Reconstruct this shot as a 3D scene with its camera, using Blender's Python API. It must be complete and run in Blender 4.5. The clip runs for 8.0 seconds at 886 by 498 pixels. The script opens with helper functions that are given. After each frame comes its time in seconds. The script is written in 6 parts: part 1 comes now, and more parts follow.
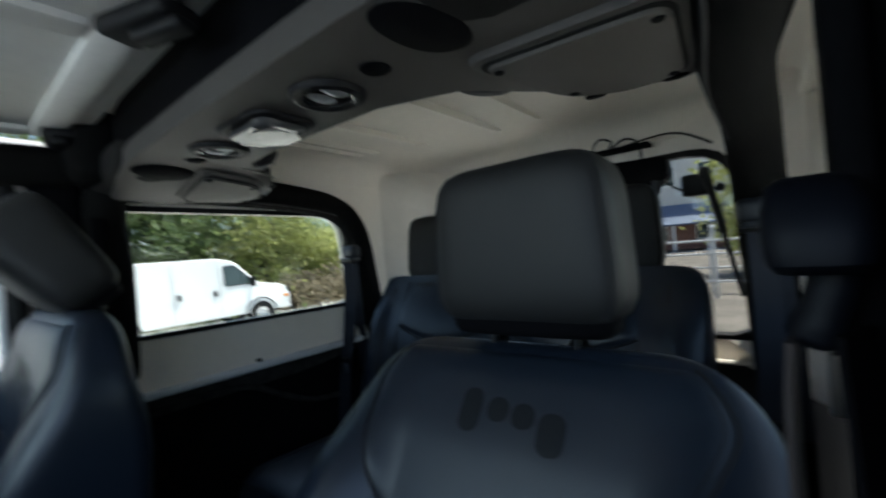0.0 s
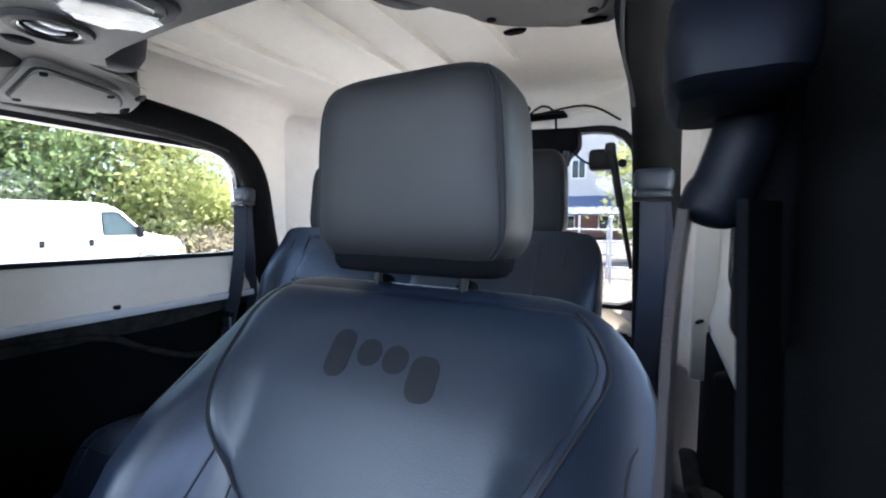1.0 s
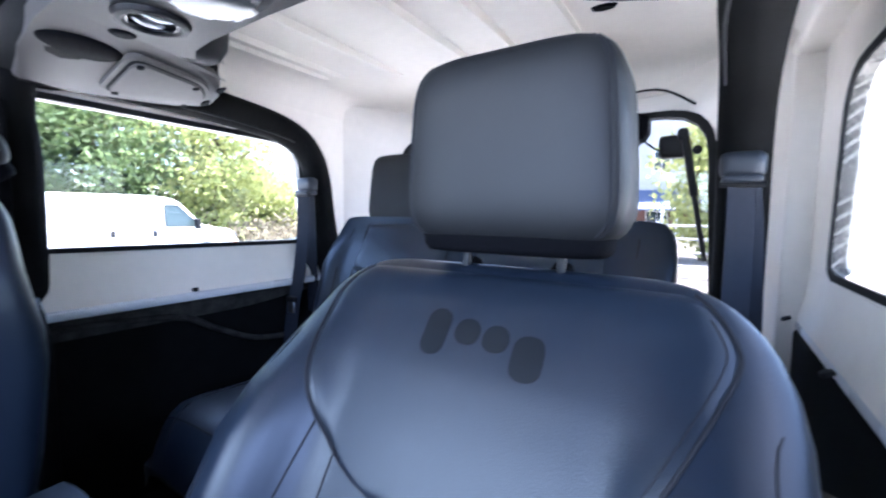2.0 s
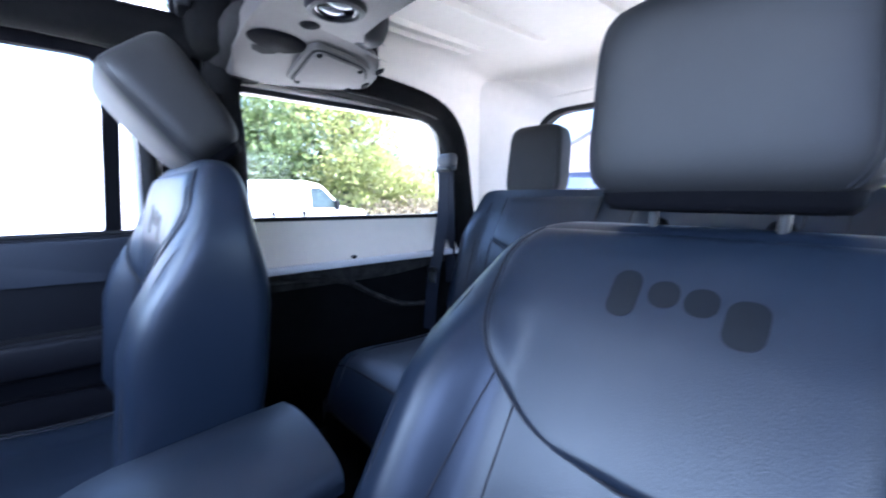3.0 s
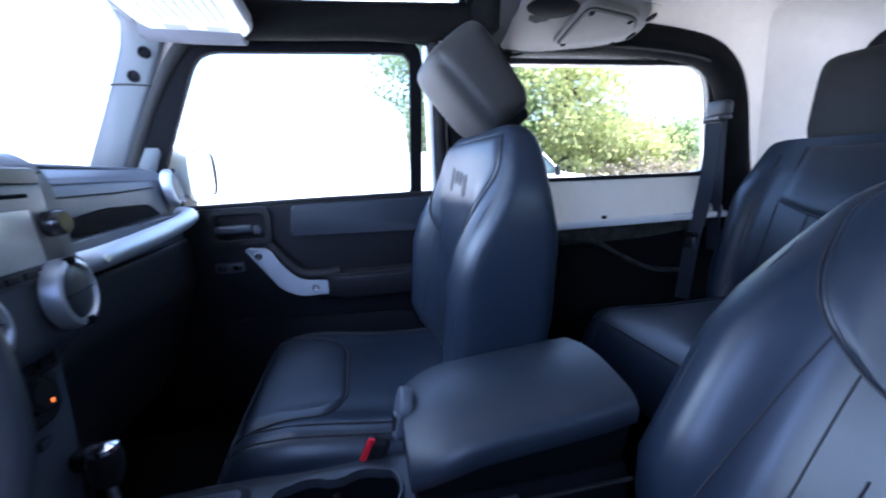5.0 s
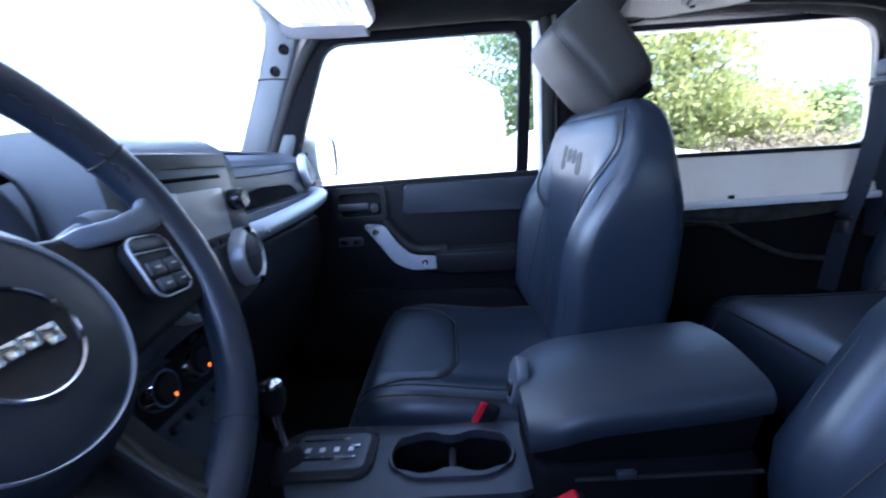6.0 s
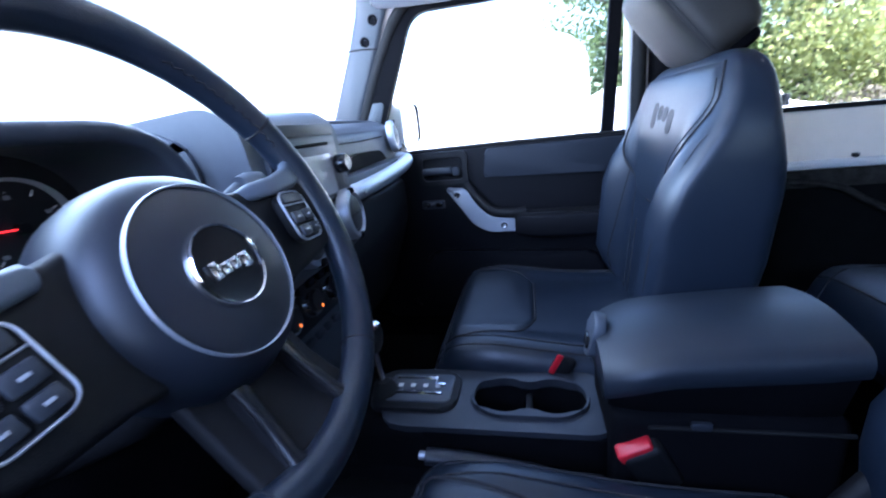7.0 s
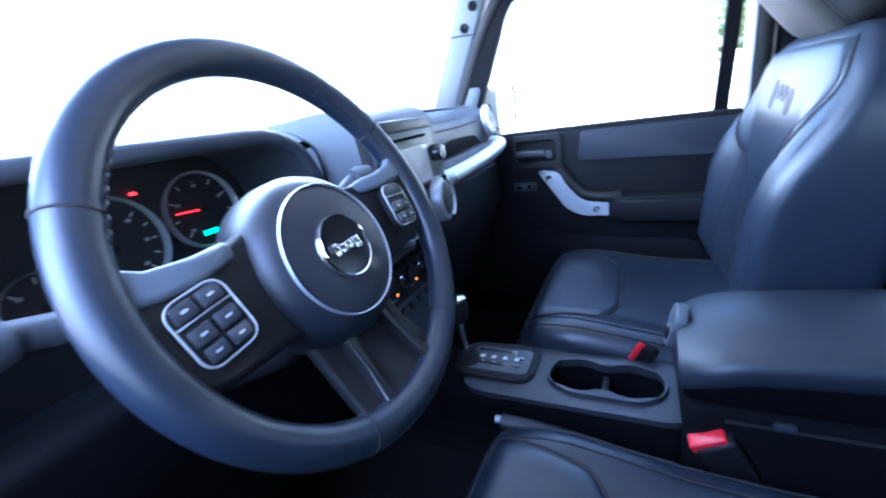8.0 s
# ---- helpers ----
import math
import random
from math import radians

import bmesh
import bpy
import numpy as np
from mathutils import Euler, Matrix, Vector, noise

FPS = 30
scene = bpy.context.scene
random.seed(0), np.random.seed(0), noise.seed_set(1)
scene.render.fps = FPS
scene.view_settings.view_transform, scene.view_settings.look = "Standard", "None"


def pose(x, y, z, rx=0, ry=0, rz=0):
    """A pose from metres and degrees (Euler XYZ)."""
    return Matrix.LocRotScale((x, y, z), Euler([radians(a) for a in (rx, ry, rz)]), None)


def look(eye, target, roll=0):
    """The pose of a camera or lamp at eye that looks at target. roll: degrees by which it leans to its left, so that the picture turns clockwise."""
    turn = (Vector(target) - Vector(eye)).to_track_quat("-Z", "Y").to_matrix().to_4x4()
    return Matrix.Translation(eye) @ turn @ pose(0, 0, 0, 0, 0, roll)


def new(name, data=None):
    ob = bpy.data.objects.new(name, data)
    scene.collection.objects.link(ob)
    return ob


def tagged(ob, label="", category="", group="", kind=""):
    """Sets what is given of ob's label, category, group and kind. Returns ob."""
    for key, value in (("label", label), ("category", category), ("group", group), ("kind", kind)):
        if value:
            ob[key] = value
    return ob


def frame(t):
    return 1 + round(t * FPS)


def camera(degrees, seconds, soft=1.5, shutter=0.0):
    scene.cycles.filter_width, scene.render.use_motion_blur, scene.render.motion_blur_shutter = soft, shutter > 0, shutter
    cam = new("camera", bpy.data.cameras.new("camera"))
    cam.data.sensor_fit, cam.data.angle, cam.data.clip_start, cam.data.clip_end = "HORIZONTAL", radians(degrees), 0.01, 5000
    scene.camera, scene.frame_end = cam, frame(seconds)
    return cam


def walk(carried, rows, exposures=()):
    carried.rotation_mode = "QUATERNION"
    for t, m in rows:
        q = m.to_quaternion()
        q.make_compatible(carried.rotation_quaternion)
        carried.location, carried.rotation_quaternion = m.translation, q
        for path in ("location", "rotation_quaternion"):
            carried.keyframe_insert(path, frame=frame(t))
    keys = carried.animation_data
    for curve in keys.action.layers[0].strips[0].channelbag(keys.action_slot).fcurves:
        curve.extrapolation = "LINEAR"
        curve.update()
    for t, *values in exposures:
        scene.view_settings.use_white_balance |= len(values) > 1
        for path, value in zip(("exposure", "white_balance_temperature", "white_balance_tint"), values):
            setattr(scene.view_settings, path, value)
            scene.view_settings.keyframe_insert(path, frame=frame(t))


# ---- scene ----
cam = camera(94.1, 8.0, soft=2.0, shutter=0.5)
PATH = [
    (0, (0.637, 0.398, 1.393), (-0.612, 1.96, 1.405), -4.9),
    (0.5, (0.652, 0.449, 1.372), (-0.272, 2.221, 1.294), -1.0),
    (1, (0.633, 0.473, 1.338), (-0.292, 2.241, 1.2), 0.3),
    (1.2, (0.624, 0.475, 1.338), (-0.299, 2.244, 1.202), 0.3),
    (2.5, (0.543, 0.416, 1.305), (-0.744, 1.933, 1.096), 0.6),
    (3, (0.521, 0.395, 1.294), (-0.978, 1.694, 1.036), -0.1),
    (3.5, (0.512, 0.36, 1.28), (-1.16, 1.42, 0.994), -1.0),
    (4, (0.518, 0.323, 1.283), (-1.273, 1.156, 0.966), -1.3),
    (4.5, (0.521, 0.297, 1.281), (-1.349, 0.905, 0.916), -1.9),
    (6, (0.554, 0.223, 1.281), (-1.393, 0.168, 0.829), -4.1),
    (6.5, (0.575, 0.217, 1.281), (-1.336, -0.04, 0.751), -4.7),
    (7, (0.607, 0.213, 1.282), (-1.261, -0.208, 0.704), -6.1),
    (7.5, (0.629, 0.207, 1.29), (-1.176, -0.36, 0.643), -8.3),
    (8, (0.655, 0.249, 1.308), (-1.039, -0.607, 0.678), -8.0),
]
EXPOSURES = [(0, 0.75, 6450, 5), (0.5, 1.92, 6500, 10), (1.0, 2.6, 6200, 17), (2.5, 3.15, 5600, 22), (3.5, 3.1, 5500, 22), (4.5, 2.75, 5500, 22), (6.5, 2.8, 5500, 21), (7.5, 3.25, 5350, 20), (8.0, 3.65, 5300, 19)]
walk(cam, [(t, look(eye, target, roll)) for t, eye, target, roll in PATH], EXPOSURES)

# ---- world, sun ----
SUN_DIR = Vector((0.11, 0.20, 0.965)).normalized()
world = bpy.data.worlds.new("sky_world")
scene.world = world
world.use_nodes = True
wn = world.node_tree
sky = wn.nodes.new("ShaderNodeTexSky")
sky.sky_type = 'NISHITA'
sky.sun_disc = False
sky.sun_elevation = math.asin(SUN_DIR.z)
sky.sun_rotation = math.atan2(SUN_DIR.x, SUN_DIR.y)
sky.air_density, sky.dust_density, sky.ozone_density = 1.0, 1.6, 1.2
wn.nodes["Background"].inputs["Strength"].default_value = 0.15
wn.links.new(sky.outputs[0], wn.nodes["Background"].inputs["Color"])
sun_lamp = bpy.data.lights.new("sun", 'SUN')
sun_lamp.energy, sun_lamp.angle, sun_lamp.color = 5.0, radians(0.53), (1.0, 0.95, 0.87)
sun = new("sun", sun_lamp)
sun.matrix_world = look((0, 0, 30), tuple(Vector((0, 0, 30)) - SUN_DIR))

# skylight coming in through the open driver door
door_lamp = bpy.data.lights.new("door_skylight", 'AREA')
door_lamp.shape, door_lamp.size, door_lamp.size_y = 'RECTANGLE', 0.36, 0.36
door_lamp.energy, door_lamp.color = 0.98, (0.46, 0.64, 1.0)
door_sky = new("door_skylight", door_lamp)
door_sky.matrix_world = look((0.84, -0.10, 1.47), (-0.15, 0.16, 1.00))

# skylight coming in through the windshield
shield_lamp = bpy.data.lights.new("windshield_skylight", 'AREA')
shield_lamp.shape, shield_lamp.size, shield_lamp.size_y = 'RECTANGLE', 1.25, 0.34
shield_lamp.energy, shield_lamp.color = 3.0, (0.68, 0.83, 1.0)
shield_sky = new("windshield_skylight", shield_lamp)
shield_sky.matrix_world = look((0.0, -0.42, 1.54), (0.0, 0.60, 1.22))


# ---- materials ----
def mat(name, color, rough=0.6, metal=0.0, var=0.12, scale=8.0, bump=0.0, bscale=200.0, spec=0.5, wear=0.0, island=0.0):
    """Principled surface with two scales of tone variation, gloss variation and fine relief."""
    m = bpy.data.materials.new(name)
    m.use_nodes = True
    t = m.node_tree
    b = t.nodes["Principled BSDF"]
    b.inputs["Roughness"].default_value = rough
    b.inputs["Metallic"].default_value = metal
    b.inputs["Specular IOR Level"].default_value = spec
    co = t.nodes.new("ShaderNodeTexCoord")
    n1 = t.nodes.new("ShaderNodeTexNoise")
    n1.inputs["Scale"].default_value, n1.inputs["Detail"].default_value = scale, 4.0
    n2 = t.nodes.new("ShaderNodeTexNoise")
    n2.inputs["Scale"].default_value, n2.inputs["Detail"].default_value = scale * 11, 3.0
    for n in (n1, n2):
        t.links.new(co.outputs["Object"], n.inputs["Vector"])
    add = t.nodes.new("ShaderNodeMath")
    add.operation = 'MULTIPLY_ADD'
    t.links.new(n2.outputs["Fac"], add.inputs[0])
    add.inputs[1].default_value = 0.45
    t.links.new(n1.outputs["Fac"], add.inputs[2])
    ramp = t.nodes.new("ShaderNodeMapRange")
    ramp.inputs["From Min"].default_value, ramp.inputs["From Max"].default_value = 0.45, 1.0
    ramp.inputs["To Min"].default_value, ramp.inputs["To Max"].default_value = 1 - var, 1 + var
    t.links.new(add.outputs[0], ramp.inputs["Value"])
    mul = t.nodes.new("ShaderNodeVectorMath")
    mul.operation = 'SCALE'
    mul.inputs[0].default_value = color
    t.links.new(ramp.outputs[0], mul.inputs["Scale"])
    out = mul.outputs[0]
    if island:
        g = t.nodes.new("ShaderNodeNewGeometry")
        mr = t.nodes.new("ShaderNodeMapRange")
        mr.inputs["To Min"].default_value, mr.inputs["To Max"].default_value = 1 - island, 1 + island
        t.links.new(g.outputs["Random Per Island"], mr.inputs["Value"])
        m2 = t.nodes.new("ShaderNodeVectorMath")
        m2.operation = 'SCALE'
        t.links.new(out, m2.inputs[0])
        t.links.new(mr.outputs[0], m2.inputs["Scale"])
        out = m2.outputs[0]
    t.links.new(out, b.inputs["Base Color"])
    rr = t.nodes.new("ShaderNodeMapRange")
    rr.inputs["To Min"].default_value, rr.inputs["To Max"].default_value = max(rough - 0.08 - wear, 0.02), min(rough + 0.08 + wear, 1)
    t.links.new(n1.outputs["Fac"], rr.inputs["Value"])
    t.links.new(rr.outputs[0], b.inputs["Roughness"])
    if bump:
        n3 = t.nodes.new("ShaderNodeTexNoise")
        n3.inputs["Scale"].default_value, n3.inputs["Detail"].default_value = bscale, 3.0
        t.links.new(co.outputs["Object"], n3.inputs["Vector"])
        bp = t.nodes.new("ShaderNodeBump")
        bp.inputs["Strength"].default_value, bp.inputs["Distance"].default_value = bump, 0.002
        t.links.new(n3.outputs["Fac"], bp.inputs["Height"])
        t.links.new(bp.outputs[0], b.inputs["Normal"])
    return m


def leather(name, color, rough, spec=0.5):
    """Grained leather: small cells, soft creases."""
    m = mat(name, color, rough, var=0.10, scale=5, spec=spec)
    t = m.node_tree
    b = t.nodes["Principled BSDF"]
    co = t.nodes.new("ShaderNodeTexCoord")
    v = t.nodes.new("ShaderNodeTexVoronoi")
    v.inputs["Scale"].default_value = 700
    n = t.nodes.new("ShaderNodeTexNoise")
    n.inputs["Scale"].default_value, n.inputs["Detail"].default_value = 14, 3
    for x in (v, n):
        t.links.new(co.outputs["Object"], x.inputs["Vector"])
    ad = t.nodes.new("ShaderNodeMath")
    ad.operation = 'MULTIPLY_ADD'
    t.links.new(n.outputs["Fac"], ad.inputs[0])
    ad.inputs[1].default_value = 2.2
    t.links.new(v.outputs["Distance"], ad.inputs[2])
    bp = t.nodes.new("ShaderNodeBump")
    bp.inputs["Strength"].default_value, bp.inputs["Distance"].default_value = 0.10, 0.0012
    t.links.new(ad.outputs[0], bp.inputs["Height"])
    t.links.new(bp.outputs[0], b.inputs["Normal"])
    return m


def glass(name, tint):
    """A clear thin pane: mostly see-through, with a mirror-like gloss by angle."""
    m = bpy.data.materials.new(name)
    m.use_nodes = True
    t = m.node_tree
    t.nodes.remove(t.nodes["Principled BSDF"])
    tr = t.nodes.new("ShaderNodeBsdfTransparent")
    tr.inputs[0].default_value = (*tint, 1)
    gl = t.nodes.new("ShaderNodeBsdfGlossy")
    gl.inputs["Roughness"].default_value = 0.02
    lw = t.nodes.new("ShaderNodeLayerWeight")
    lw.inputs["Blend"].default_value = 0.5
    pw = t.nodes.new("ShaderNodeMath")
    pw.operation = 'POWER'
    pw.inputs[1].default_value = 5.0
    t.links.new(lw.outputs["Facing"], pw.inputs[0])
    fr = t.nodes.new("ShaderNodeMath")
    fr.operation = 'MULTIPLY_ADD'
    fr.inputs[1].default_value, fr.inputs[2].default_value = 0.90, 0.025
    t.links.new(pw.outputs[0], fr.inputs[0])
    mx = t.nodes.new("ShaderNodeMixShader")
    t.links.new(fr.outputs[0], mx.inputs[0])
    t.links.new(tr.outputs[0], mx.inputs[1])
    t.links.new(gl.outputs[0], mx.inputs[2])
    t.links.new(mx.outputs[0], t.nodes["Material Output"].inputs[0])
    return m


def glow(name, color, strength):
    m = mat(name, color, 0.4, var=0.02)
    b = m.node_tree.nodes["Principled BSDF"]
    b.inputs["Emission Color"].default_value = (*color, 1)
    b.inputs["Emission Strength"].default_value = strength
    return m


LEATHER = leather("black_leather", (0.011, 0.017, 0.028), 0.345)
LEATHER_S = leather("black_leather_smooth", (0.012, 0.018, 0.028), 0.36)
REARHEAD = leather("rear_headrest_leather", (0.008, 0.0085, 0.010), 0.55, 0.28)
LIDLEATHER = leather("lid_leather", (0.012, 0.0165, 0.024), 0.46, 0.45)
HEADLEATHER = leather("grey_black_leather", (0.0165, 0.0164, 0.016), 0.52, 0.40)
THREAD = mat("dark_thread", (0.012, 0.012, 0.014), 0.8)
EMBOSS = mat("dark_emblem", (0.007, 0.008, 0.010), 0.5, spec=0.25)
PLASTIC = mat("black_plastic", (0.009, 0.009, 0.010), 0.55, bump=0.2, bscale=900, spec=0.25)
LIPGREY = mat("spoke_lip_grey", (0.10, 0.12, 0.15), 0.36, var=0.06, bump=0.06, bscale=1100)
HUBBLACK = mat("wheel_hub_black", (0.011, 0.0142, 0.022), 0.42, bump=0.10, bscale=1100)
# darker copy of DASH; on the cluster hood its shade is put into the colour
DASH_D = mat("dash_plastic_dark", (0.030, 0.036, 0.047), 0.42, bump=0.12, bscale=900)
PLASTIC_G = mat("charcoal_plastic", (0.025, 0.029, 0.037), 0.46, bump=0.10, bscale=1100)
DASH = mat("dash_plastic", (0.060, 0.070, 0.087), 0.44, bump=0.12, bscale=900)
GLOSS = mat("gloss_black", (0.012, 0.012, 0.013), 0.18, var=0.05)
RUBBER = mat("black_rubber", (0.012, 0.012, 0.012), 0.75, spec=0.2)
CARPET = mat("black_carpet", (0.006, 0.006, 0.006), 0.95, var=0.3, scale=20, bump=0.9, bscale=500, spec=0.08)
# grey carpet edge; the same tone paints the sunlit streak on the crease
CARPET_G = mat("grey_and_sunlit_carpet", (0.045, 0.041, 0.036), 0.95, var=0.6, scale=30, bump=1.0, bscale=420, spec=0.08)
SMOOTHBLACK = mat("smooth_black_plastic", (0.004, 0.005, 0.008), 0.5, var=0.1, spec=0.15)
DOORPAD = mat("door_pad_charcoal", (0.0135, 0.0175, 0.026), 0.5, var=0.12, bump=0.12, bscale=900, spec=0.35)
DOORBLACK = mat("door_panel_black", (0.005, 0.005, 0.007), 0.5, var=0.15, bump=0.15, bscale=900, spec=0.2)
PADDING = mat("roll_bar_padding", (0.0065, 0.0065, 0.0065), 0.88, var=0.2, bump=0.5, bscale=420, spec=0.07)
SLEEVE = mat("dark_grey_cloth", (0.018, 0.0175, 0.017), 0.85, var=0.15, bump=0.6, bscale=500, spec=0.15)
BARGREY = mat("sound_bar_grey", (0.066, 0.061, 0.056), 0.62, bump=0.3, bscale=600)
WHITETOP = mat("white_hardtop_lining", (0.88, 0.83, 0.75), 0.62, var=0.05, scale=3, bump=0.35, bscale=300)
HEADLINER = mat("grey_white_headliner", (0.84, 0.83, 0.79), 0.80, var=0.06, scale=4, bump=0.5, bscale=350)
BODYWHITE = mat("white_body_paint", (0.72, 0.73, 0.74), 0.28, var=0.03, scale=3)
PILLAR = mat("pillar_trim", (0.030, 0.038, 0.046), 0.45, var=0.06, bump=0.2, bscale=700)
SILVER = mat("satin_silver", (0.48, 0.51, 0.56), 0.42, metal=0.75, var=0.04)
CHROME = mat("chrome", (0.80, 0.80, 0.82), 0.10, metal=1.0, var=0.02)
POSTSTEEL = mat("dark_steel", (0.11, 0.115, 0.12), 0.34, metal=1.0)
TAGYELLOW = mat("yellow_tag", (0.42, 0.40, 0.06), 0.45, var=0.15)
STEEL = mat("steel_pin", (0.55, 0.56, 0.58), 0.28, metal=1.0)
WEBBING = mat("belt_webbing", (0.022, 0.025, 0.034), 0.75, bump=0.25, bscale=1200, spec=0.2)
# WEBBING again, with warm light on the front strand put into the colour
WEBBING_LIT = mat("belt_webbing_lit", (0.050, 0.040, 0.037), 0.75, bump=0.25, bscale=1200, spec=0.2)
RED = mat("red_plastic", (0.62, 0.015, 0.03), 0.38)
WHITEMARK = mat("white_print", (0.75, 0.75, 0.75), 0.5)
GREYMARK = mat("grey_print", (0.35, 0.36, 0.38), 0.5)
DIALFACE = mat("dial_black", (0.010, 0.010, 0.012), 0.6)
SCREEN = mat("radio_screen", (0.42, 0.44, 0.46), 0.22, var=0.06, scale=10)
LENS = mat("lamp_lens", (0.07, 0.07, 0.07), 0.10, var=0.08, scale=30)
GREENLCD = glow("green_display", (0.02, 0.75, 0.35), 0.5)
REDLIT = glow("red_lit", (0.85, 0.02, 0.02), 0.5)
# near-black; on post, console, knee panel and seat frames it carries their shade
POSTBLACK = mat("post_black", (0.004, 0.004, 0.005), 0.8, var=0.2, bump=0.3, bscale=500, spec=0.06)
VISORCLOTH = mat("visor_cloth", (0.10, 0.105, 0.125), 0.85, bump=0.5, bscale=500)
LABELWHITE = mat("label_paper", (0.72, 0.73, 0.75), 0.5, var=0.04)
ORANGELIT = glow("orange_lit", (0.9, 0.16, 0.02), 0.5)
PANE = glass("clear_glass", (0.93, 0.96, 0.94))
PANE_T = glass("rear_glass", (0.74, 0.76, 0.76))
MIRRORMAT = mat("mirror_glass", (0.9, 0.9, 0.9), 0.02, metal=1.0, var=0.0)
ASPHALT = mat("pale_concrete", (0.48, 0.47, 0.45), 0.9, var=0.25, scale=0.6, bump=0.8, bscale=60)
GRAVEL = mat("yard_gravel", (0.17, 0.145, 0.12), 0.95, var=0.5, scale=1.2, bump=1.0, bscale=40)
VANWHITE = mat("van_white_paint", (0.78, 0.79, 0.80), 0.25, var=0.03, scale=1)
VANGLASS = mat("van_window_glass", (0.05, 0.07, 0.07), 0.05, var=0.1)
BARK = mat("bark", (0.10, 0.075, 0.055), 0.9, var=0.3, scale=6, bump=0.8, bscale=30)
LEAF_C = mat("spruce_needles", (0.052, 0.088, 0.052), 0.6, var=0.3, scale=0.7, island=0.45)
LEAF_G = mat("green_leaves", (0.13, 0.18, 0.075), 0.55, var=0.3, scale=0.7, island=0.45)
LEAF_Y = mat("yellow_green_leaves", (0.36, 0.38, 0.15), 0.55, var=0.3, scale=0.7, island=0.40)
LEAF_B = mat("dry_brush", (0.20, 0.17, 0.12), 0.8, var=0.3, scale=0.8, island=0.4)
SIDING = mat("white_siding", (0.50, 0.50, 0.49), 0.6, var=0.05, scale=1)
BLUEROOF = mat("blue_metal_roof", (0.08, 0.12, 0.21), 0.45, var=0.08, scale=1)
BRICKRED = mat("brown_red_wall", (0.22, 0.11, 0.09), 0.8, var=0.15, scale=3)
LILAC = mat("lilac_siding", (0.80, 0.67, 0.64), 0.7, var=0.06, scale=1)
GREYROOF = mat("grey_shingle", (0.30, 0.29, 0.33), 0.9, var=0.15, scale=3)
RAILGREY = mat("pale_rail_metal", (0.50, 0.50, 0.50), 0.45, metal=0.3, var=0.1)
FENCE = mat("white_fence_paint", (0.75, 0.75, 0.74), 0.5)
for nm in (LEAF_C, LEAF_G, LEAF_Y, LEAF_B):
    bs = nm.node_tree.nodes["Principled BSDF"]
    tl = nm.node_tree.nodes.new("ShaderNodeBsdfTranslucent")
    tl.inputs[0].default_value = (*[min(c * 1.3, 0.6) for c in nm.node_tree.nodes["Vector Math"].inputs[0].default_value], 1)
    ms = nm.node_tree.nodes.new("ShaderNodeMixShader")
    ms.inputs[0].default_value = 0.5
    nm.node_tree.links.new(bs.outputs[0], ms.inputs[1])
    nm.node_tree.links.new(tl.outputs[0], ms.inputs[2])
    nm.node_tree.links.new(ms.outputs[0], nm.node_tree.nodes["Material Output"].inputs[0])


# ---- mesh helpers ----
def thing(name, at=(0, 0, 0), label="", category="", group="", kind="", m=None):
    ob = new(name)
    ob.empty_display_size = 0.05
    ob.matrix_basis = m if m is not None else Matrix.Translation(at)
    return tagged(ob, label, category, group, kind)


def root_of(ob):
    while ob.parent:
        ob = ob.parent
    return ob


def part(name, bm, material, parent=None, label="", local=False, smooth=True, angle=40):
    """Links a bmesh as one mesh under a thing; the mesh is given in world places unless local."""
    if parent is not None and not local:
        bm.transform(root_of(parent).matrix_basis.inverted())
    bmesh.ops.recalc_face_normals(bm, faces=bm.faces)
    me = bpy.data.meshes.new(name)
    for f in bm.faces:
        f.smooth = smooth
    if smooth:
        lim = radians(angle)
        for e in bm.edges:
            if len(e.link_faces) == 2 and e.calc_face_angle(0) > lim:
                e.smooth = False
    bm.to_mesh(me)
    bm.free()
    me.materials.append(material)
    ob = new(name, me)
    ob.parent = parent
    if label:
        ob["label"] = label
    return ob


def structure(name, bm, material, label, category="", smooth=True):
    return tagged(part(name, bm, material, None, "", smooth=smooth), label, category, kind="structure")


def join(*bms):
    """One bmesh out of several."""
    out = bms[0]
    for b in bms[1:]:
        me = bpy.data.meshes.new("tmp")
        b.to_mesh(me)
        out.from_mesh(me)
        b.free()
        bpy.data.meshes.remove(me)
    return out


def box(c, s, bevel=0.004, seg=2, m=None):
    bm = bmesh.new()
    bmesh.ops.create_cube(bm, size=1)
    bmesh.ops.scale(bm, vec=s, verts=bm.verts)
    if bevel:
        bmesh.ops.bevel(bm, geom=list(bm.edges), offset=min(bevel, min(s) * 0.49), segments=seg, profile=0.5, affect='EDGES')
    if m is not None:
        bm.transform(m)
    bm.transform(Matrix.Translation(c))
    return bm


def loft(rings, cap=True, closed=False):
    """Skin through rings of equal length."""
    bm = bmesh.new()
    vs = [[bm.verts.new(p) for p in r] for r in rings]
    n = len(rings[0])
    k = len(vs)
    for i in range(k if closed else k - 1):
        a, b = vs[i], vs[(i + 1) % k]
        for j in range(n):
            bm.faces.new((a[j], a[(j + 1) % n], b[(j + 1) % n], b[j]))
    if cap and not closed:
        bm.faces.new(vs[0][::-1])
        bm.faces.new(vs[-1])
    return bm


def grid(fn, nu, nv):
    """Open sheet from fn(u, v), both 0..1."""
    bm = bmesh.new()
    vs = [[bm.verts.new(fn(i / nu, j / nv)) for j in range(nv + 1)] for i in range(nu + 1)]
    for i in range(nu):
        for j in range(nv):
            bm.faces.new((vs[i][j], vs[i + 1][j], vs[i + 1][j + 1], vs[i][j + 1]))
    return bm


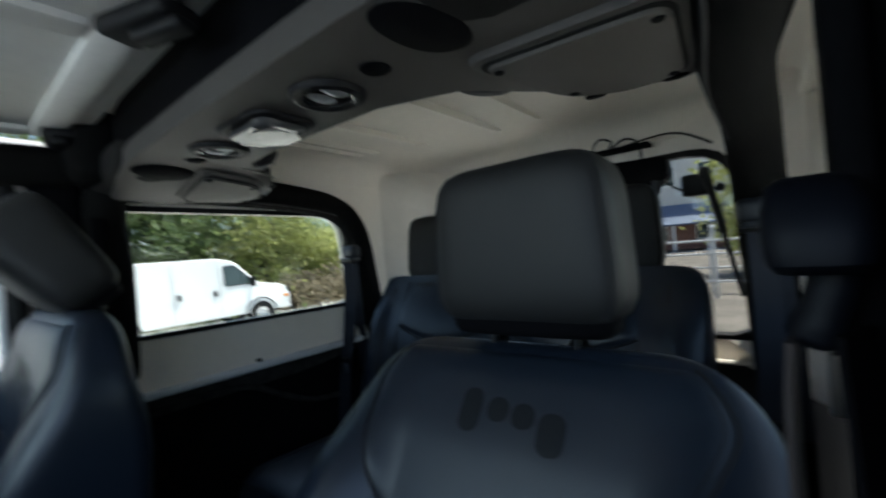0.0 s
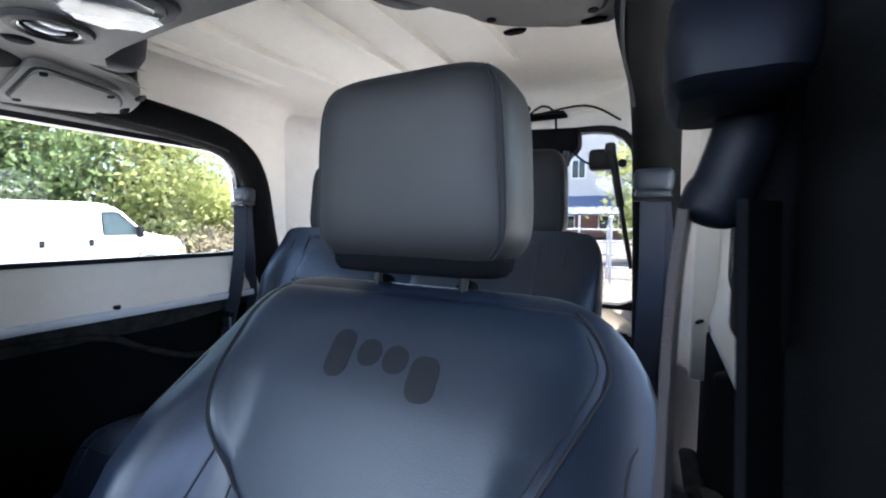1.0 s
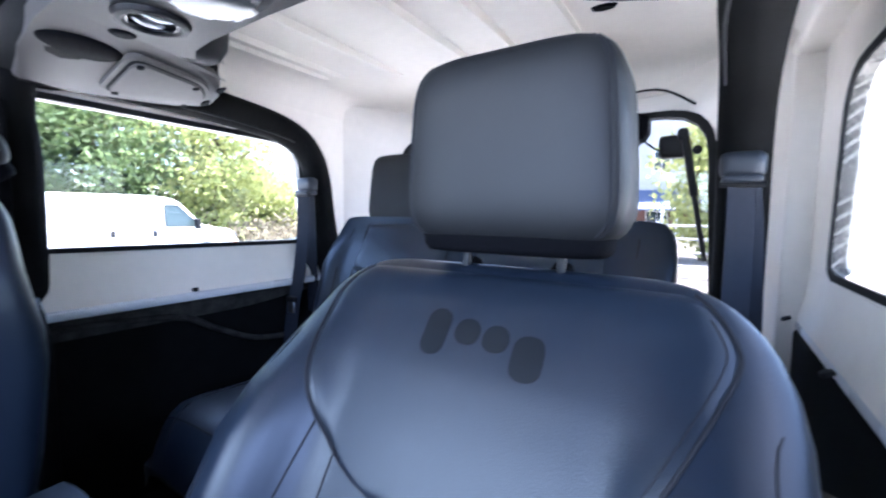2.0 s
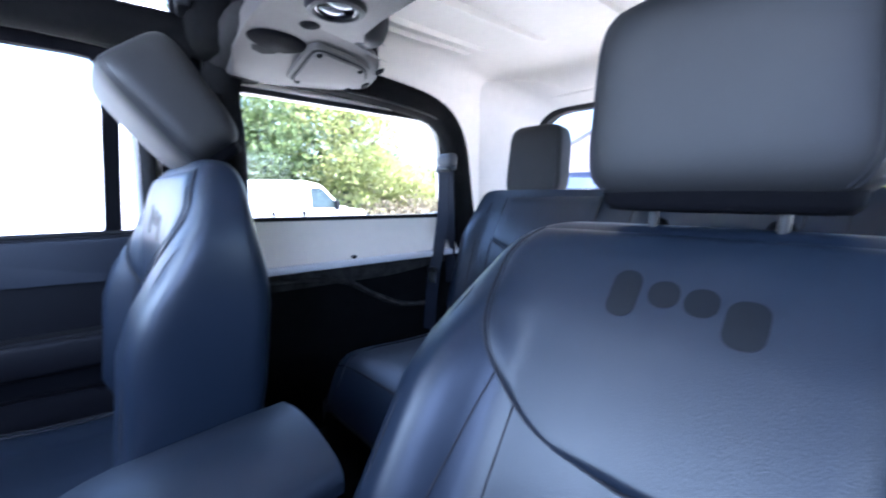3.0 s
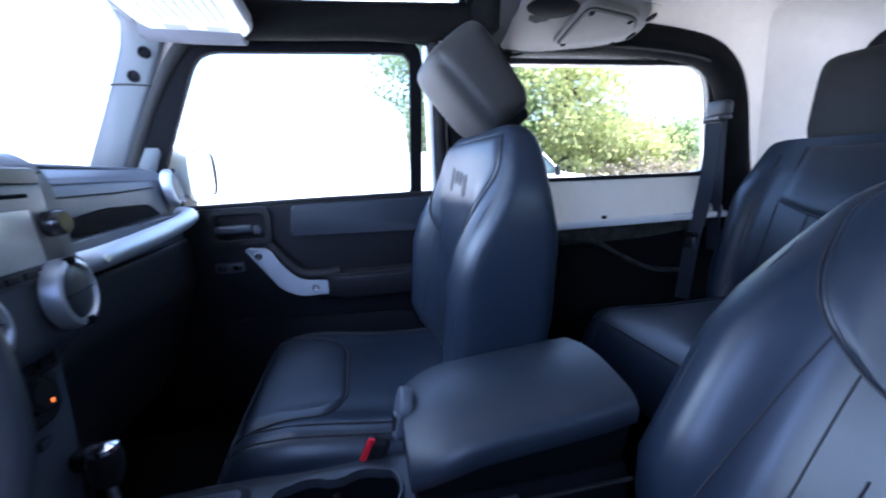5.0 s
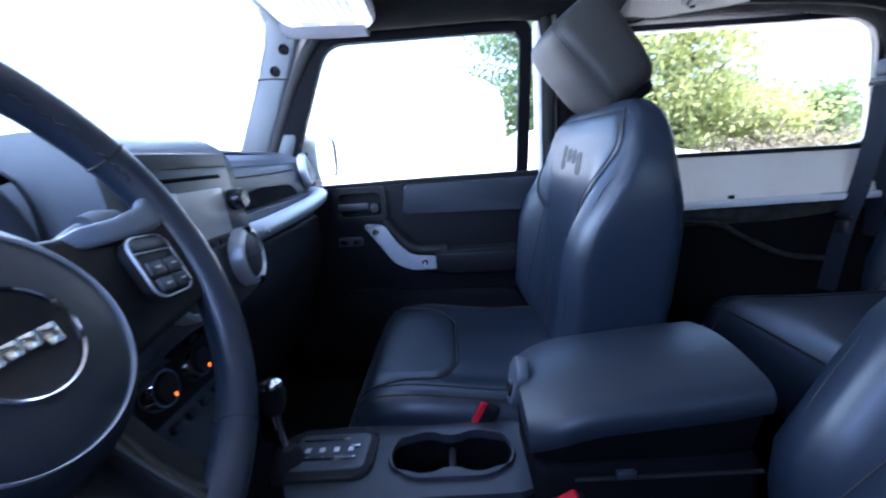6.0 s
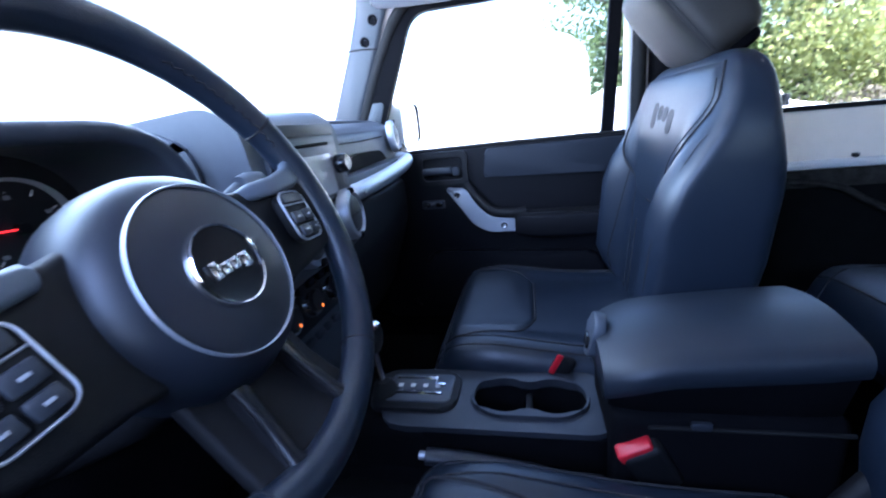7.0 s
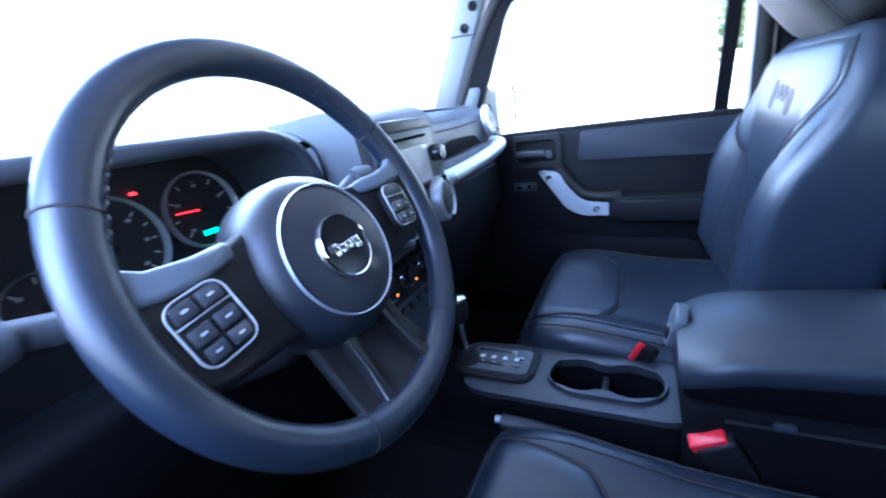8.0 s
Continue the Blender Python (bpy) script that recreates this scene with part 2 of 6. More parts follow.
def smooth_path(pts, steps=6, closed=False):
    """Catmull-Rom through the points."""
    p = [Vector(q) for q in pts]
    n = len(p)
    out = []
    for i in range(n if closed else n - 1):
        a = p[(i - 1) % n] if closed or i > 0 else p[0]
        b, c = p[i], p[(i + 1) % n]
        d = p[(i + 2) % n] if closed or i + 2 < n else p[-1]
        for s in range(steps):
            t = s / steps
            out.append(0.5 * ((2 * b) + (c - a) * t + (2 * a - 5 * b + 4 * c - d) * t * t + (3 * b - a - 3 * c + d) * t ** 3))
    if not closed:
        out.append(p[-1])
    return out


def tube(pts, r, n=10, closed=False, flat=1.0, radii=None):
    """Round (or flattened) tube along points."""
    p = [Vector(q) for q in pts]
    k = len(p)
    rings = []
    up = None
    for i in range(k):
        a = p[(i - 1) % k] if closed or i > 0 else p[i]
        b = p[(i + 1) % k] if closed or i < k - 1 else p[i]
        t = (b - a).normalized()
        if up is None:
            up = Vector((0, 0, 1)) if abs(t.z) < 0.9 else Vector((0, 1, 0))
        side = t.cross(up)
        side.normalize()
        up = side.cross(t).normalized()
        rr = radii[i] if radii else r
        rings.append([p[i] + side * math.cos(w) * rr + up * math.sin(w) * rr * flat for w in (2 * math.pi * j / n for j in range(n))])
    return loft(rings, cap=not closed, closed=closed)


def prism(pts, axis, a, b, bevel=0.0, seg=2):
    """A flat outline (2D points) given thickness from a to b along an axis."""
    def P(u, v, w):
        return {"x": (w, u, v), "y": (u, w, v), "z": (u, v, w)}[axis]
    bm = bmesh.new()
    lo = [bm.verts.new(P(u, v, a)) for u, v in pts]
    hi = [bm.verts.new(P(u, v, b)) for u, v in pts]
    n = len(pts)
    bm.faces.new(lo)
    bm.faces.new(hi[::-1])
    for i in range(n):
        bm.faces.new((lo[i], lo[(i + 1) % n], hi[(i + 1) % n], hi[i]))
    if bevel:
        ed = [e for e in bm.edges if (e.verts[0] in lo and e.verts[1] in lo) or (e.verts[0] in hi and e.verts[1] in hi)]
        bmesh.ops.bevel(bm, geom=ed, offset=bevel, segments=seg, profile=0.5, affect='EDGES')
    return bm


def rrect(cx, cy, w, h, r, n=5):
    """Rounded rectangle outline, counter-clockwise."""
    out = []
    for sx, sy, a0 in ((1, -1, -90), (1, 1, 0), (-1, 1, 90), (-1, -1, 180)):
        for i in range(n + 1):
            a = radians(a0 + 90 * i / n)
            out.append((cx + sx * (w / 2 - r) + r * math.cos(a), cy + sy * (h / 2 - r) + r * math.sin(a)))
    return out


def rpoly(pts, r, n=5):
    """Polygon with rounded corners; r is one radius or one per corner."""
    out = []
    k = len(pts)
    for i in range(k):
        p0, p1, p2 = Vector(pts[i - 1]), Vector(pts[i]), Vector(pts[(i + 1) % k])
        rr = r[i] if isinstance(r, (list, tuple)) else r
        d1, d2 = (p0 - p1).normalized(), (p2 - p1).normalized()
        a, b = p1 + d1 * rr, p1 + d2 * rr
        for j in range(n + 1):
            t = j / n
            out.append(tuple((1 - t) ** 2 * a + 2 * t * (1 - t) * p1 + t * t * b))
    return out


def framed(outer, inner, axis, a, b, n=96, warp=None):
    """A wall with a real opening: outline, hole, and thickness from a to b along the axis."""
    c = sum((Vector(q) for q in inner), Vector((0, 0))) / len(inner)
    sh = lambda pts: [(x - c.x, y - c.y) for x, y in pts]

    def cast(pts):
        out = []
        p = [Vector(q) for q in sh(pts)]
        for i in range(n):
            ang = 2 * math.pi * i / n
            d = Vector((math.cos(ang), math.sin(ang)))
            best = 0
            for j in range(len(p)):
                q, s = p[j], p[(j + 1) % len(p)] - p[j]
                den = d.x * s.y - d.y * s.x
                if abs(den) < 1e-12:
                    continue
                t = (q.x * s.y - q.y * s.x) / den
                u = (q.x * d.y - q.y * d.x) / den
                if t > 0 and -1e-6 <= u <= 1 + 1e-6:
                    best = max(best, t)
            out.append((c.x + d.x * best, c.y + d.y * best))
        return out
    o, i_ = cast(outer), cast(inner)

    def P(uv, w):
        q = {"x": (w, uv[0], uv[1]), "y": (uv[0], w, uv[1]), "z": (uv[0], uv[1], w)}[axis]
        return warp(Vector(q)) if warp else q
    bm = bmesh.new()
    L = [[bm.verts.new(P(q, w)) for q in loop] for loop, w in ((o, a), (i_, a), (i_, b), (o, b))]
    for k in range(4):
        A, B = L[k], L[(k + 1) % 4]
        for j in range(n):
            bm.faces.new((A[j], A[(j + 1) % n], B[(j + 1) % n], B[j]))
    return bm


def lathe(profile, m=None, n=32):
    """Profile of (radius, height) turned round the local z axis."""
    hollow = profile[0][0] > 1e-6 and profile[-1][0] > 1e-6
    bm = loft([[(r * math.cos(2 * math.pi * j / n), r * math.sin(2 * math.pi * j / n), h) for j in range(n)] for r, h in profile], closed=hollow)
    if m is not None:
        bm.transform(m)
    return bm


def facing(at, normal, up=(0, 0, 1)):
    """Matrix whose z axis points along normal, y as near up as can be."""
    z = Vector(normal).normalized()
    x = Vector(up).cross(z).normalized()
    y = z.cross(x)
    return Matrix.Translation(at) @ Matrix((x, y, z)).transposed().to_4x4()


def sstep(a, b, x):
    t = min(max((x - a) / (b - a), 0), 1)
    return t * t * (3 - 2 * t)

# ---- setting: ground and cabin shell ----
GX, GY = 0.03, 0.0          # the ground falls away towards the passenger side


def ground_z(x, y):
    return -0.02 + GX * max(min(x + 1.0, 0), -30) + GY * y


bm = grid(lambda u, v: ((lambda x, y: (x, y, ground_z(x, y)))(math.copysign(abs(2 * u - 1) ** 3 * 420, u - 0.5), math.copysign(abs(2 * v - 1) ** 3 * 420, v - 0.5))), 60, 60)
structure("ground", bm, ASPHALT, "pale concrete of a sunlit parking lot", "ground")
bm = grid(lambda u, v: (-9.5 + 17 * u, 7.0 + 26.0 * v + 0.5 * math.sin(9 * u), ground_z(-9.5 + 17 * u, 0) + 0.012), 30, 30)
structure("ground_gravel", bm, GRAVEL, "brown grey gravel of the yard behind the lot", "ground")

bm = join(box((0, 0.70, 0.50), (1.50, 2.6, 0.06), 0.01), box((0, -0.47, 0.83), (1.50, 0.10, 0.72), 0.02))
structure("floor", bm, CARPET, "black carpeted floor of the cabin with a firewall", "floor")
bm = loft([[(0.17, y, 0.53), (0.10, y, h), (-0.10, y, h), (-0.17, y, 0.53)] for y, h in ((-0.4, 0.70), (0.3, 0.66), (1.0, 0.60))])
structure("floor_tunnel", bm, CARPET, "black carpeted hump along the middle of the floor", "floor")

structure("wall_underbody", box((0.0, 0.05, 0.225), (1.36, 3.5, 0.50), 0.03), PLASTIC, "plain dark underbody that carries the cabin floor", "wall")

REAR_Y, SIDE_X, R_C = 1.87, 0.718, 0.20


def rear_warp(p):
    d = max(abs(p.x) - (SIDE_X - R_C), 0)
    return Vector((p.x, p.y - (R_C - math.sqrt(max(R_C * R_C - d * d, 0))), p.z))


WALL_X = SIDE_X
for s, side in ((-1, "right"), (1, "left")):
    SIDE_X = WALL_X + (0.047 if s > 0 else 0.0)
    # lower tub side with a pressed crease, and the rail that the hard top sits on
    bm = join(box((s * 0.735 + (0.036 if s > 0 else 0.0), 1.12, 0.78), (0.05, 1.30, 0.58), 0.01), box((s * 0.765, 0.0, 0.66), (0.05, 1.1, 0.30), 0.01))
    structure("wall_lower_" + side, bm, CARPET, "black carpeted lower side of the rear cabin", "wall")
    structure("wall_kick_" + side, box((s * 0.762, -0.455, 0.84), (0.05, 0.33, 0.72), 0.012), CARPET, "black lining of the foot well side", "wall")
    # lighter tube: the sun streak along the crease is put into its colour
    bm = tube(smooth_path([(s * 0.705, 0.72, 1.04), (s * 0.70, 1.0, 1.02), (s * 0.695, 1.12, 0.96), (s * 0.70, 1.25, 0.90), (s * 0.70, 1.4, 0.88)], 6), 0.016, 8, flat=0.6)
    structure("trim_crease_" + side, bm, CARPET_G, "padded crease in the black side lining, sunlit streak in its colour", "trim")
    bm = grid(lambda u, v: (s * (0.7075 + (0.045 if s > 0 else 0.0) - 0.006 * math.sin(math.pi * v)), 0.66 + 0.98 * u, 1.064 - (0.055 - 0.030 * sstep(0.5, 0.95, u)) * v), 24, 6)
    structure("trim_carpet_" + side, bm, CARPET_G, "fuzzy dark grey carpet edge under the white rail", "trim")
    bm = box((s * (SIDE_X - 0.018) + (0.040 if s > 0 else 0.0), 1.14, 1.077), (0.075, 1.08, 0.022), 0.006)
    structure("trim_rail_" + side, bm, BODYWHITE, "white painted rail under the hard top", "trim")
    # hard top side with the long quarter window
    outer = rpoly([(0.60, 1.088), (1.672, 1.088), (1.672, 1.74), (0.60, 1.74)], 0.004)
    hole = rpoly([(0.70, 1.232), (1.475, 1.222), (1.44, 1.568), (0.70, 1.575)], [0.03, 0.03, 0.085, 0.03])
    bm = framed(outer, hole, "x", s * SIDE_X, s * (SIDE_X + 0.035))
    structure("wall_" + side, bm, WHITETOP, "white moulded side of the hard top around a long window", "wall")
    bm = framed(rpoly([(0.685, 1.220), (1.492, 1.208), (1.455, 1.583), (0.685, 1.590)], [0.04, 0.04, 0.09, 0.04]), hole, "x", s * (SIDE_X - 0.004), s * (SIDE_X + 0.02))
    structure("trim_window_" + side, bm, RUBBER, "thin black rubber seal around the quarter window", "trim")
    w = structure("window_quarter_" + side, prism(hole, "x", s * (SIDE_X + 0.012), s * (SIDE_X + 0.017)), PANE, "clear fixed quarter window of the hard top", "window", smooth=False)
    w.visible_shadow = False
    # sloping shelf under the window
    bm = prism([(0.0, 0.0), (0.040, 0.0), (0.036, 0.020), (0.010, 0.060), (0.003, 0.118), (0.0, 0.118)], "y", 0.62, 1.67)
    bm.transform(Matrix.Translation((s * SIDE_X, 0, 1.089)) @ Matrix.Diagonal((-s if s < 0 else -0.4, 1, 1, 1)))
    structure("trim_shelf_" + side, bm, WHITETOP, "white sloping lower edge of the hard top", "trim")
    for y in ((1.05, 1.52) if s < 0 else (1.24, 1.635)):
        t = thing("trim_clip", (s * (SIDE_X - 0.028), y, 1.10), "small black push clip on the white rail", "clip", "rail clips")
        part("clip", lathe([(0.0, 0.0), (0.010, 0.0), (0.009, 0.006), (0.0, 0.007)], facing((s * (SIDE_X - 0.036), y, 1.094), (-s * 0.5, 0, 1))), PLASTIC, t)

SIDE_X = WALL_X
structure("trim_cove_left", box((0.744, 1.13, 1.697), (0.075, 1.10, 0.030), 0.012, 3), WHITETOP, "white cove between the side and the ceiling", "trim")
structure("trim_corner_left", box((0.752, 1.676, 1.35), (0.082, 0.022, 0.82), 0.009, 3), WHITETOP, "white corner of the hard top", "trim")
# added unseen wall on the driver side behind the camera, holding back light
bm = join(box((0.795, 0.11, 0.84), (0.05, 0.82, 0.70), 0.015, 3), box((0.775, 0.10, 1.165), (0.05, 0.80, 0.06), 0.02, 3))
# upper piece, also unseen, narrows the opening that lets light in
bm = join(bm, box((0.792, 0.41, 1.43), (0.036, 0.26, 0.47), 0.012, 2))
structure("wall_door_left", bm, PLASTIC, "plain black wall added behind the camera to hold back side light", "wall")

# rear wall of the hard top with the lift glass
outer = rpoly([(-SIDE_X, 0.95), (SIDE_X, 0.95), (SIDE_X, 1.80), (-SIDE_X, 1.80)], 0.004)
hole = rpoly([(-0.60, 1.06), (0.60, 1.06), (0.57, 1.640), (-0.57, 1.640)], [0.03, 0.03, 0.12, 0.12], 8)
structure("wall_rear", framed(outer, hole, "y", REAR_Y, REAR_Y + 0.035, 128, rear_warp), WHITETOP, "white moulded back of the hard top around the rear glass", "wall")
ring = rpoly([(-0.645, 1.0), (0.645, 1.0), (0.615, 1.690), (-0.615, 1.690)], [0.03, 0.03, 0.15, 0.15], 8)
bm = tube([rear_warp(Vector((x, REAR_Y - 0.004, z))) for x, z in ring], 0.007, 6, closed=True)
structure("trim_rear_bead", bm, WHITETOP, "raised white bead around the rear opening", "trim")
seal = rpoly([(-0.60, 1.055), (0.60, 1.055), (0.57, 1.640), (-0.57, 1.640)], [0.03, 0.03, 0.12, 0.12], 8)
bm = framed([(x * 1.015, (z - 1.35) * 1.03 + 1.35) for x, z in seal], [(x * 0.965, (z - 1.35) * 0.94 + 1.35) for x, z in seal], "y", REAR_Y - 0.003 + 0.004, REAR_Y + 0.045, 96, rear_warp)
structure("trim_rear_seal", bm, RUBBER, "black rubber frame of the rear lift glass", "trim")
w = structure("window_rear", prism([(x * 0.97, (z - 1.35) * 0.95 + 1.35) for x, z in seal], "y", REAR_Y + 0.028, REAR_Y + 0.033), PANE_T, "lightly tinted rear lift glass", "window", smooth=False)
w.visible_shadow = False
structure("wall_tailgate", box((0.02, REAR_Y + 0.02, 0.75), (1.60, 0.08, 0.50), 0.02), PLASTIC, "black plastic lined tailgate", "wall")

# rear ceiling: a dish with rounded edges
plan = []
for a in range(25):
    w = radians(90 * a / 24)
    plan.append((SIDE_X - R_C + R_C * math.cos(w), REAR_Y - R_C + R_C * math.sin(w)))
plan += [(-x, y) for x, y in plan[::-1]] + [(-SIDE_X, 0.66), (-SIDE_X, 0.60), (-0.30, 0.60), (0.30, 0.60), (SIDE_X, 0.60), (SIDE_X, 0.66)]
cx, cy = 0.0, 1.2
rings = []
for inset, z in ((0.0, 1.70), (0.004, 1.735), (0.018, 1.762), (0.042, 1.780), (0.09, 1.790), (0.3, 1.795), (0.55, 1.798)):
    rings.append([(cx + (x - cx) * (1 - inset / 0.72), max(cy + (y - cy) * (1 - inset / 0.72), 0.60) if y > 0.61 else y, z if y > 0.61 else max(z, 1.78)) for x, y in plan])
bm = loft(rings, cap=False)
bm.verts.ensure_lookup_table()
bm.faces.new([bm.verts[len(plan) * (len(rings) - 1) + j] for j in range(len(plan))])
structure("ceiling_rear", bm, WHITETOP, "off-white ribbed underside of the hard top", "ceiling")
for i, (a, b) in enumerate((((-0.56, 0.95), (-0.58, 1.50)), ((-0.50, 0.95), (-0.52, 1.52)), ((-0.325, 0.90), (-0.335, 1.60)), ((-0.06, 0.90), (-0.07, 1.68)), ((0.10, 0.90), (0.08, 1.68)), ((0.26, 0.90), (0.26, 1.66)), ((0.50, 0.92), (0.53, 1.50)))):
    a, b = Vector((*a, 1.795)), Vector((*b, 1.795))
    n = (b - a).cross(Vector((0, 0, 1))).normalized()
    bm = loft([[a.lerp(b, q) + n * k * w + Vector((0, 0, dz)) for k, dz in ((1.2, 0.006), (0.7, 0.002 - 0.020 * h), (-0.7, 0.002 - 0.020 * h), (-1.2, 0.006))] for q, w, h in ((0, 0.004, 0), (0.05, 0.008, 1), (0.5, 0.009, 1), (0.9, 0.008, 0.8), (1, 0.004, 0))])
    structure("ceiling_rib", bm, WHITETOP, "shallow moulded rib in the white ceiling", "ceiling")

# front roof panels, light lining with raised borders
for s in (-1, 1):
    bm = join(box((s * 0.345, 0.22, 1.755), (0.66, 0.86, 0.03), 0.010),
              box((s * 0.345, 0.58, 1.738), (0.58, 0.06, 0.02), 0.009), box((s * 0.345, -0.14, 1.738), (0.58, 0.06, 0.02), 0.009),
              box((s * 0.07, 0.22, 1.738), (0.05, 0.66, 0.02), 0.009), box((s * 0.62, 0.22, 1.738), (0.05, 0.66, 0.02), 0.009),
              box((s * 0.345, 0.30, 1.741), (0.44, 0.035, 0.012), 0.006), box((s * 0.345, 0.08, 1.741), (0.44, 0.035, 0.012), 0.006))
    structure("ceiling_front", bm, HEADLINER, "light grey lined removable roof panel", "ceiling")

structure("trim_roof_centre", box((0, 0.22, 1.752), (0.05, 0.86, 0.030), 0.006), HEADLINER, "light grey strip between the roof panels", "trim")

# windshield surround
def shield_y(z):
    return -0.385 + (z - 1.30) * 0.44


for s, side in ((-1, "right"), (1, "left")):
    rings = []
    for z, w, dx in ((1.18, 0.108, 0.0), (1.30, 0.104, 0.0), (1.42, 0.104, 0.0), (1.53, 0.104, 0.0), (1.62, 0.108, 0.006), (1.67, 0.12, 0.02), (1.70, 0.15, 0.05)):
        rings.append([(s * (0.768 - dx) + x, shield_y(z) + 0.008 + y, z) for x, y in rrect(0, 0, 0.070, w, 0.020, 4)])
    p = structure("trim_pillar_" + side, loft(rings), PILLAR, "grey plastic windshield pillar trim with two bolts", "pillar")
    t = thing("pillar_bolts", (s * 0.72, -0.25, 1.56), "two dark bolts in the windshield pillar trim", "bolt")
    for y, z in ((-0.230, 1.602), (-0.266, 1.546)):
        part("bolt", lathe([(0.0, -0.004), (0.0145, -0.004), (0.0145, 0.0015), (0.011, 0.0025), (0.008, -0.001), (0.0, -0.001)], facing((s * (0.7305 if z < 1.58 else 0.7245), y, z), (-s, 0.0, 0)), 24), POSTBLACK, t)
    part("seam", tube([(s * 0.7335, -0.326, 1.527), (s * 0.7325, -0.28, 1.527), (s * 0.7335, -0.232, 1.523)], 0.0024, 6), RUBBER, t)
    # door opening seal
    pts = smooth_path([(s * 0.732, -0.36, 1.18), (s * 0.730, -0.308, 1.30), (s * 0.728, -0.260, 1.41), (s * 0.725, -0.204, 1.52), (s * 0.720, -0.150, 1.60), (s * 0.712, -0.09, 1.638), (s * 0.697, 0.1, 1.648), (s * 0.695, 0.46, 1.638), (s * 0.697, 0.515, 1.60), (s * 0.70, 0.52, 1.45), (s * 0.705, 0.52, 1.2), (s * 0.71, 0.52, 0.8)], 5)
    structure("trim_seal_" + side, tube(pts, 0.0185, 10), RUBBER, "black rubber seal around the door opening", "trim")
    # body side above the doors and the post behind the door
    structure("wall_roof_edge_" + side, join(box((s * 0.735, 0.22, 1.70), (0.05, 0.86, 0.08), 0.012)), BODYWHITE, "white roof edge above the door", "wall")
    structure("wall_post_" + side, box((s * 0.752, 0.565, 1.19), (0.045, 0.11, 1.0), 0.012), BODYWHITE, "white body post behind the door", "wall")
    bm = box((s * 0.722, 0.60, 1.16), (0.05, 0.10, 1.0), 0.02, 3)
    # near-black trim: shade on the post is put into its colour
    structure("trim_post_" + side, bm, POSTBLACK, "black plastic trim on the post behind the door", "trim")
bm = join(tube(smooth_path([(-0.70, -0.20, 1.685), (-0.45, -0.215, 1.715), (0, -0.22, 1.722), (0.45, -0.215, 1.715), (0.70, -0.20, 1.685)], 6), 0.040, 12))
structure("trim_header", bm, PILLAR, "grey padded header above the windshield", "trim")
hole = [(-0.70, 1.30), (0.70, 1.30), (0.69, 1.68), (-0.69, 1.68)]
bm = prism(hole, "y", 0, 0.005)
bm.transform(Matrix(((1, 0, 0, 0), (0, 1, 0.44, -0.42 - 0.44 * 1.30), (0, 0, 1, 0), (0, 0, 0, 1))))
w = structure("window_front", bm, PANE, "clear windshield", "window", smooth=False)
w.visible_shadow = False
structure("wall_cowl", join(box((0, -0.62, 1.20), (1.44, 0.34, 0.10), 0.03, 3)), BODYWHITE, "white cowl below the windshield", "wall")
bm = loft([[(x, y, z + 0.0) for x, z in rrect(0, 1.05, w, h, 0.05, 4)] for y, w, h in ((-0.78, 1.36, 0.30), (-1.3, 1.26, 0.28), (-1.9, 1.16, 0.24))])
structure("wall_hood", bm, BODYWHITE, "white engine hood in front of the windshield", "hood")


# ---- padded roll bars ----
for s, side in ((-1, "passenger"), (1, "driver")):
    t = thing("roll_bar", (s * 0.70, 0.70, 0.53), "black padded roll bar along the roof and side", "roll bar", "roll bars")
    part("side_rail", tube(smooth_path([(s * 0.665, -0.17, 1.665), (s * 0.660, 0.0, 1.662), (s * 0.655, 0.3, 1.662), (s * 0.652, 0.62, 1.665)], 5), 0.046, 14), PADDING, t)
    part("post", tube(smooth_path([(s * 0.732, 0.70, 0.55), (s * 0.728, 0.70, 1.1), (s * 0.722, 0.70, 1.42), (s * 0.71, 0.69, 1.56), (s * 0.66, 0.70, 1.65)], 6), 0.048, 14), PADDING, t)
    pts = smooth_path([(s * 0.64, 0.70, 1.635), (s * 0.648, 1.0, 1.632), (s * 0.655, 1.22, 1.618), (s * 0.66, 1.36, 1.595), (s * 0.662, 1.44, 1.545), (s * 0.664, 1.485, 1.46), (s * 0.668, 1.515, 1.30), (s * 0.672, 1.56, 1.05), (s * 0.675, 1.60, 0.75)], 7)
    if s > 0:
        pts = [p + Vector((-0.042 * sstep(0.75, 1.2, p.y), 0, 0)) for p in pts]
    part("rear_bar", tube(pts, 0.047, 14), PADDING, t)
    part("zip_seam", tube([p + Vector((-s * 0.036, 0, -0.035)) for p in pts[:22]], 0.003, 6), THREAD, t)
    part("end_cap", box((s * 0.615, 0.655, 1.705), (0.18, 0.11, 0.17), 0.045, 4), PADDING, t)
    part("front_cuff", tube(smooth_path([(s * 0.668, -0.19, 1.668), (s * 0.662, -0.08, 1.660), (s * 0.660, 0.028, 1.657)], 4), 0.054, 16), VISORCLOTH, t, "grey cloth cuff round the padding")

# ---- sound bar across the cabin ----
BX, BZ = -0.036, 1.636
t = thing("sound_bar", (BX, 0.78, BZ), "grey overhead sound bar with speaker pods and a dome lamp", "sound bar")
half = [(0.0, 0.665), (0.25, 0.667), (0.50, 0.672), (0.61, 0.69), (0.635, 0.80), (0.640, 1.02), (0.628, 1.125), (0.595, 1.150), (0.53, 1.142), (0.455, 1.105), (0.412, 1.06), (0.380, 1.00), (0.352, 0.94), (0.320, 0.905), (0.26, 0.882), (0.18, 0.872), (0.0, 0.868)]


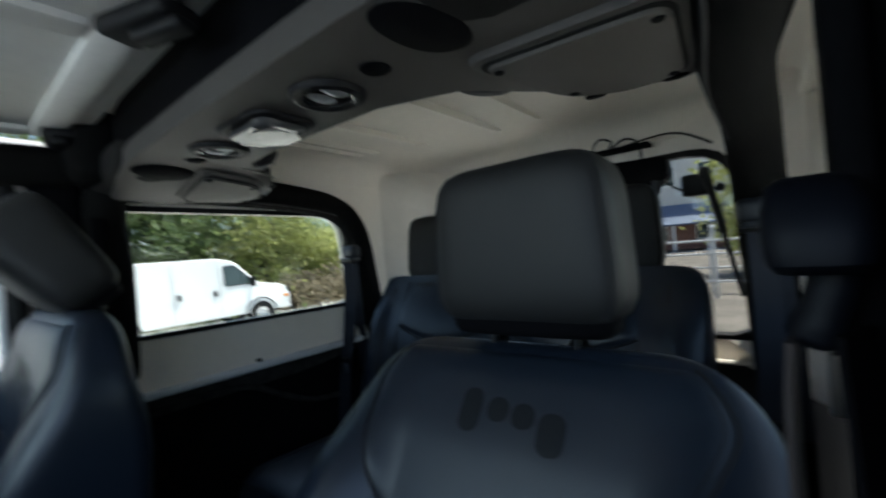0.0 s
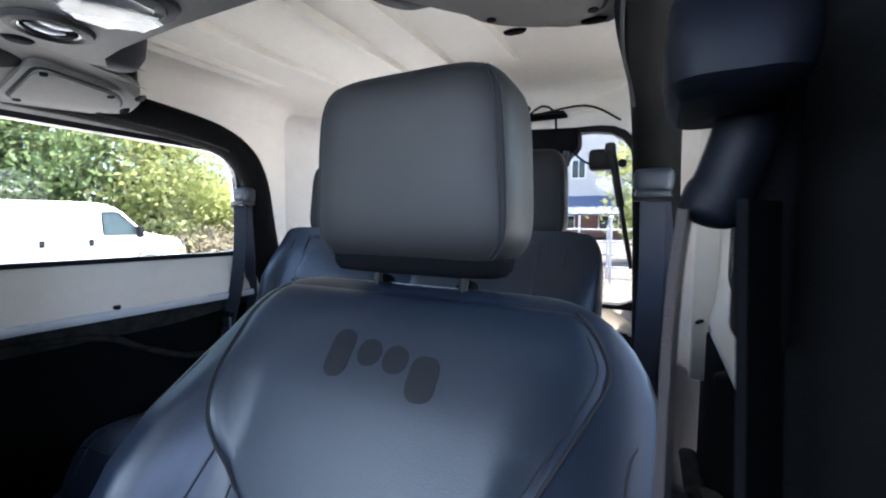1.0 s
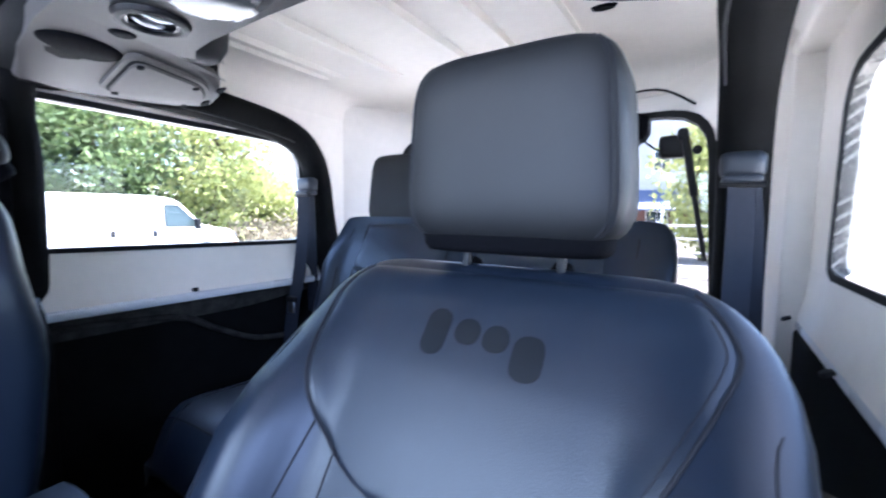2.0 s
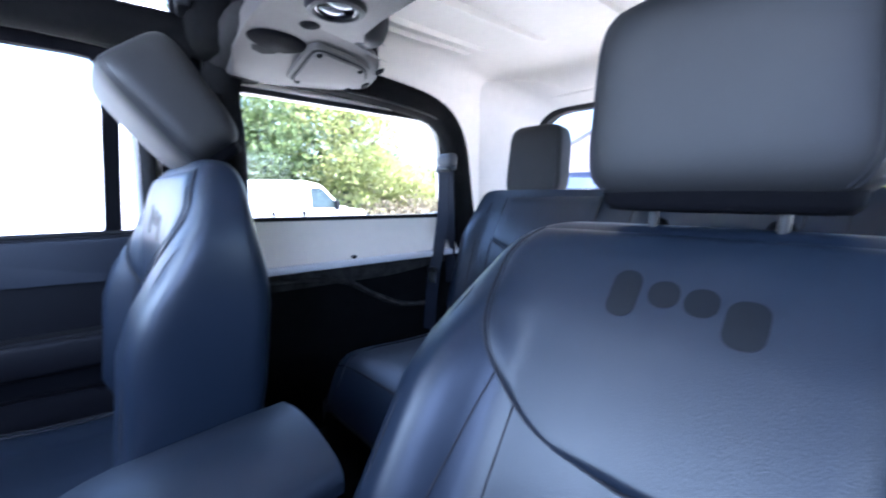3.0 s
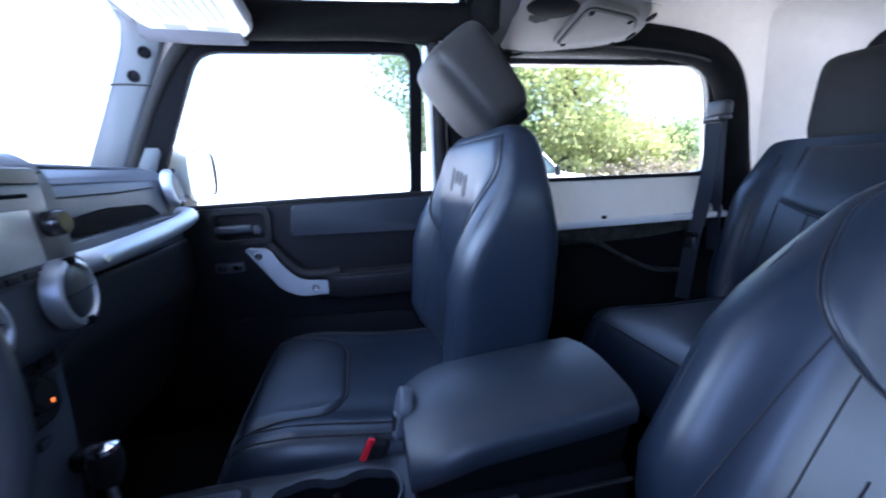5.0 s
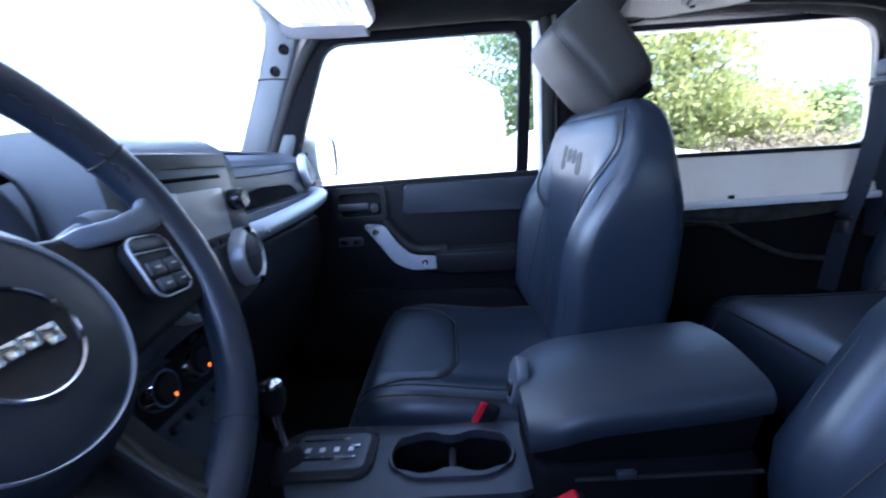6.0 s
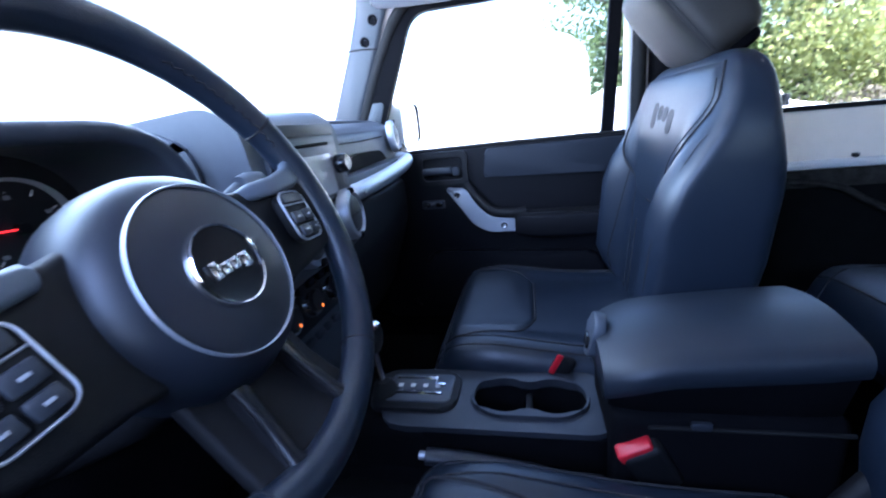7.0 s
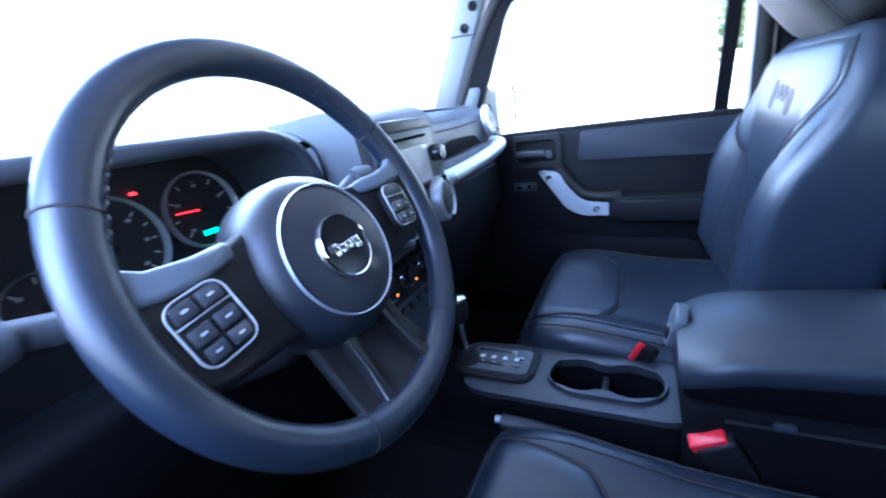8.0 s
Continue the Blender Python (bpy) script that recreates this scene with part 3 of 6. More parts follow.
def lobe(s, x, y):
    """The passenger end of the bar is the smaller one."""
    return (x, y) if s > 0 else (0.462 + 0.78 * (x - 0.515), 0.912 + 0.78 * (y - 0.97))


small = half[:2] + [(0.46, 0.670), (0.60, 0.69), (0.62, 0.80)] + [lobe(-1, x, y) for x, y in half[5:13]] + [(0.338, 0.905), (0.310, 0.889)] + half[-3:]
outline = half + [(-x, y) for x, y in small[::-1]][1:-1]
outline = [(BX + x, y) for x, y in outline]
part("body", prism(outline, "z", BZ, 1.675, 0.016, 4), BARGREY, t)
part("upper_lining", prism([(BX + (x - BX) * 0.985, (y - 0.8) * 0.965 + 0.8) for x, y in outline], "z", 1.660, 1.790), POSTBLACK, t, "black lining over the bar")
for s in (-1, 1):
    quad = [(BX + s * x, y) for x, y in (lobe(s, *q) for q in ((0.387, 0.846), (0.618, 0.852), (0.600, 1.075), (0.510, 1.088), (0.437, 1.042)))]
    if s > 0:
        quad = quad[::-1]
    qc = Vector(lobe(s, 0.515, 0.97))
    qc.x = BX + s * qc.x
    pod = part("speaker_pod", prism(rpoly([tuple(qc + (Vector(q) - qc) * 1.10) for q in quad], 0.035), "z", BZ - 0.010, BZ + 0.01, 0.006, 3), BARGREY, t)
    part("groove", prism(rpoly(quad, 0.030), "z", BZ - 0.0115, BZ - 0.003, 0.001), RUBBER, pod)
    ins = [tuple(qc + (Vector(q) - qc) * 0.94) for q in quad]
    part("grille", prism(rpoly(ins, 0.028), "z", BZ - 0.017, BZ - 0.002, 0.005, 3), BARGREY, pod, "light grey speaker cover")
    ins = [tuple(qc + (Vector(q) - qc) * 0.80) for q in quad]
    for k in (0, 1, 2, 4) if s < 0 else (4, 3, 2, 0):
        q = ins[k]
        part("screw", lathe([(0, -0.002), (0.0075, -0.002), (0.0065, 0.0015), (0, 0.002)], facing((q[0], q[1], BZ - 0.0172), (0, 0, -1), (0, 1, 0)), 14), POSTBLACK, pod)
    for x, y in (lobe(s, 0.46, 1.108), lobe(s, 0.575, 1.118)):
        part("clip_slot", (lambda b: (b.transform(Matrix.Translation((BX + s * x, y, BZ - 0.001)) @ Matrix.Diagonal((1.6, 0.7, 1, 1))), b)[1])(lathe([(0, -0.004), (0.010, -0.004), (0.012, 0.0), (0, 0.004)], None, 18)), POSTBLACK, t)
    # ringed swivel lamp and a small plug beside it
    c = (BX + s * 0.181, 0.776, BZ)
    down = facing(c, (0, 0, -1), (0, 1, 0))
    bz = part("round_bezel", lathe([(0.036, -0.004), (0.037, 0.006), (0.043, 0.010), (0.052, 0.008), (0.056, 0.001), (0.056, -0.004)], down, 36), PLASTIC, t, "black ring around the swivel lamp")
    part("bowl", lathe([(0, -0.003), (0.037, -0.003), (0.037, 0.001), (0, 0.000)], down, 28), POSTBLACK, bz)
    part("chrome_ring", lathe([(0.033, 0.0), (0.034, 0.006), (0.037, 0.007), (0.039, 0.004), (0.039, 0.0)], down, 36), GLOSS, bz)
    for k in (-1, 1):
        part("lamp_cup", (lambda b: (b.transform(down @ Matrix.Translation((k * 0.016, 0, 0)) @ Matrix.Diagonal((0.62, 1.25, 1, 1))), b)[1])(lathe([(0, 0.006), (0.012, 0.005), (0.020, 0.001), (0.020, -0.003), (0, -0.003)], None, 24)), SILVER, bz)
    part("plug", lathe([(0, 0.003), (0.017, 0.003), (0.021, 0.0), (0.021, -0.004), (0, -0.004)], facing((BX + s * 0.288, 0.772, BZ), (0, 0, -1), (0, 1, 0)), 20), POSTBLACK, t)
    # no hollows are cut: the shade in both scoops is painted as black caps
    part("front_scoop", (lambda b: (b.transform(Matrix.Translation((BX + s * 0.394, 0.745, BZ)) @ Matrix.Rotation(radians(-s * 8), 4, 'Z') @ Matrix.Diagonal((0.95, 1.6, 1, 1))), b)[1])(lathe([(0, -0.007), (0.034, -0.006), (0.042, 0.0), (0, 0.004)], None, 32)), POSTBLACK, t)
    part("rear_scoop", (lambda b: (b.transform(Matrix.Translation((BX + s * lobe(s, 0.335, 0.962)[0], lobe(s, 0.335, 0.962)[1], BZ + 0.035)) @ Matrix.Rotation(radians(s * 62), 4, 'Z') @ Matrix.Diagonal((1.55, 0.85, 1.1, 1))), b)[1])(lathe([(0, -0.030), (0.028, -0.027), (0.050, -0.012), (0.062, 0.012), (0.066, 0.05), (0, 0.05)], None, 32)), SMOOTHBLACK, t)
lamp = part("dome_lamp", prism(rpoly([(BX - 0.068, 0.732), (BX + 0.068, 0.732), (BX + 0.056, 0.830), (BX - 0.056, 0.830)], 0.03, 6), "z", BZ - 0.020, BZ + 0.004, 0.014, 4), LENS, t, "clear glossy dome lamp lens")
part("lamp_bezel", prism(rpoly([(BX - 0.084, 0.718), (BX + 0.084, 0.718), (BX + 0.070, 0.845), (BX - 0.070, 0.845)], 0.04, 6), "z", BZ - 0.007, BZ + 0.004, 0.004), PLASTIC, lamp)

for s in (-1, 1):
    rings = []
    for x, k in ((0.402, 0.30), (0.405, 0.62), (0.414, 0.84), (0.430, 0.95), (0.46, 1.0), (0.53, 1.0), (0.60, 0.99), (0.70, 0.97)):
        r = []
        for j in range(40):
            a = 2 * math.pi * j / 40
            c, s_ = math.cos(a), math.sin(a)
            slant = 0.020 * c * sstep(0.50, 0.40, x)
            r.append((BX + s * (x + slant), 0.730 + 0.079 * k * math.copysign(abs(c) ** 0.62, c), BZ + 0.040 + (0.10 if s < 0 else 0) * max(x - 0.43, 0) + 0.043 * k * math.copysign(abs(s_) ** 0.62, s_)))
        rings.append(r)
    part("end_sleeve", loft(rings), SLEEVE, t, "dark grey cloth sleeve at the end of the bar")
for ob in list(t.children_recursive):
    bm = bmesh.new()
    bm.from_mesh(ob.data)
    for sx in (-1, 1):
        bmesh.ops.bisect_plane(bm, geom=list(bm.verts) + list(bm.edges) + list(bm.faces), plane_co=(sx * 0.345, 0, 0), plane_no=(1, 0, 0))
    for v in bm.verts:
        v.co.z -= (0.19 if v.co.x < 0 else 0.03) * max(abs(v.co.x) - 0.345, 0)
    bm.to_mesh(ob.data)
    bm.free()

# ---- roof panel latches ----
for x, y, rz in ((0.03, 0.59, 20), (-0.60, 0.60, -10), (0.60, 0.60, 10)):
    t = thing("roof_latch", (x, y, 1.72), "black plastic turning latch of the roof panel", "latch", "roof latches")
    m = Matrix.Translation((x, y, 1.715)) @ Matrix.Rotation(radians(rz), 4, 'Z')
    part("base", (lambda b: (b.transform(m), b)[1])(box((0, 0, 0.004), (0.12, 0.060, 0.026), 0.010, 3)), PLASTIC, t)
    part("lever", (lambda b: (b.transform(m), b)[1])(box((0.025, 0.0, -0.014), (0.085, 0.032, 0.018), 0.008, 3)), PLASTIC, t)

# ---- seats ----
def superring(w, d, cy, p, n=56, bulge=None):
    """Closed outline of half width w and half depth d round y = cy, boxy by p; bulge pushes the front (-y) out."""
    out = []
    for j in range(n):
        a = 2 * math.pi * j / n
        c, s_ = math.cos(a), math.sin(a)
        x = w * math.copysign(abs(c) ** (2 / p), c)
        y = d * math.copysign(abs(s_) ** (2 / p), s_)
        if bulge and y < 0:
            y -= bulge(abs(x) / w) * min(-y / d * 1.6, 1)
        out.append((x, cy + y))
    return out


def back_w(v):
    w = 0.262 + 0.013 * sstep(0, 0.30, v)
    if v > 0.43:
        t = min((v - 0.43) / 0.142, 0.999)
        w -= 0.115 * (1 - math.sqrt(1 - t * t))
    return w


def back_thick(v):
    return 0.066 * (0.78 + 0.22 * sstep(0.0, 0.25, v)) * (1 - 0.35 * sstep(0.36, 0.54, v))


def back_d(v):
    return back_thick(v) * math.sqrt(1 - 0.86 * min(max((v - 0.505) / 0.0665, 0), 1) ** 2)


def back_bolster(v):
    return 0.070 * sstep(0.0, 0.12, v) * (1 - sstep(0.30, 0.50, v))


def back_cy(v):
    return 0.005 + 0.012 * sstep(0.42, 0.56, v) + back_thick(v)


def back_front(x, v):
    """Front face of the backrest at a place across and up."""
    w, d = back_w(v), back_d(v)
    q = min(abs(x) / w, 0.999)
    y = -d * (1 - q ** 5) ** 0.2
    y -= back_bolster(v) * sstep(0.50, 0.80, q) * min(-y / d * 1.6, 1)
    return back_cy(v) + y


def headrest(parent, name="headrest", w=0.132, h=0.100, d=0.060, c=(0, 0.010, 0.672), tilt=-42, post_y=None, material=None):
    m = Matrix.Translation(c) @ Matrix.Rotation(radians(-tilt), 4, 'X')
    rings = []
    post_y = c[1] + 0.042 if post_y is None else post_y

    def shape(v):
        return max(1 - abs(v) ** 5.0, 0.02) ** (1 / 5.0)
    for k in range(25):
        v = math.sin(math.pi * (k / 24 - 0.5))
        sc = shape(v)
        rings.append([m @ Vector((x, y, h * v)) for x, y in superring(w * (0.25 + 0.75 * sc) * (1 - 0.055 * v), d * (0.10 + 0.90 * sc) * (1 + 0.10 * v), 0.0, 5.0, 72)])
    hd = part(name, loft(rings), material or HEADLEATHER, parent, "", local=True, angle=60)
    rings = [[m @ Vector((x, y, h * v)) for x, y in superring(w * k * 0.90, d * k * 0.72, 0.0, 4.0, 48)] for v, k in ((-1.13, 0.80), (-1.12, 0.92), (-1.05, 0.98), (-0.88, 1.0))]
    part("headrest_base", loft(rings), POSTBLACK, parent, local=True, angle=60)
    for sx in (-1, 1):
        for q in (0.935, 0.895):
            pts = [m @ Vector((sx * w * q * (0.25 + 0.75 * shape(v)) * (1 - 0.055 * v), -d * (0.10 + 0.90 * shape(v)) * (1 - q ** 5) ** 0.2 * (1 + 0.1 * v) - 0.0002, h * v)) for v in (-0.92, -0.8, -0.6, -0.3, 0, 0.3, 0.6, 0.8, 0.92)]
            part("seam", tube(smooth_path(pts, 4), 0.0012, 6), THREAD, hd, local=True)
        post = tube([m @ Vector((sx * 0.060, 0.0, -h * 0.9)), m @ Vector((sx * 0.060, 0.0, -h - 0.02)), Vector((sx * 0.060, post_y + 0.003, 0.54))], 0.0055, 10)
        part("post", post, POSTSTEEL, parent, "dark steel headrest post", local=True)
        part("guide", lathe([(0, 0.0), (0.015, 0.0), (0.015, 0.012), (0.011, 0.022), (0, 0.022)], Matrix.Translation((sx * 0.060, post_y, 0.563)), 16), POSTBLACK, parent, local=True)
    return hd


def emblem(parent, fn, scale=1.0, x0=-0.052, v0=0.46):
    """Four dark pressed shapes on a backrest; plain bars, not letters."""
    k = scale
    shapes = (((0.000, 0.0), (0.022, 0.040), 0.010), ((0.028, 0.004), (0.022, 0.022), 0.010), ((0.053, 0.002), (0.022, 0.022), 0.010), ((0.079, -0.008), (0.024, 0.034), 0.010))
    for i, ((x, z), (w, h), r) in enumerate(shapes):
        pts = rrect(x0 + (x + w / 2) * k, v0 + (z + 0.008) * k, w * k, h * k, min(r * k, w * k * 0.45), 4)
        bm = bmesh.new()
        c = Vector((x0 + (x + w / 2) * k, v0 + (z + 0.008) * k))
        loops = []
        for sc, dy in ((1.0, 0.004), (1.0, -0.0006), (0.5, -0.0006)):
            loops.append([bm.verts.new((c.x + (px - c.x) * sc, fn(c.x + (px - c.x) * sc, c.y + (pv - c.y) * sc) + dy, c.y + (pv - c.y) * sc)) for px, pv in pts])
        n = len(pts)
        for a, b in zip(loops, loops[1:]):
            for j in range(n):
                bm.faces.new((a[j], a[(j + 1) % n], b[(j + 1) % n], b[j]))
        bm.faces.new(loops[-1])
        part("emblem_mark", bm, EMBOSS, parent, "dark pressed emblem mark", local=True)


def front_seat(x, pivot_y, pivot_z, recline, cushion_y, cushion_z, head, label, buckle_side):
    # --- backrest, built upright round its hinge and then leaned back ---
    m = Matrix.Translation((x, pivot_y, pivot_z)) @ Matrix.Rotation(radians(-recline), 4, 'X')
    seat = thing("car_seat", m=m, label=label, category="car seat", group="front seats")
    vs = [0.0, 0.012, 0.03, 0.07, 0.12, 0.18, 0.24, 0.30, 0.36, 0.40, 0.44, 0.475, 0.505, 0.522, 0.536, 0.547, 0.556, 0.563, 0.568, 0.571]
    rings = []
    for v in vs:
        sq = 0.85 if v == 0 else 1
        rings.append([(px, py, v) for px, py in superring(back_w(v) * sq, back_d(v) * sq, back_cy(v), 5, 96, lambda q: back_bolster(v) * sstep(0.50, 0.80, q))])
    back = part("backrest", loft(rings), LEATHER, seat, local=True, angle=70)

    # upper panel: a shield with a U-shaped foot, standing a little proud
    V0, V1 = 0.288, 0.552

    def panel_w(v):
        t = min(max((0.50 - v) / (0.50 - V0), 0), 1)
        a, b = back_w(v) * 0.90 - 0.002, 0.238 * (1 - 0.38 * t) * (1 - t ** 7) ** 0.5
        return max(0.5 * (a + b - math.sqrt((a - b) ** 2 + 0.00012)), 0.002)

    def panel(u, q):
        v = V1 + (V0 - V1) * u
        xx = (2 * q - 1)
        w = max(panel_w(v), 0.004)
        edge = max(sstep(0.93, 1.0, abs(xx)), sstep(0.97, 1.0, u), sstep(0.03, 0.0, u))
        px = xx * w
        return (px, back_front(px, v) - 0.005 * (1 - edge) + 0.001 * edge, v)
    part("shoulder_panel", grid(panel, 44, 36), LEATHER_S, back, "smoother black leather shoulder panel", local=True, angle=70)

    def pfront(px, v):
        return back_front(px, v) - 0.005
    edge = []
    for u in range(0, 41):
        v = V1 + (V0 - V1) * u / 40
        edge.append((panel_w(v) * 1.0, v))
    pts = [(a, back_front(a, v) - 0.001, v) for a, v in edge] + [(-a, back_front(-a, v) - 0.001, v) for a, v in edge[::-1]]
    part("panel_seam", tube(pts, 0.0019, 6), THREAD, back, local=True)
    pts2 = [((abs(a) - 0.010) * (1 if a > 0 else -1), back_front(a, v) - 0.0053, v) for a, _, v in pts if V0 + 0.02 < v < V1 - 0.02 and abs(a) > 0.05]
    for sgn in (1, -1):
        part("stitching", tube([q for q in pts2 if q[0] * sgn > 0], 0.0008, 5), THREAD, back, local=True)
    # bolster seams running down from the panel
    for sx in (-1, 1):
        for f0, f1 in ((0.47, 0.47), (0.57, 0.70)):
            pts = []
            for k in range(14):
                v = (0.36 if f0 > 0.5 else 0.31) * (1 - k / 13) + 0.02
                px = sx * back_w(v) * (f0 + (f1 - f0) * k / 13)
                pts.append((px, back_front(px, v) - 0.0005, v))
            part("bolster_seam", tube(pts, 0.0013, 6), THREAD, back, local=True)
    # piping along the front edge of each bolster, then back over the shoulder
    for sx in (-1, 1):
        for off in (0.0, 0.011):
            pts = []
            for k in range(16):
                v = 0.03 + 0.40 * k / 15
                px = back_w(v) * 0.90
                pts.append((sx * px, back_front(px, v) - 0.0004, v))
            for k in range(13):
                v = 0.44 + 0.055 * k / 12
                ring = superring(back_w(v), back_d(v), back_cy(v), 5, 96, lambda q: back_bolster(v) * sstep(0.50, 0.80, q))
                px, py = ring[(-12 + 2 * k) % 96]
                pts.append((sx * px * 1.001, py, v - off))
            pts = [Vector(q) for q in (pts[16:] if off else pts)]
            for _ in range(6):
                pts = [pts[0]] + [(a + 2 * b + c) / 4 for a, b, c in zip(pts, pts[1:], pts[2:])] + [pts[-1]]
            part("yoke_seam", tube(pts, 0.0013, 5), THREAD, back, local=True)
    # lower insert with two upright seams
    for sx in (-0.35, 0.35):
        pts = [(sx * 0.24, back_front(sx * 0.24, v) - 0.0006, v) for v in (0.03, 0.08, 0.13, 0.18, 0.23)]
        part("insert_seam", tube(pts, 0.0013, 6), THREAD, back, local=True)
    emblem(back, pfront, 1.36, -0.062, 0.458)
    headrest(seat, **head)
    part("rear_shell", prism(rrect(0, 0.27, 0.36, 0.30, 0.06), "y", 0.118, 0.144, 0.008), PLASTIC, seat, local=True)
    part("recliner_cover", box((buckle_side * 0.235, 0.06, 0.0), (0.03, 0.14, 0.10), 0.014, 3), PLASTIC, seat, local=True)

    # --- cushion, level ---
    inv = m.inverted()
    base = Matrix.Translation((x, cushion_y, cushion_z))
    L = 0.50
    rings = []

    def cw(t):
        return 0.262 - 0.012 * sstep(0.3, 0, t) * 1.0

    def ctop(xx, t):
        q = min(abs(xx) / cw(t), 0.999)
        z = 0.062 * (1 - q ** 5) ** 0.2 + 0.012 * sstep(0.55, 0.82, q) * (1 - sstep(0.9, 1.0, q)) * sstep(0.05, 0.3, t)
        z += 0.030 * sstep(0.75, 0.15, t)
        z -= 0.075 * (1 - min(t / 0.13, 1)) ** 2.2
        return z
    nx, nt = 40, 30

    def top(u, q):
        t = u
        xx = (2 * q - 1) * cw(t)
        return base @ Vector((xx, -0.02 + L * t - 0.0, ctop(xx, t)))
    bm = grid(top, nt, nx)
    # skirt down to the seat frame
    rim = [v for v in bm.verts if v.is_boundary]
    ext = bmesh.ops.extrude_edge_only(bm, edges=[e for e in bm.edges if e.is_boundary])
    for v in [g for g in ext["geom"] if isinstance(g, bmesh.types.BMVert)]:
        v.co.z = 0.70
        v.co.x = x + (v.co.x - x) * 0.94
        v.co.y = cushion_y + (v.co.y - cushion_y) * 0.96 + 0.004
    bm.transform(inv)
    cush = part("cushion", bm, LEATHER, seat, local=True, angle=60)

    # raised front insert of the cushion
    def ins(u, q):
        t = 0.075 + 0.37 * u
        w = 0.205 * (1 - 0.16 * u - 0.34 * max((u - 0.72) / 0.28, 0) ** 2)
        xx = (2 * q - 1) * w
        e = max(sstep(0.9, 1, abs(2 * q - 1)), sstep(0.95, 1, u), sstep(0.05, 0, u))
        return inv @ base @ Vector((xx, -0.02 + L * t, ctop(xx, t) + 0.006 * (1 - e) - 0.003 * e))
    part("cushion_insert", grid(ins, 24, 20), LEATHER_S, cush, "smoother black leather cushion insert", local=True, angle=70)
    o = [(0.205 * (1 - 0.16 * k / 12 - 0.34 * max((k / 12 - 0.72) / 0.28, 0) ** 2), 0.075 + 0.37 * k / 12) for k in range(13)]
    pts = [base @ Vector((a, -0.02 + L * t, ctop(a, t) + 0.0005)) for a, t in o] + [base @ Vector((-a, -0.02 + L * t, ctop(a, t) + 0.0005)) for a, t in o[::-1]]
    part("insert_seam", tube([inv @ p for p in pts], 0.0026, 6, closed=True), THREAD, cush, local=True)
    for sx in (-1, 1):
        for f in (0.80, 0.90):
            pts = [base @ Vector((sx * cw(t) * f, -0.02 + L * t, ctop(cw(t) * f, t) + 0.0006)) for t in (0.03, 0.08, 0.14, 0.2, 0.3, 0.45, 0.6, 0.8, 0.97)]
            part("bolster_seam", tube([inv @ p for p in pts], 0.0018, 6), THREAD, cush, local=True)
    pts = [base @ Vector((sx * cw(0.05), -0.02 + L * 0.055, ctop(min(abs(sx), 0.985) * cw(0.05), 0.055) + 0.0006)) for sx in [-0.98 + 1.96 * k / 20 for k in range(21)]]
    part("front_seam", tube([inv @ p for p in pts], 0.0018, 6), THREAD, cush, local=True)
    # frame under the cushion
    bm = join(box((x, cushion_y + 0.24, 0.665), (0.46, 0.44, 0.09), 0.02, 3), box((x - 0.20, cushion_y + 0.25, 0.585), (0.04, 0.42, 0.12), 0.01), box((x + 0.20, cushion_y + 0.25, 0.585), (0.04, 0.42, 0.12), 0.01))
    bm.transform(inv)
    # near-black frame: shade beneath the cushion is put into its colour
    part("seat_frame", bm, POSTBLACK, seat, local=True)
    return seat


front_seat(0.372, 0.573, 0.792, 31, 0.035, 0.728, dict(h=0.106, w=0.128, d=0.058, c=(0.006, -0.027, 0.687), tilt=-28, post_y=0.060), "black leather driver seat leaned back with a pressed emblem", -1)
front_seat(-0.368, 0.442, 0.785, 5.2, 0.012, 0.757, dict(h=0.100, c=(0, 0.018, 0.662), tilt=-42), "black leather passenger seat set upright with a pressed emblem", 1)


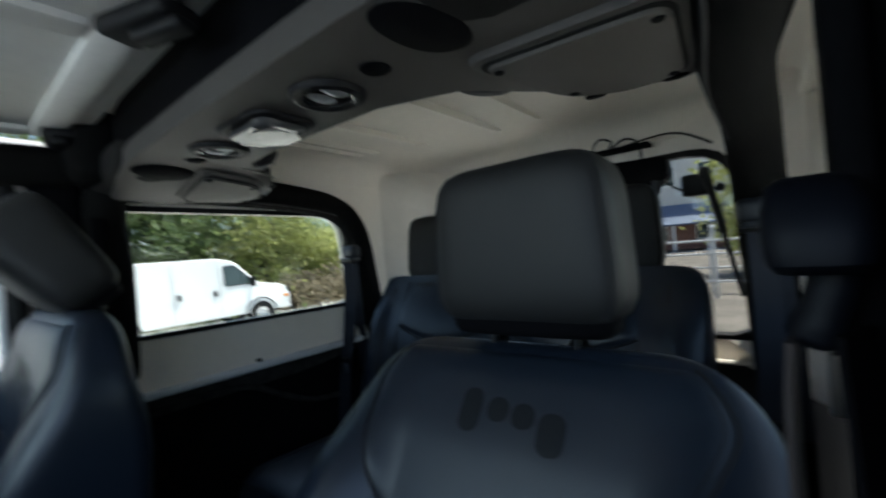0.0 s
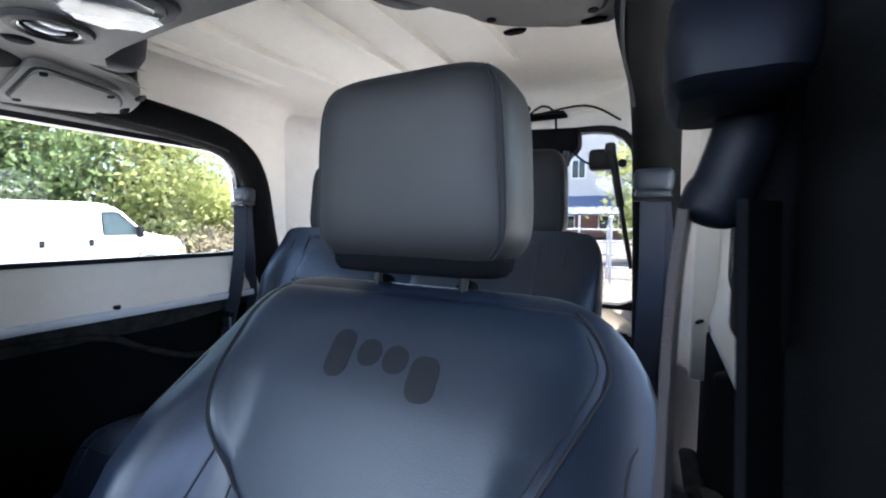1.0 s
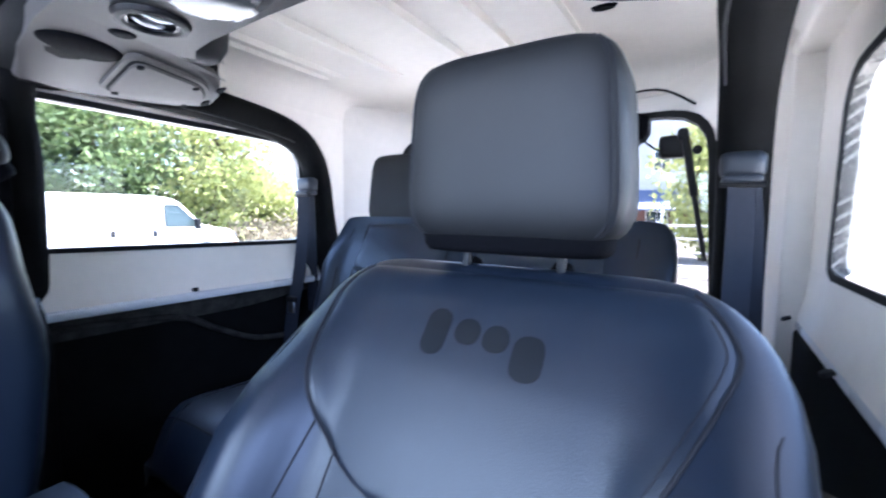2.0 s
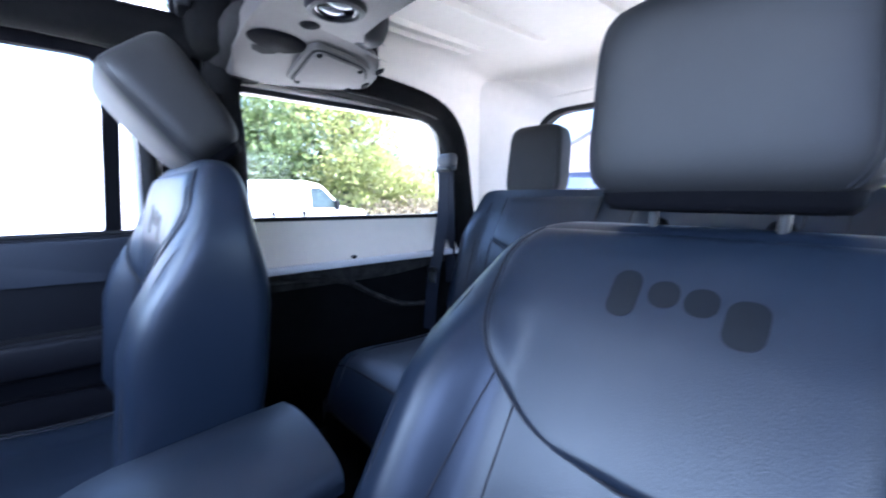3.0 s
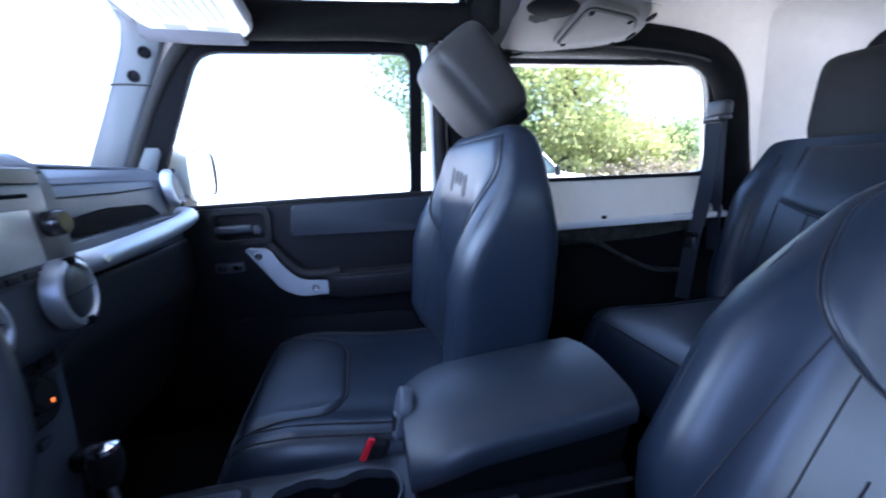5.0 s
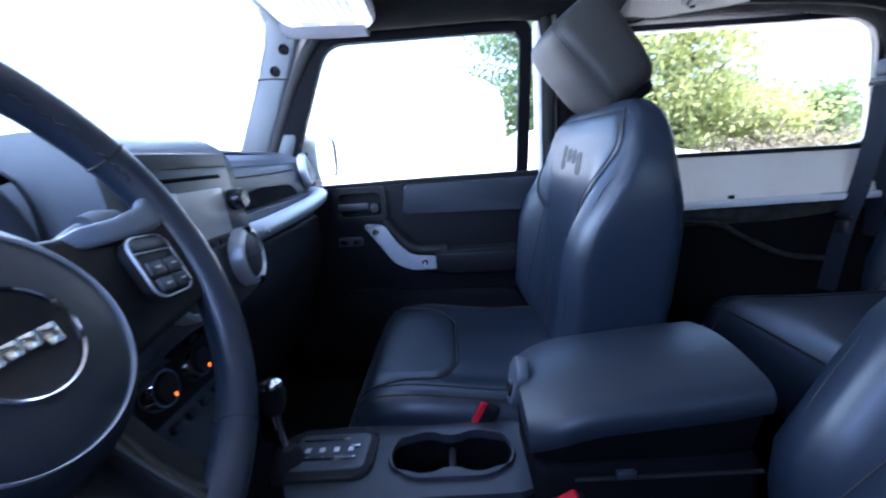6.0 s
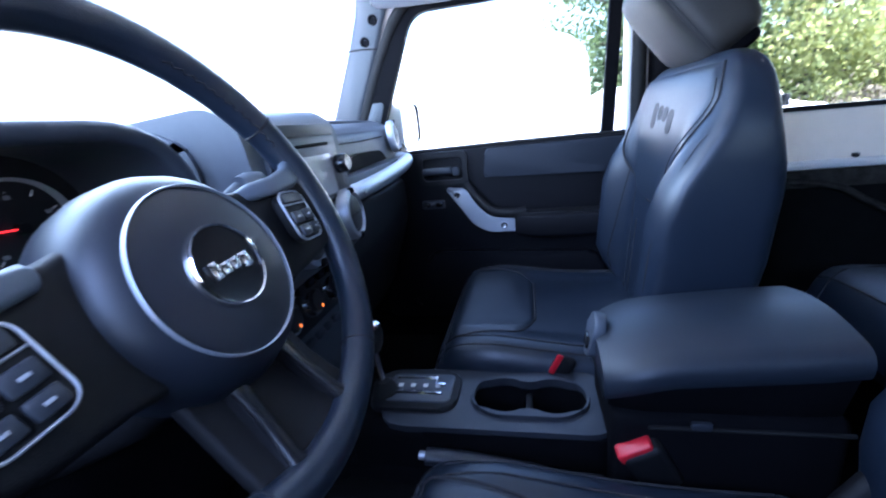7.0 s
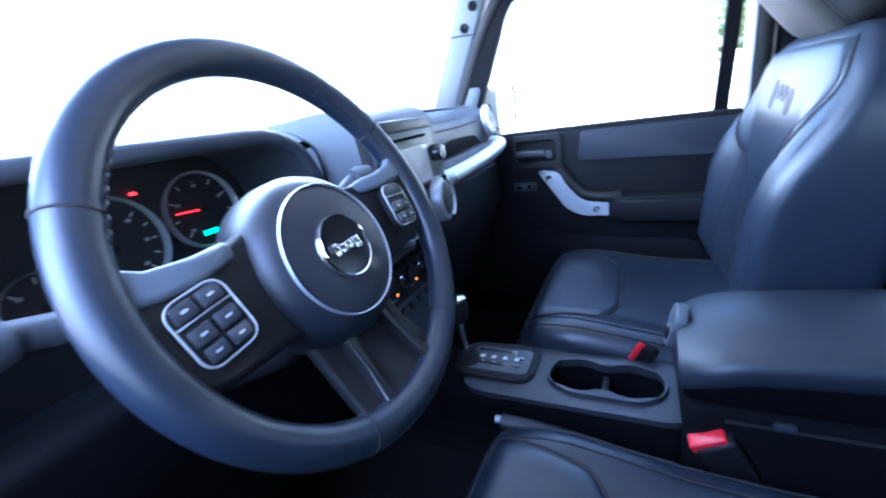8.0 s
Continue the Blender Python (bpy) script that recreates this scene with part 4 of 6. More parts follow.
# ---- rear bench ----
def rear_bench():
    m = Matrix.Translation((-0.03, 1.33, 0.80)) @ Matrix.Rotation(radians(-17), 4, 'X')
    inv = m.inverted()
    seat = thing("rear_bench", m=m, label="black leather rear bench seat with two headrests", category="car seat")
    W = 0.545
    H = 0.545

    def bw(v):
        return W * (1 - 0.06 * sstep(0.12, 0, v)) * ((1 - max((v - 0.42) / 0.128, 0) ** 3) ** (1 / 3) * 0.10 + 0.90 if v < H else 0.9)

    def bd(v):
        return 0.07 * (1 - 0.55 * sstep(0.35, H, v)) + 0.004

    def bf(x, v):
        q = min(abs(x) / bw(v), 0.999)
        y = -bd(v) * (1 - q ** 9) ** (1 / 9)
        dip = 0.012 * (1 - sstep(0.0, 0.022, abs(x)))
        side = 0.03 * sstep(0.80, 0.93, q) * (1 - sstep(0.36, 0.5, v))
        return 0.075 + y + dip - side * min(-y / bd(v), 1)
    rings = []
    for v in (0, 0.02, 0.06, 0.12, 0.2, 0.28, 0.36, 0.42, 0.47, 0.505, 0.53, 0.543, 0.548):
        r = []
        n = 120
        for j in range(n):
            a = 2 * math.pi * j / n
            c, s_ = math.cos(a), math.sin(a)
            xx = bw(v) * math.copysign(abs(c) ** (2 / 9), c)
            if s_ < 0:
                r.append((xx, bf(xx, v), v))
            else:
                r.append((xx, 0.075 + bd(v) * abs(s_) ** (2 / 9), v))
        rings.append(r)
    back = part("backrest", loft(rings), LEATHER, seat, local=True, angle=60)
    for sx in (-1, 1):
        # upper yoke with a curved lower seam on either half
        def yoke(u, q):
            x0, x1 = 0.05, 0.40
            xx = sx * (x0 + (x1 - x0) * q)
            v2 = 0.525 - u * (0.165 + 0.045 * math.sin(math.pi * q))
            e = max(sstep(0.06, 0, q), sstep(0.94, 1, q), sstep(0.92, 1, u), sstep(0.05, 0, u))
            return (xx, bf(xx, v2) - 0.006 * (1 - e) + 0.003 * e, v2)
        part("shoulder_panel", grid(yoke, 16, 24), LEATHER_S, back, local=True, angle=70)
        pts = [(sx * (0.05 + 0.35 * k / 16), bf(sx * (0.05 + 0.35 * k / 16), 0.36 - 0.045 * math.sin(math.pi * k / 16)) - 0.001, 0.36 - 0.045 * math.sin(math.pi * k / 16)) for k in range(17)]
        part("yoke_seam", tube(pts, 0.003, 6), THREAD, back, local=True)
        for xx, v1 in ((0.40, 0.52), (0.05, 0.52), (0.465, 0.50), (0.14, 0.33), (0.31, 0.33)):
            pts = [(sx * xx, bf(sx * xx, v) - 0.0006, v) for v in (0.03, 0.1, 0.18, 0.26, v1 if v1 < 0.34 else 0.34, v1)]
            part("upright_seam", tube(pts, 0.0022, 6), THREAD, back, local=True)
        headrest(seat, "headrest", 0.108, 0.120, 0.048, (0, 0.070, 0.681), -10, material=REARHEAD)
        moved = [o for o in seat.children if o.name.split(".")[0] in ("headrest", "headrest_base", "post", "guide") and not o.get("placed")]
        for o in moved:
            o.data.transform(Matrix.Translation((sx * 0.335, 0.012, -0.02)))
            for k in o.children:
                k.data.transform(Matrix.Translation((sx * 0.335, 0.012, -0.02)))
            o["placed"] = 1
    # cushion
    X0, Y0 = -0.03, 0.80

    def ct(q, t):
        z = 0.085 * (1 - min(abs(q), 0.999) ** 6) ** 0.1667
        z -= 0.105 * (1 - min(t / 0.22, 1)) ** 2.4
        z += 0.012 * sstep(0.6, 0.1, t) - 0.010 * (1 - sstep(0, 0.03, abs(q)))
        return z
    def cw(t):
        return 0.455 - 0.085 * (1 - min(t / 0.30, 1)) ** 2.2
    bm = grid(lambda u, q: (X0 + (2 * q - 1) * cw(u), Y0 + 0.56 * u, 0.795 + ct(2 * q - 1, u)), 22, 60)
    ext = bmesh.ops.extrude_edge_only(bm, edges=[e for e in bm.edges if e.is_boundary])
    for v in [g for g in ext["geom"] if isinstance(g, bmesh.types.BMVert)]:
        v.co.z = 0.79
    ext = bmesh.ops.extrude_edge_only(bm, edges=[e for e in bm.edges if e.is_boundary])
    for v in [g for g in ext["geom"] if isinstance(g, bmesh.types.BMVert)]:
        v.co = Vector((X0 + (v.co.x - X0) * 0.955, 1.08 + (v.co.y - 1.08) * 0.93, 0.752))
    bm.transform(inv)
    cush = part("cushion", bm, LEATHER, seat, local=True, angle=60)
    for q in (-0.86, -0.16, 0.16, 0.86):
        pts = [inv @ Vector((X0 + q * cw(t), Y0 + 0.56 * t, 0.796 + ct(q, t))) for t in (0.04, 0.1, 0.16, 0.3, 0.5, 0.75, 0.95)]
        part("cushion_seam", tube(pts, 0.0022, 6), THREAD, cush, local=True)
    pts = [inv @ Vector((X0 + q * cw(0.11), Y0 + 0.56 * 0.11, 0.796 + ct(q, 0.11))) for q in [-0.97 + 1.94 * k / 24 for k in range(25)]]
    part("front_seam", tube(pts, 0.0022, 6), THREAD, cush, local=True)
    bm = box((X0, 1.11, 0.645), (0.80, 0.44, 0.22), 0.03)
    bm.transform(inv)
    # near-black base, the shade under the bench put into its colour
    part("bench_base", bm, POSTBLACK, seat, local=True)


rear_bench()

# ---- seat belts ----
def ribbon(pts, width, across, thick=0.0015):
    """Flat webbing along points, wide along the given direction."""
    a = Vector(across).normalized() * width / 2
    p = smooth_path(pts, 6)
    rings = []
    for i in range(len(p)):
        t = (p[min(i + 1, len(p) - 1)] - p[max(i - 1, 0)]).normalized()
        n = t.cross(a).normalized() * thick
        rings.append([p[i] + a + n, p[i] - a + n, p[i] - a - n, p[i] + a - n])
    return loft(rings)


for s in (-1, 1):
    t = thing("rear_belt", (s * 0.655, 1.44, 0.90), "dark grey rear seat belt hanging from the roll bar", "seat belt", "seat belts")
    dx = -0.026 if s > 0 else 0.0
    g = (s * 0.645 + dx, 1.428, 1.41)
    part("guide", join(box((g[0], g[1], g[2] + 0.012), (0.075, 0.045, 0.050), 0.015, 3), box((g[0], g[1] - 0.006, g[2] - 0.016), (0.066, 0.052, 0.014), 0.006)), PLASTIC_G, t)
    part("loop_bar", tube([(g[0] - 0.036, g[1] - 0.022, g[2] - 0.026), (g[0] + 0.036, g[1] - 0.022, g[2] - 0.026)], 0.006, 8), PLASTIC, t)
    part("webbing", ribbon([(g[0], g[1] - 0.018, g[2] - 0.03), (g[0] + s * 0.002, g[1] - 0.02, 1.25), (s * 0.645 + dx, 1.385, 1.10), (s * 0.638 + dx, 1.352, 0.99), (s * 0.64 + dx, 1.33, 0.80)], 0.048, (1, 0.35, 0)), WEBBING, t)
    part("webbing_return", ribbon([(g[0] + s * 0.01, g[1] + 0.016, g[2] - 0.02), (s * 0.668 + dx, g[1] + 0.03, 1.25), (s * 0.68 + dx, g[1] + 0.05, 0.95)], 0.046, (1, 0.2, 0)), WEBBING, t)
    tong = part("tongue", box((s * 0.637 + dx, 1.345, 0.995), (0.034, 0.008, 0.040), 0.004), STEEL, t, "steel belt tongue")
    part("tongue_grip", box((s * 0.638 + dx, 1.348, 1.022), (0.048, 0.016, 0.020), 0.006), PLASTIC, tong)
    # front belt on the post behind the door
    t = thing("front_belt", (s * 0.665, 0.72, 0.60), "dark grey front seat belt on the post behind the door", "seat belt", "seat belts")
    part("height_adjuster", loft([[(s * 0.650 + x, yc + y, z) for x, y in rrect(0, 0, w, d, min(w, d) * 0.3, 4)] for z, w, d, yc in ((1.372, 0.026, 0.048, 0.630), (1.376, 0.032, 0.058, 0.629), (1.386, 0.035, 0.064, 0.631), (1.398, 0.034, 0.062, 0.635), (1.408, 0.029, 0.052, 0.641), (1.412, 0.020, 0.036, 0.648))]), SMOOTHBLACK, t)
    part("slide_rail", box((s * 0.668, 0.668, 1.42), (0.016, 0.030, 0.26), 0.006, 3), POSTBLACK, t)
    part("guide_loop", tube(smooth_path([(s * 0.660, 0.645, 1.385), (s * 0.657, 0.642, 1.368), (s * 0.653, 0.642, 1.354), (s * 0.649, 0.643, 1.343), (s * 0.647, 0.644, 1.337)], 4), 0.009, 12, radii=[0.0095] * 10 + [0.0105] * 4 + [0.009, 0.007, 0.004]), SMOOTHBLACK, t)
    # front strand in the lit copy; return strand near-black, its shade in the colour
    part("webbing", ribbon([(s * 0.641, 0.640, 1.342), (s * 0.638, 0.642, 1.28), (s * 0.640, 0.645, 1.10), (s * 0.650, 0.655, 0.85), (s * 0.660, 0.66, 0.62)], 0.036, (0.10, 1, 0)), WEBBING_LIT, t)
    part("webbing_return", ribbon([(s * 0.663, 0.642, 1.345), (s * 0.672, 0.645, 1.10), (s * 0.680, 0.65, 0.75)], 0.036, (0.5, 1, 0)), POSTBLACK, t)

# ---- belt buckles ----
for x, y, z, ax, ay, size, label in ((-0.108, 0.262, 0.822, -24, 10, (0.006, 0.012, 0.050), "dark belt buckle with a red release button beside the passenger seat"), (0.100, 0.350, 0.812, 30, 10, (0.024, 0.050, 0.018), "dark belt buckle with a red release button beside the driver seat")):
    lean = Matrix.Translation((x, y, z)) @ Matrix.Rotation(radians(ax), 4, 'X') @ Matrix.Rotation(radians(ay), 4, 'Y')
    t = thing("belt_buckle", (x, y, z - 0.17), label, "belt buckle", "belt buckles")
    f = lambda b: (b.transform(lean), b)[1]
    body = part("housing", f(box((-0.004 if x < 0 else 0, 0.004, -0.028), (0.020 if x < 0 else 0.032, 0.040 if x < 0 else 0.056, 0.085), 0.009, 3)), PLASTIC, t)
    part("release_button", f(box((0.006 if x < 0 else 0, -0.012 if x < 0 else -0.002, -0.004 if x < 0 else 0.012), size, 0.004, 3)), RED, body, "red release button")
    part("stalk", tube([lean @ Vector((0, 0, -0.065)), (x, y + 0.06, z - 0.16)], 0.013, 10), PLASTIC, t)

# ---- centre console ----
CX = -0.028
t = thing("center_console", (CX, 0.25, 0.55), "black plastic centre console with two cup holders", "console")
# base, skirt and bin near-black: shade on the console sides put into the colour
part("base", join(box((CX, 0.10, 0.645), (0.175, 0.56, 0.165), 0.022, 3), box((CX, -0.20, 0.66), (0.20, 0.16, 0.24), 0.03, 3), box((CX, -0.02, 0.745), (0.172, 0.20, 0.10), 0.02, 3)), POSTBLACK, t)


def eight(r, d, waist, n=64):
    """Outline of two round wells that run together."""
    out = []
    for k in range(n):
        a = 2 * math.pi * (k + 0.5) / n
        c, s_ = abs(math.cos(a)), abs(math.sin(a))
        q = d * s_ + math.sqrt(max(r * r - d * d * c * c, 0))
        q = max(q, min(waist / max(c, 1e-6), q + 0.012))
        out.append((CX - 0.002 + q * math.cos(a), 0.197 + q * math.sin(a)))
    return out


CUP = eight(0.0495, 0.0430, 0.040)
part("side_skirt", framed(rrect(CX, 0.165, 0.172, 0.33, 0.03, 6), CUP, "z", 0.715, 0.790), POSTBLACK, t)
part("top_plate", framed(rrect(CX, 0.135, 0.168, 0.40, 0.045, 6), CUP, "z", 0.788, 0.800), PLASTIC_G, t)
hold = part("cup_holder", framed(rrect(CX - 0.002, 0.197, 0.113, 0.196, 0.055, 8), eight(0.0480, 0.0425, 0.038), "z", 0.797, 0.807), PLASTIC_G, t)
part("cup_floor", prism(CUP, "z", 0.728, 0.732), GLOSS, hold)
part("well_bar", box((CX - 0.002, 0.1975, 0.778), (0.070, 0.012, 0.014), 0.004), PLASTIC, hold)
sp = part("shift_surround", prism(rrect(CX - 0.012, -0.012, 0.120, 0.165, 0.03, 6), "z", 0.788, 0.807, 0.008, 3), PLASTIC, t)
part("shift_plate", prism(rrect(CX - 0.012, -0.005, 0.084, 0.125, 0.012, 4), "z", 0.802, 0.8095, 0.002), DASH, sp)
for pts in (((-0.026, -0.052), (-0.026, 0.030), (-0.006, 0.030), (-0.006, 0.048)), ((0.020, -0.045), (0.020, 0.045))):
    part("gate_trim", tube([(CX - 0.012 + a, -0.005 + b, 0.8105) for a, b in pts], 0.0036, 6), CHROME, sp)
for k in range(4):
    part("gate_mark", box((CX - 0.004, -0.040 + 0.024 * k, 0.8180), (0.010, 0.009, 0.0014), 0.0004, 1), WHITEMARK, sp, "white printed bar")
part("bin", box((0.002, 0.460, 0.70), (0.190, 0.290, 0.35), 0.02, 3), POSTBLACK, t)
part("bin_groove", tube([(0.0985, 0.36, 0.856), (0.0985, 0.60, 0.856)], 0.003, 6), RUBBER, t)
part("bin_catch", box((0.099, 0.425, 0.862), (0.008, 0.026, 0.012), 0.003), PLASTIC_G, t)


def lid_shape(low=False):
    """The padded top of the lid, or the added dark part that paints the shade under it."""
    rings = []
    for q in (0, 0.012, 0.035, 0.07, 0.11, 0.16, 0.22, 0.3, 0.5, 0.7, 0.85, 0.94, 1.0):
        drop = 0.026 * (1 - min(q / 0.34, 1)) ** 2.0
        y = 0.303 + 0.295 * q
        zt, zb = 0.972 + 0.024 * q - drop, 0.868
        k = 1 - 0.17 * (1 - min(q / 0.20, 1)) ** 2 - 0.04 * sstep(0.8, 1, q)
        if low:
            y = 0.311 + 0.280 * q
            ring = rpoly([(0.084 * k, zb), (0.110 * k, zt - 0.032), (-0.110 * k, zt - 0.032), (-0.084 * k, zb)], [0.010, 0.006, 0.006, 0.010], 4)
        else:
            ring = rpoly([(0.106 * k, zt - 0.056), (0.120 * k, zt - 0.018), (0.0, zt + 0.008), (-0.120 * k, zt - 0.018), (-0.106 * k, zt - 0.056)], [0.012, 0.036, 0.06, 0.036, 0.012], 7)
        rings.append([(0.002 + x, y, z) for x, z in ring])
    return loft(rings)


lid = part("armrest_lid", lid_shape(), LIDLEATHER, t, "padded black leather armrest lid")
# added dark part: shade below the padded edge is put into its colour
part("lid_shell", lid_shape(True), POSTBLACK, lid, "near-black lower lid side, its shade put into the colour")
lm = facing((-0.012, 0.303, 0.938), (0, -1, 0.22))
lt = part("latch_plate", (lambda b: (b.transform(lm), b)[1])(prism(rrect(0, 0, 0.056, 0.072, 0.024, 6), "z", -0.012, 0.006, 0.004, 3)), DASH, lid)
part("latch_lever", (lambda b: (b.transform(lm), b)[1])(box((0, -0.012, 0.006), (0.028, 0.020, 0.008), 0.003)), GLOSS, lt)

t = thing("gear_lever", (CX, -0.075, 0.80), "black gear lever with a chrome topped knob", "gear lever")
part("shaft", tube([(CX + 0.004, -0.070, 0.80), (CX + 0.002, -0.078, 0.87), (CX, -0.081, 0.90)], 0.007, 10), CHROME, t)
part("boot", lathe([(0, 0), (0.026, 0.0), (0.020, 0.016), (0.012, 0.024), (0, 0.024)], Matrix.Translation((CX + 0.004, -0.070, 0.808)), 20), RUBBER, t)
part("knob", lathe([(0, 0), (0.013, 0.0), (0.019, 0.014), (0.021, 0.034), (0.018, 0.048), (0, 0.049)], Matrix.Translation((CX, -0.081, 0.895)), 24), PLASTIC, t)
part("knob_cap", lathe([(0, 0), (0.0175, 0.0), (0.017, 0.006), (0.010, 0.010), (0, 0.011)], Matrix.Translation((CX, -0.081, 0.943)), 24), CHROME, t, "chrome knob cap")
t = thing("transfer_lever", (-0.10, -0.16, 0.80), "short black transfer case lever with a silver knob", "lever")
part("shaft", tube([(-0.10, -0.16, 0.74), (-0.102, -0.155, 0.88)], 0.006, 8), PLASTIC, t)
part("knob", lathe([(0, 0), (0.012, 0.0), (0.017, 0.012), (0.015, 0.026), (0, 0.029)], Matrix.Translation((-0.102, -0.155, 0.875)), 20), GLOSS, t)

t = thing("parking_brake", (0.085, 0.20, 0.62), "dark grey parking brake lever beside the driver seat", "brake lever")
part("lever", tube(smooth_path([(0.082, 0.030, 0.765), (0.083, 0.10, 0.762), (0.086, 0.20, 0.750), (0.088, 0.29, 0.725)], 5), 0.0155, 12, flat=0.8), PLASTIC_G, t)
part("button", lathe([(0, 0), (0.007, 0), (0.007, 0.012), (0, 0.013)], facing((0.082, 0.030, 0.765), (0, -1, 0.05)), 16), SILVER, t)
part("boot", loft([[(0.088 + x * k, 0.285 + y * k, z) for x, y in rrect(0, 0, 0.075, 0.12, 0.025, 4)] for k, z in ((1.1, 0.64), (1.0, 0.69), (0.7, 0.725), (0.45, 0.742))]), RUBBER, t)
part("trim_ring", tube([(0.088 + x, 0.285 + y, 0.694) for x, y in rrect(0, 0, 0.080, 0.125, 0.025, 4)], 0.003, 6, closed=True), SILVER, t)

# ---- dashboard ----
t = thing("dashboard", (0, -0.30, 0.80), "dark grey moulded dashboard with silver grab bar", "dashboard")


def profile_x(prof, x0, x1, bevel=0.0):
    return prism(prof, "x", x0, x1, bevel, 3)


prof = rpoly([(-0.56, 1.16), (-0.54, 1.285), (-0.36, 1.318), (-0.235, 1.312), (-0.190, 1.275), (-0.190, 1.13), (-0.24, 1.02), (-0.34, 0.86), (-0.50, 0.86)], [0.02, 0.03, 0.04, 0.045, 0.03, 0.03, 0.05, 0.05, 0.05], 5)
part("body", profile_x(prof[::-1], -0.675, 0.155), DASH, t)
prof = rpoly([(-0.56, 1.16), (-0.54, 1.270), (-0.40, 1.296), (-0.352, 1.285), (-0.350, 1.06), (-0.24, 1.05), (-0.22, 1.0), (-0.34, 0.86), (-0.50, 0.86)], [0.02, 0.03, 0.03, 0.02, 0.02, 0.02, 0.03, 0.05, 0.05], 5)
part("cluster_shelf", profile_x(prof[::-1], 0.156, 0.675), DASH, t)
prof = rpoly([(-0.30, 0.80), (-0.30, 1.320), (-0.165, 1.330), (-0.125, 1.302), (-0.112, 1.20), (-0.102, 1.095), (-0.160, 1.045), (-0.160, 0.95), (-0.172, 0.80)], [0.01, 0.02, 0.02, 0.02, 0.03, 0.015, 0.02, 0.03, 0.02], 5)
stack = part("middle_panel", profile_x(prof[::-1], -0.112, 0.150), DASH, t)
part("stack_top_line", tube([(-0.106, -0.128, 1.298), (0.145, -0.128, 1.298)], 0.0016, 5), RUBBER, stack)
part("panel_line", tube([(-0.16, -0.190, 1.262), (-0.40, -0.190, 1.262), (-0.55, -0.191, 1.266)], 0.0016, 5), RUBBER, t)
# dark plate painting the shade of the opening above the bar, then the bar
part("grab_recess", prism(rpoly([(-0.165, 1.196), (-0.54, 1.204), (-0.50, 1.232), (-0.34, 1.236), (-0.20, 1.222)], [0.008, 0.008, 0.03, 0.03, 0.02], 6), "y", -0.1915, -0.180), POSTBLACK, t)
part("grab_shelf", prism(rpoly([(-0.155, 1.145), (-0.60, 1.165), (-0.61, 1.20), (-0.155, 1.195)], 0.016, 4), "y", -0.200, -0.152, 0.010, 3), DASH, t)
bar = part("grab_bar", tube(smooth_path([(-0.150, -0.140, 1.166), (-0.20, -0.128, 1.168), (-0.35, -0.122, 1.176), (-0.50, -0.124, 1.186), (-0.585, -0.138, 1.194), (-0.605, -0.165, 1.198)], 6), 0.020, 14, flat=0.9), SILVER, t, "satin silver passenger grab bar")
for x, y, z in ((-0.178, -0.112, 1.168), (-0.570, -0.116, 1.194)):
    part("screw", lathe([(0, 0.002), (0.006, 0.002), (0.007, 0.0), (0.007, -0.006), (0, -0.006)], facing((x, y, z), (0, 1, 0.2)), 14), STEEL, bar)
part("lower_panel", profile_x(rpoly([(-0.42, 0.72), (-0.20, 1.12), (-0.176, 1.135), (-0.172, 1.02), (-0.25, 0.80), (-0.32, 0.70)], 0.02)[::-1], -0.66, -0.125), PLASTIC, t)
# knee panel darker than PLASTIC: shade under the cluster put into the colour
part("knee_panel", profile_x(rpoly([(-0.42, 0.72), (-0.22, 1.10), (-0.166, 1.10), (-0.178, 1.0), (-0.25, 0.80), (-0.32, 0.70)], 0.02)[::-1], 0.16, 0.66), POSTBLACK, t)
part("dash_pad_ridge", tube(smooth_path([(-0.66, -0.26, 1.308), (-0.3, -0.262, 1.315), (-0.12, -0.262, 1.322)], 5), 0.012, 8, flat=0.5), DASH, t)

# radio
t = thing("radio", (0.02, -0.12, 1.19), "dash radio with a pale screen and round knobs", "radio")
rf = facing((0.020, -0.1125, 1.228), (0, 1, 0.10))
f = lambda b: (b.transform(rf), b)[1]
part("faceplate", f(prism(rrect(0, 0, 0.205, 0.112, 0.008), "z", -0.006, 0.003, 0.002)), DASH_D, t)
part("upper_strip", f(box((0, 0.066, -0.001), (0.205, 0.020, 0.010), 0.003)), PLASTIC_G, t)
part("disc_slot", f(box((0, 0.043, 0.002), (0.150, 0.006, 0.004), 0.002)), POSTBLACK, t)
part("screen", f(box((0.012, -0.006, 0.003), (0.112, 0.066, 0.004), 0.002)), SCREEN, t, "pale glossy radio screen")
part("screen_edge", f(box((-0.040, -0.006, 0.0045), (0.010, 0.068, 0.004), 0.002)), SILVER, t)
for x, y, r in ((0.092, 0.006, 0.0165), (-0.088, 0.006, 0.0165)):
    part("knob", f(lathe([(0, 0.0), (r, 0.0), (r * 0.94, 0.018), (r * 0.8, 0.021), (0, 0.021)], Matrix.Translation((x, y, 0.002)), 24)), GLOSS, t)
for k in range(6):
    part("button", f(box((-0.062 + 0.025 * k, -0.047, 0.003), (0.021, 0.009, 0.005), 0.002)), PLASTIC, t)


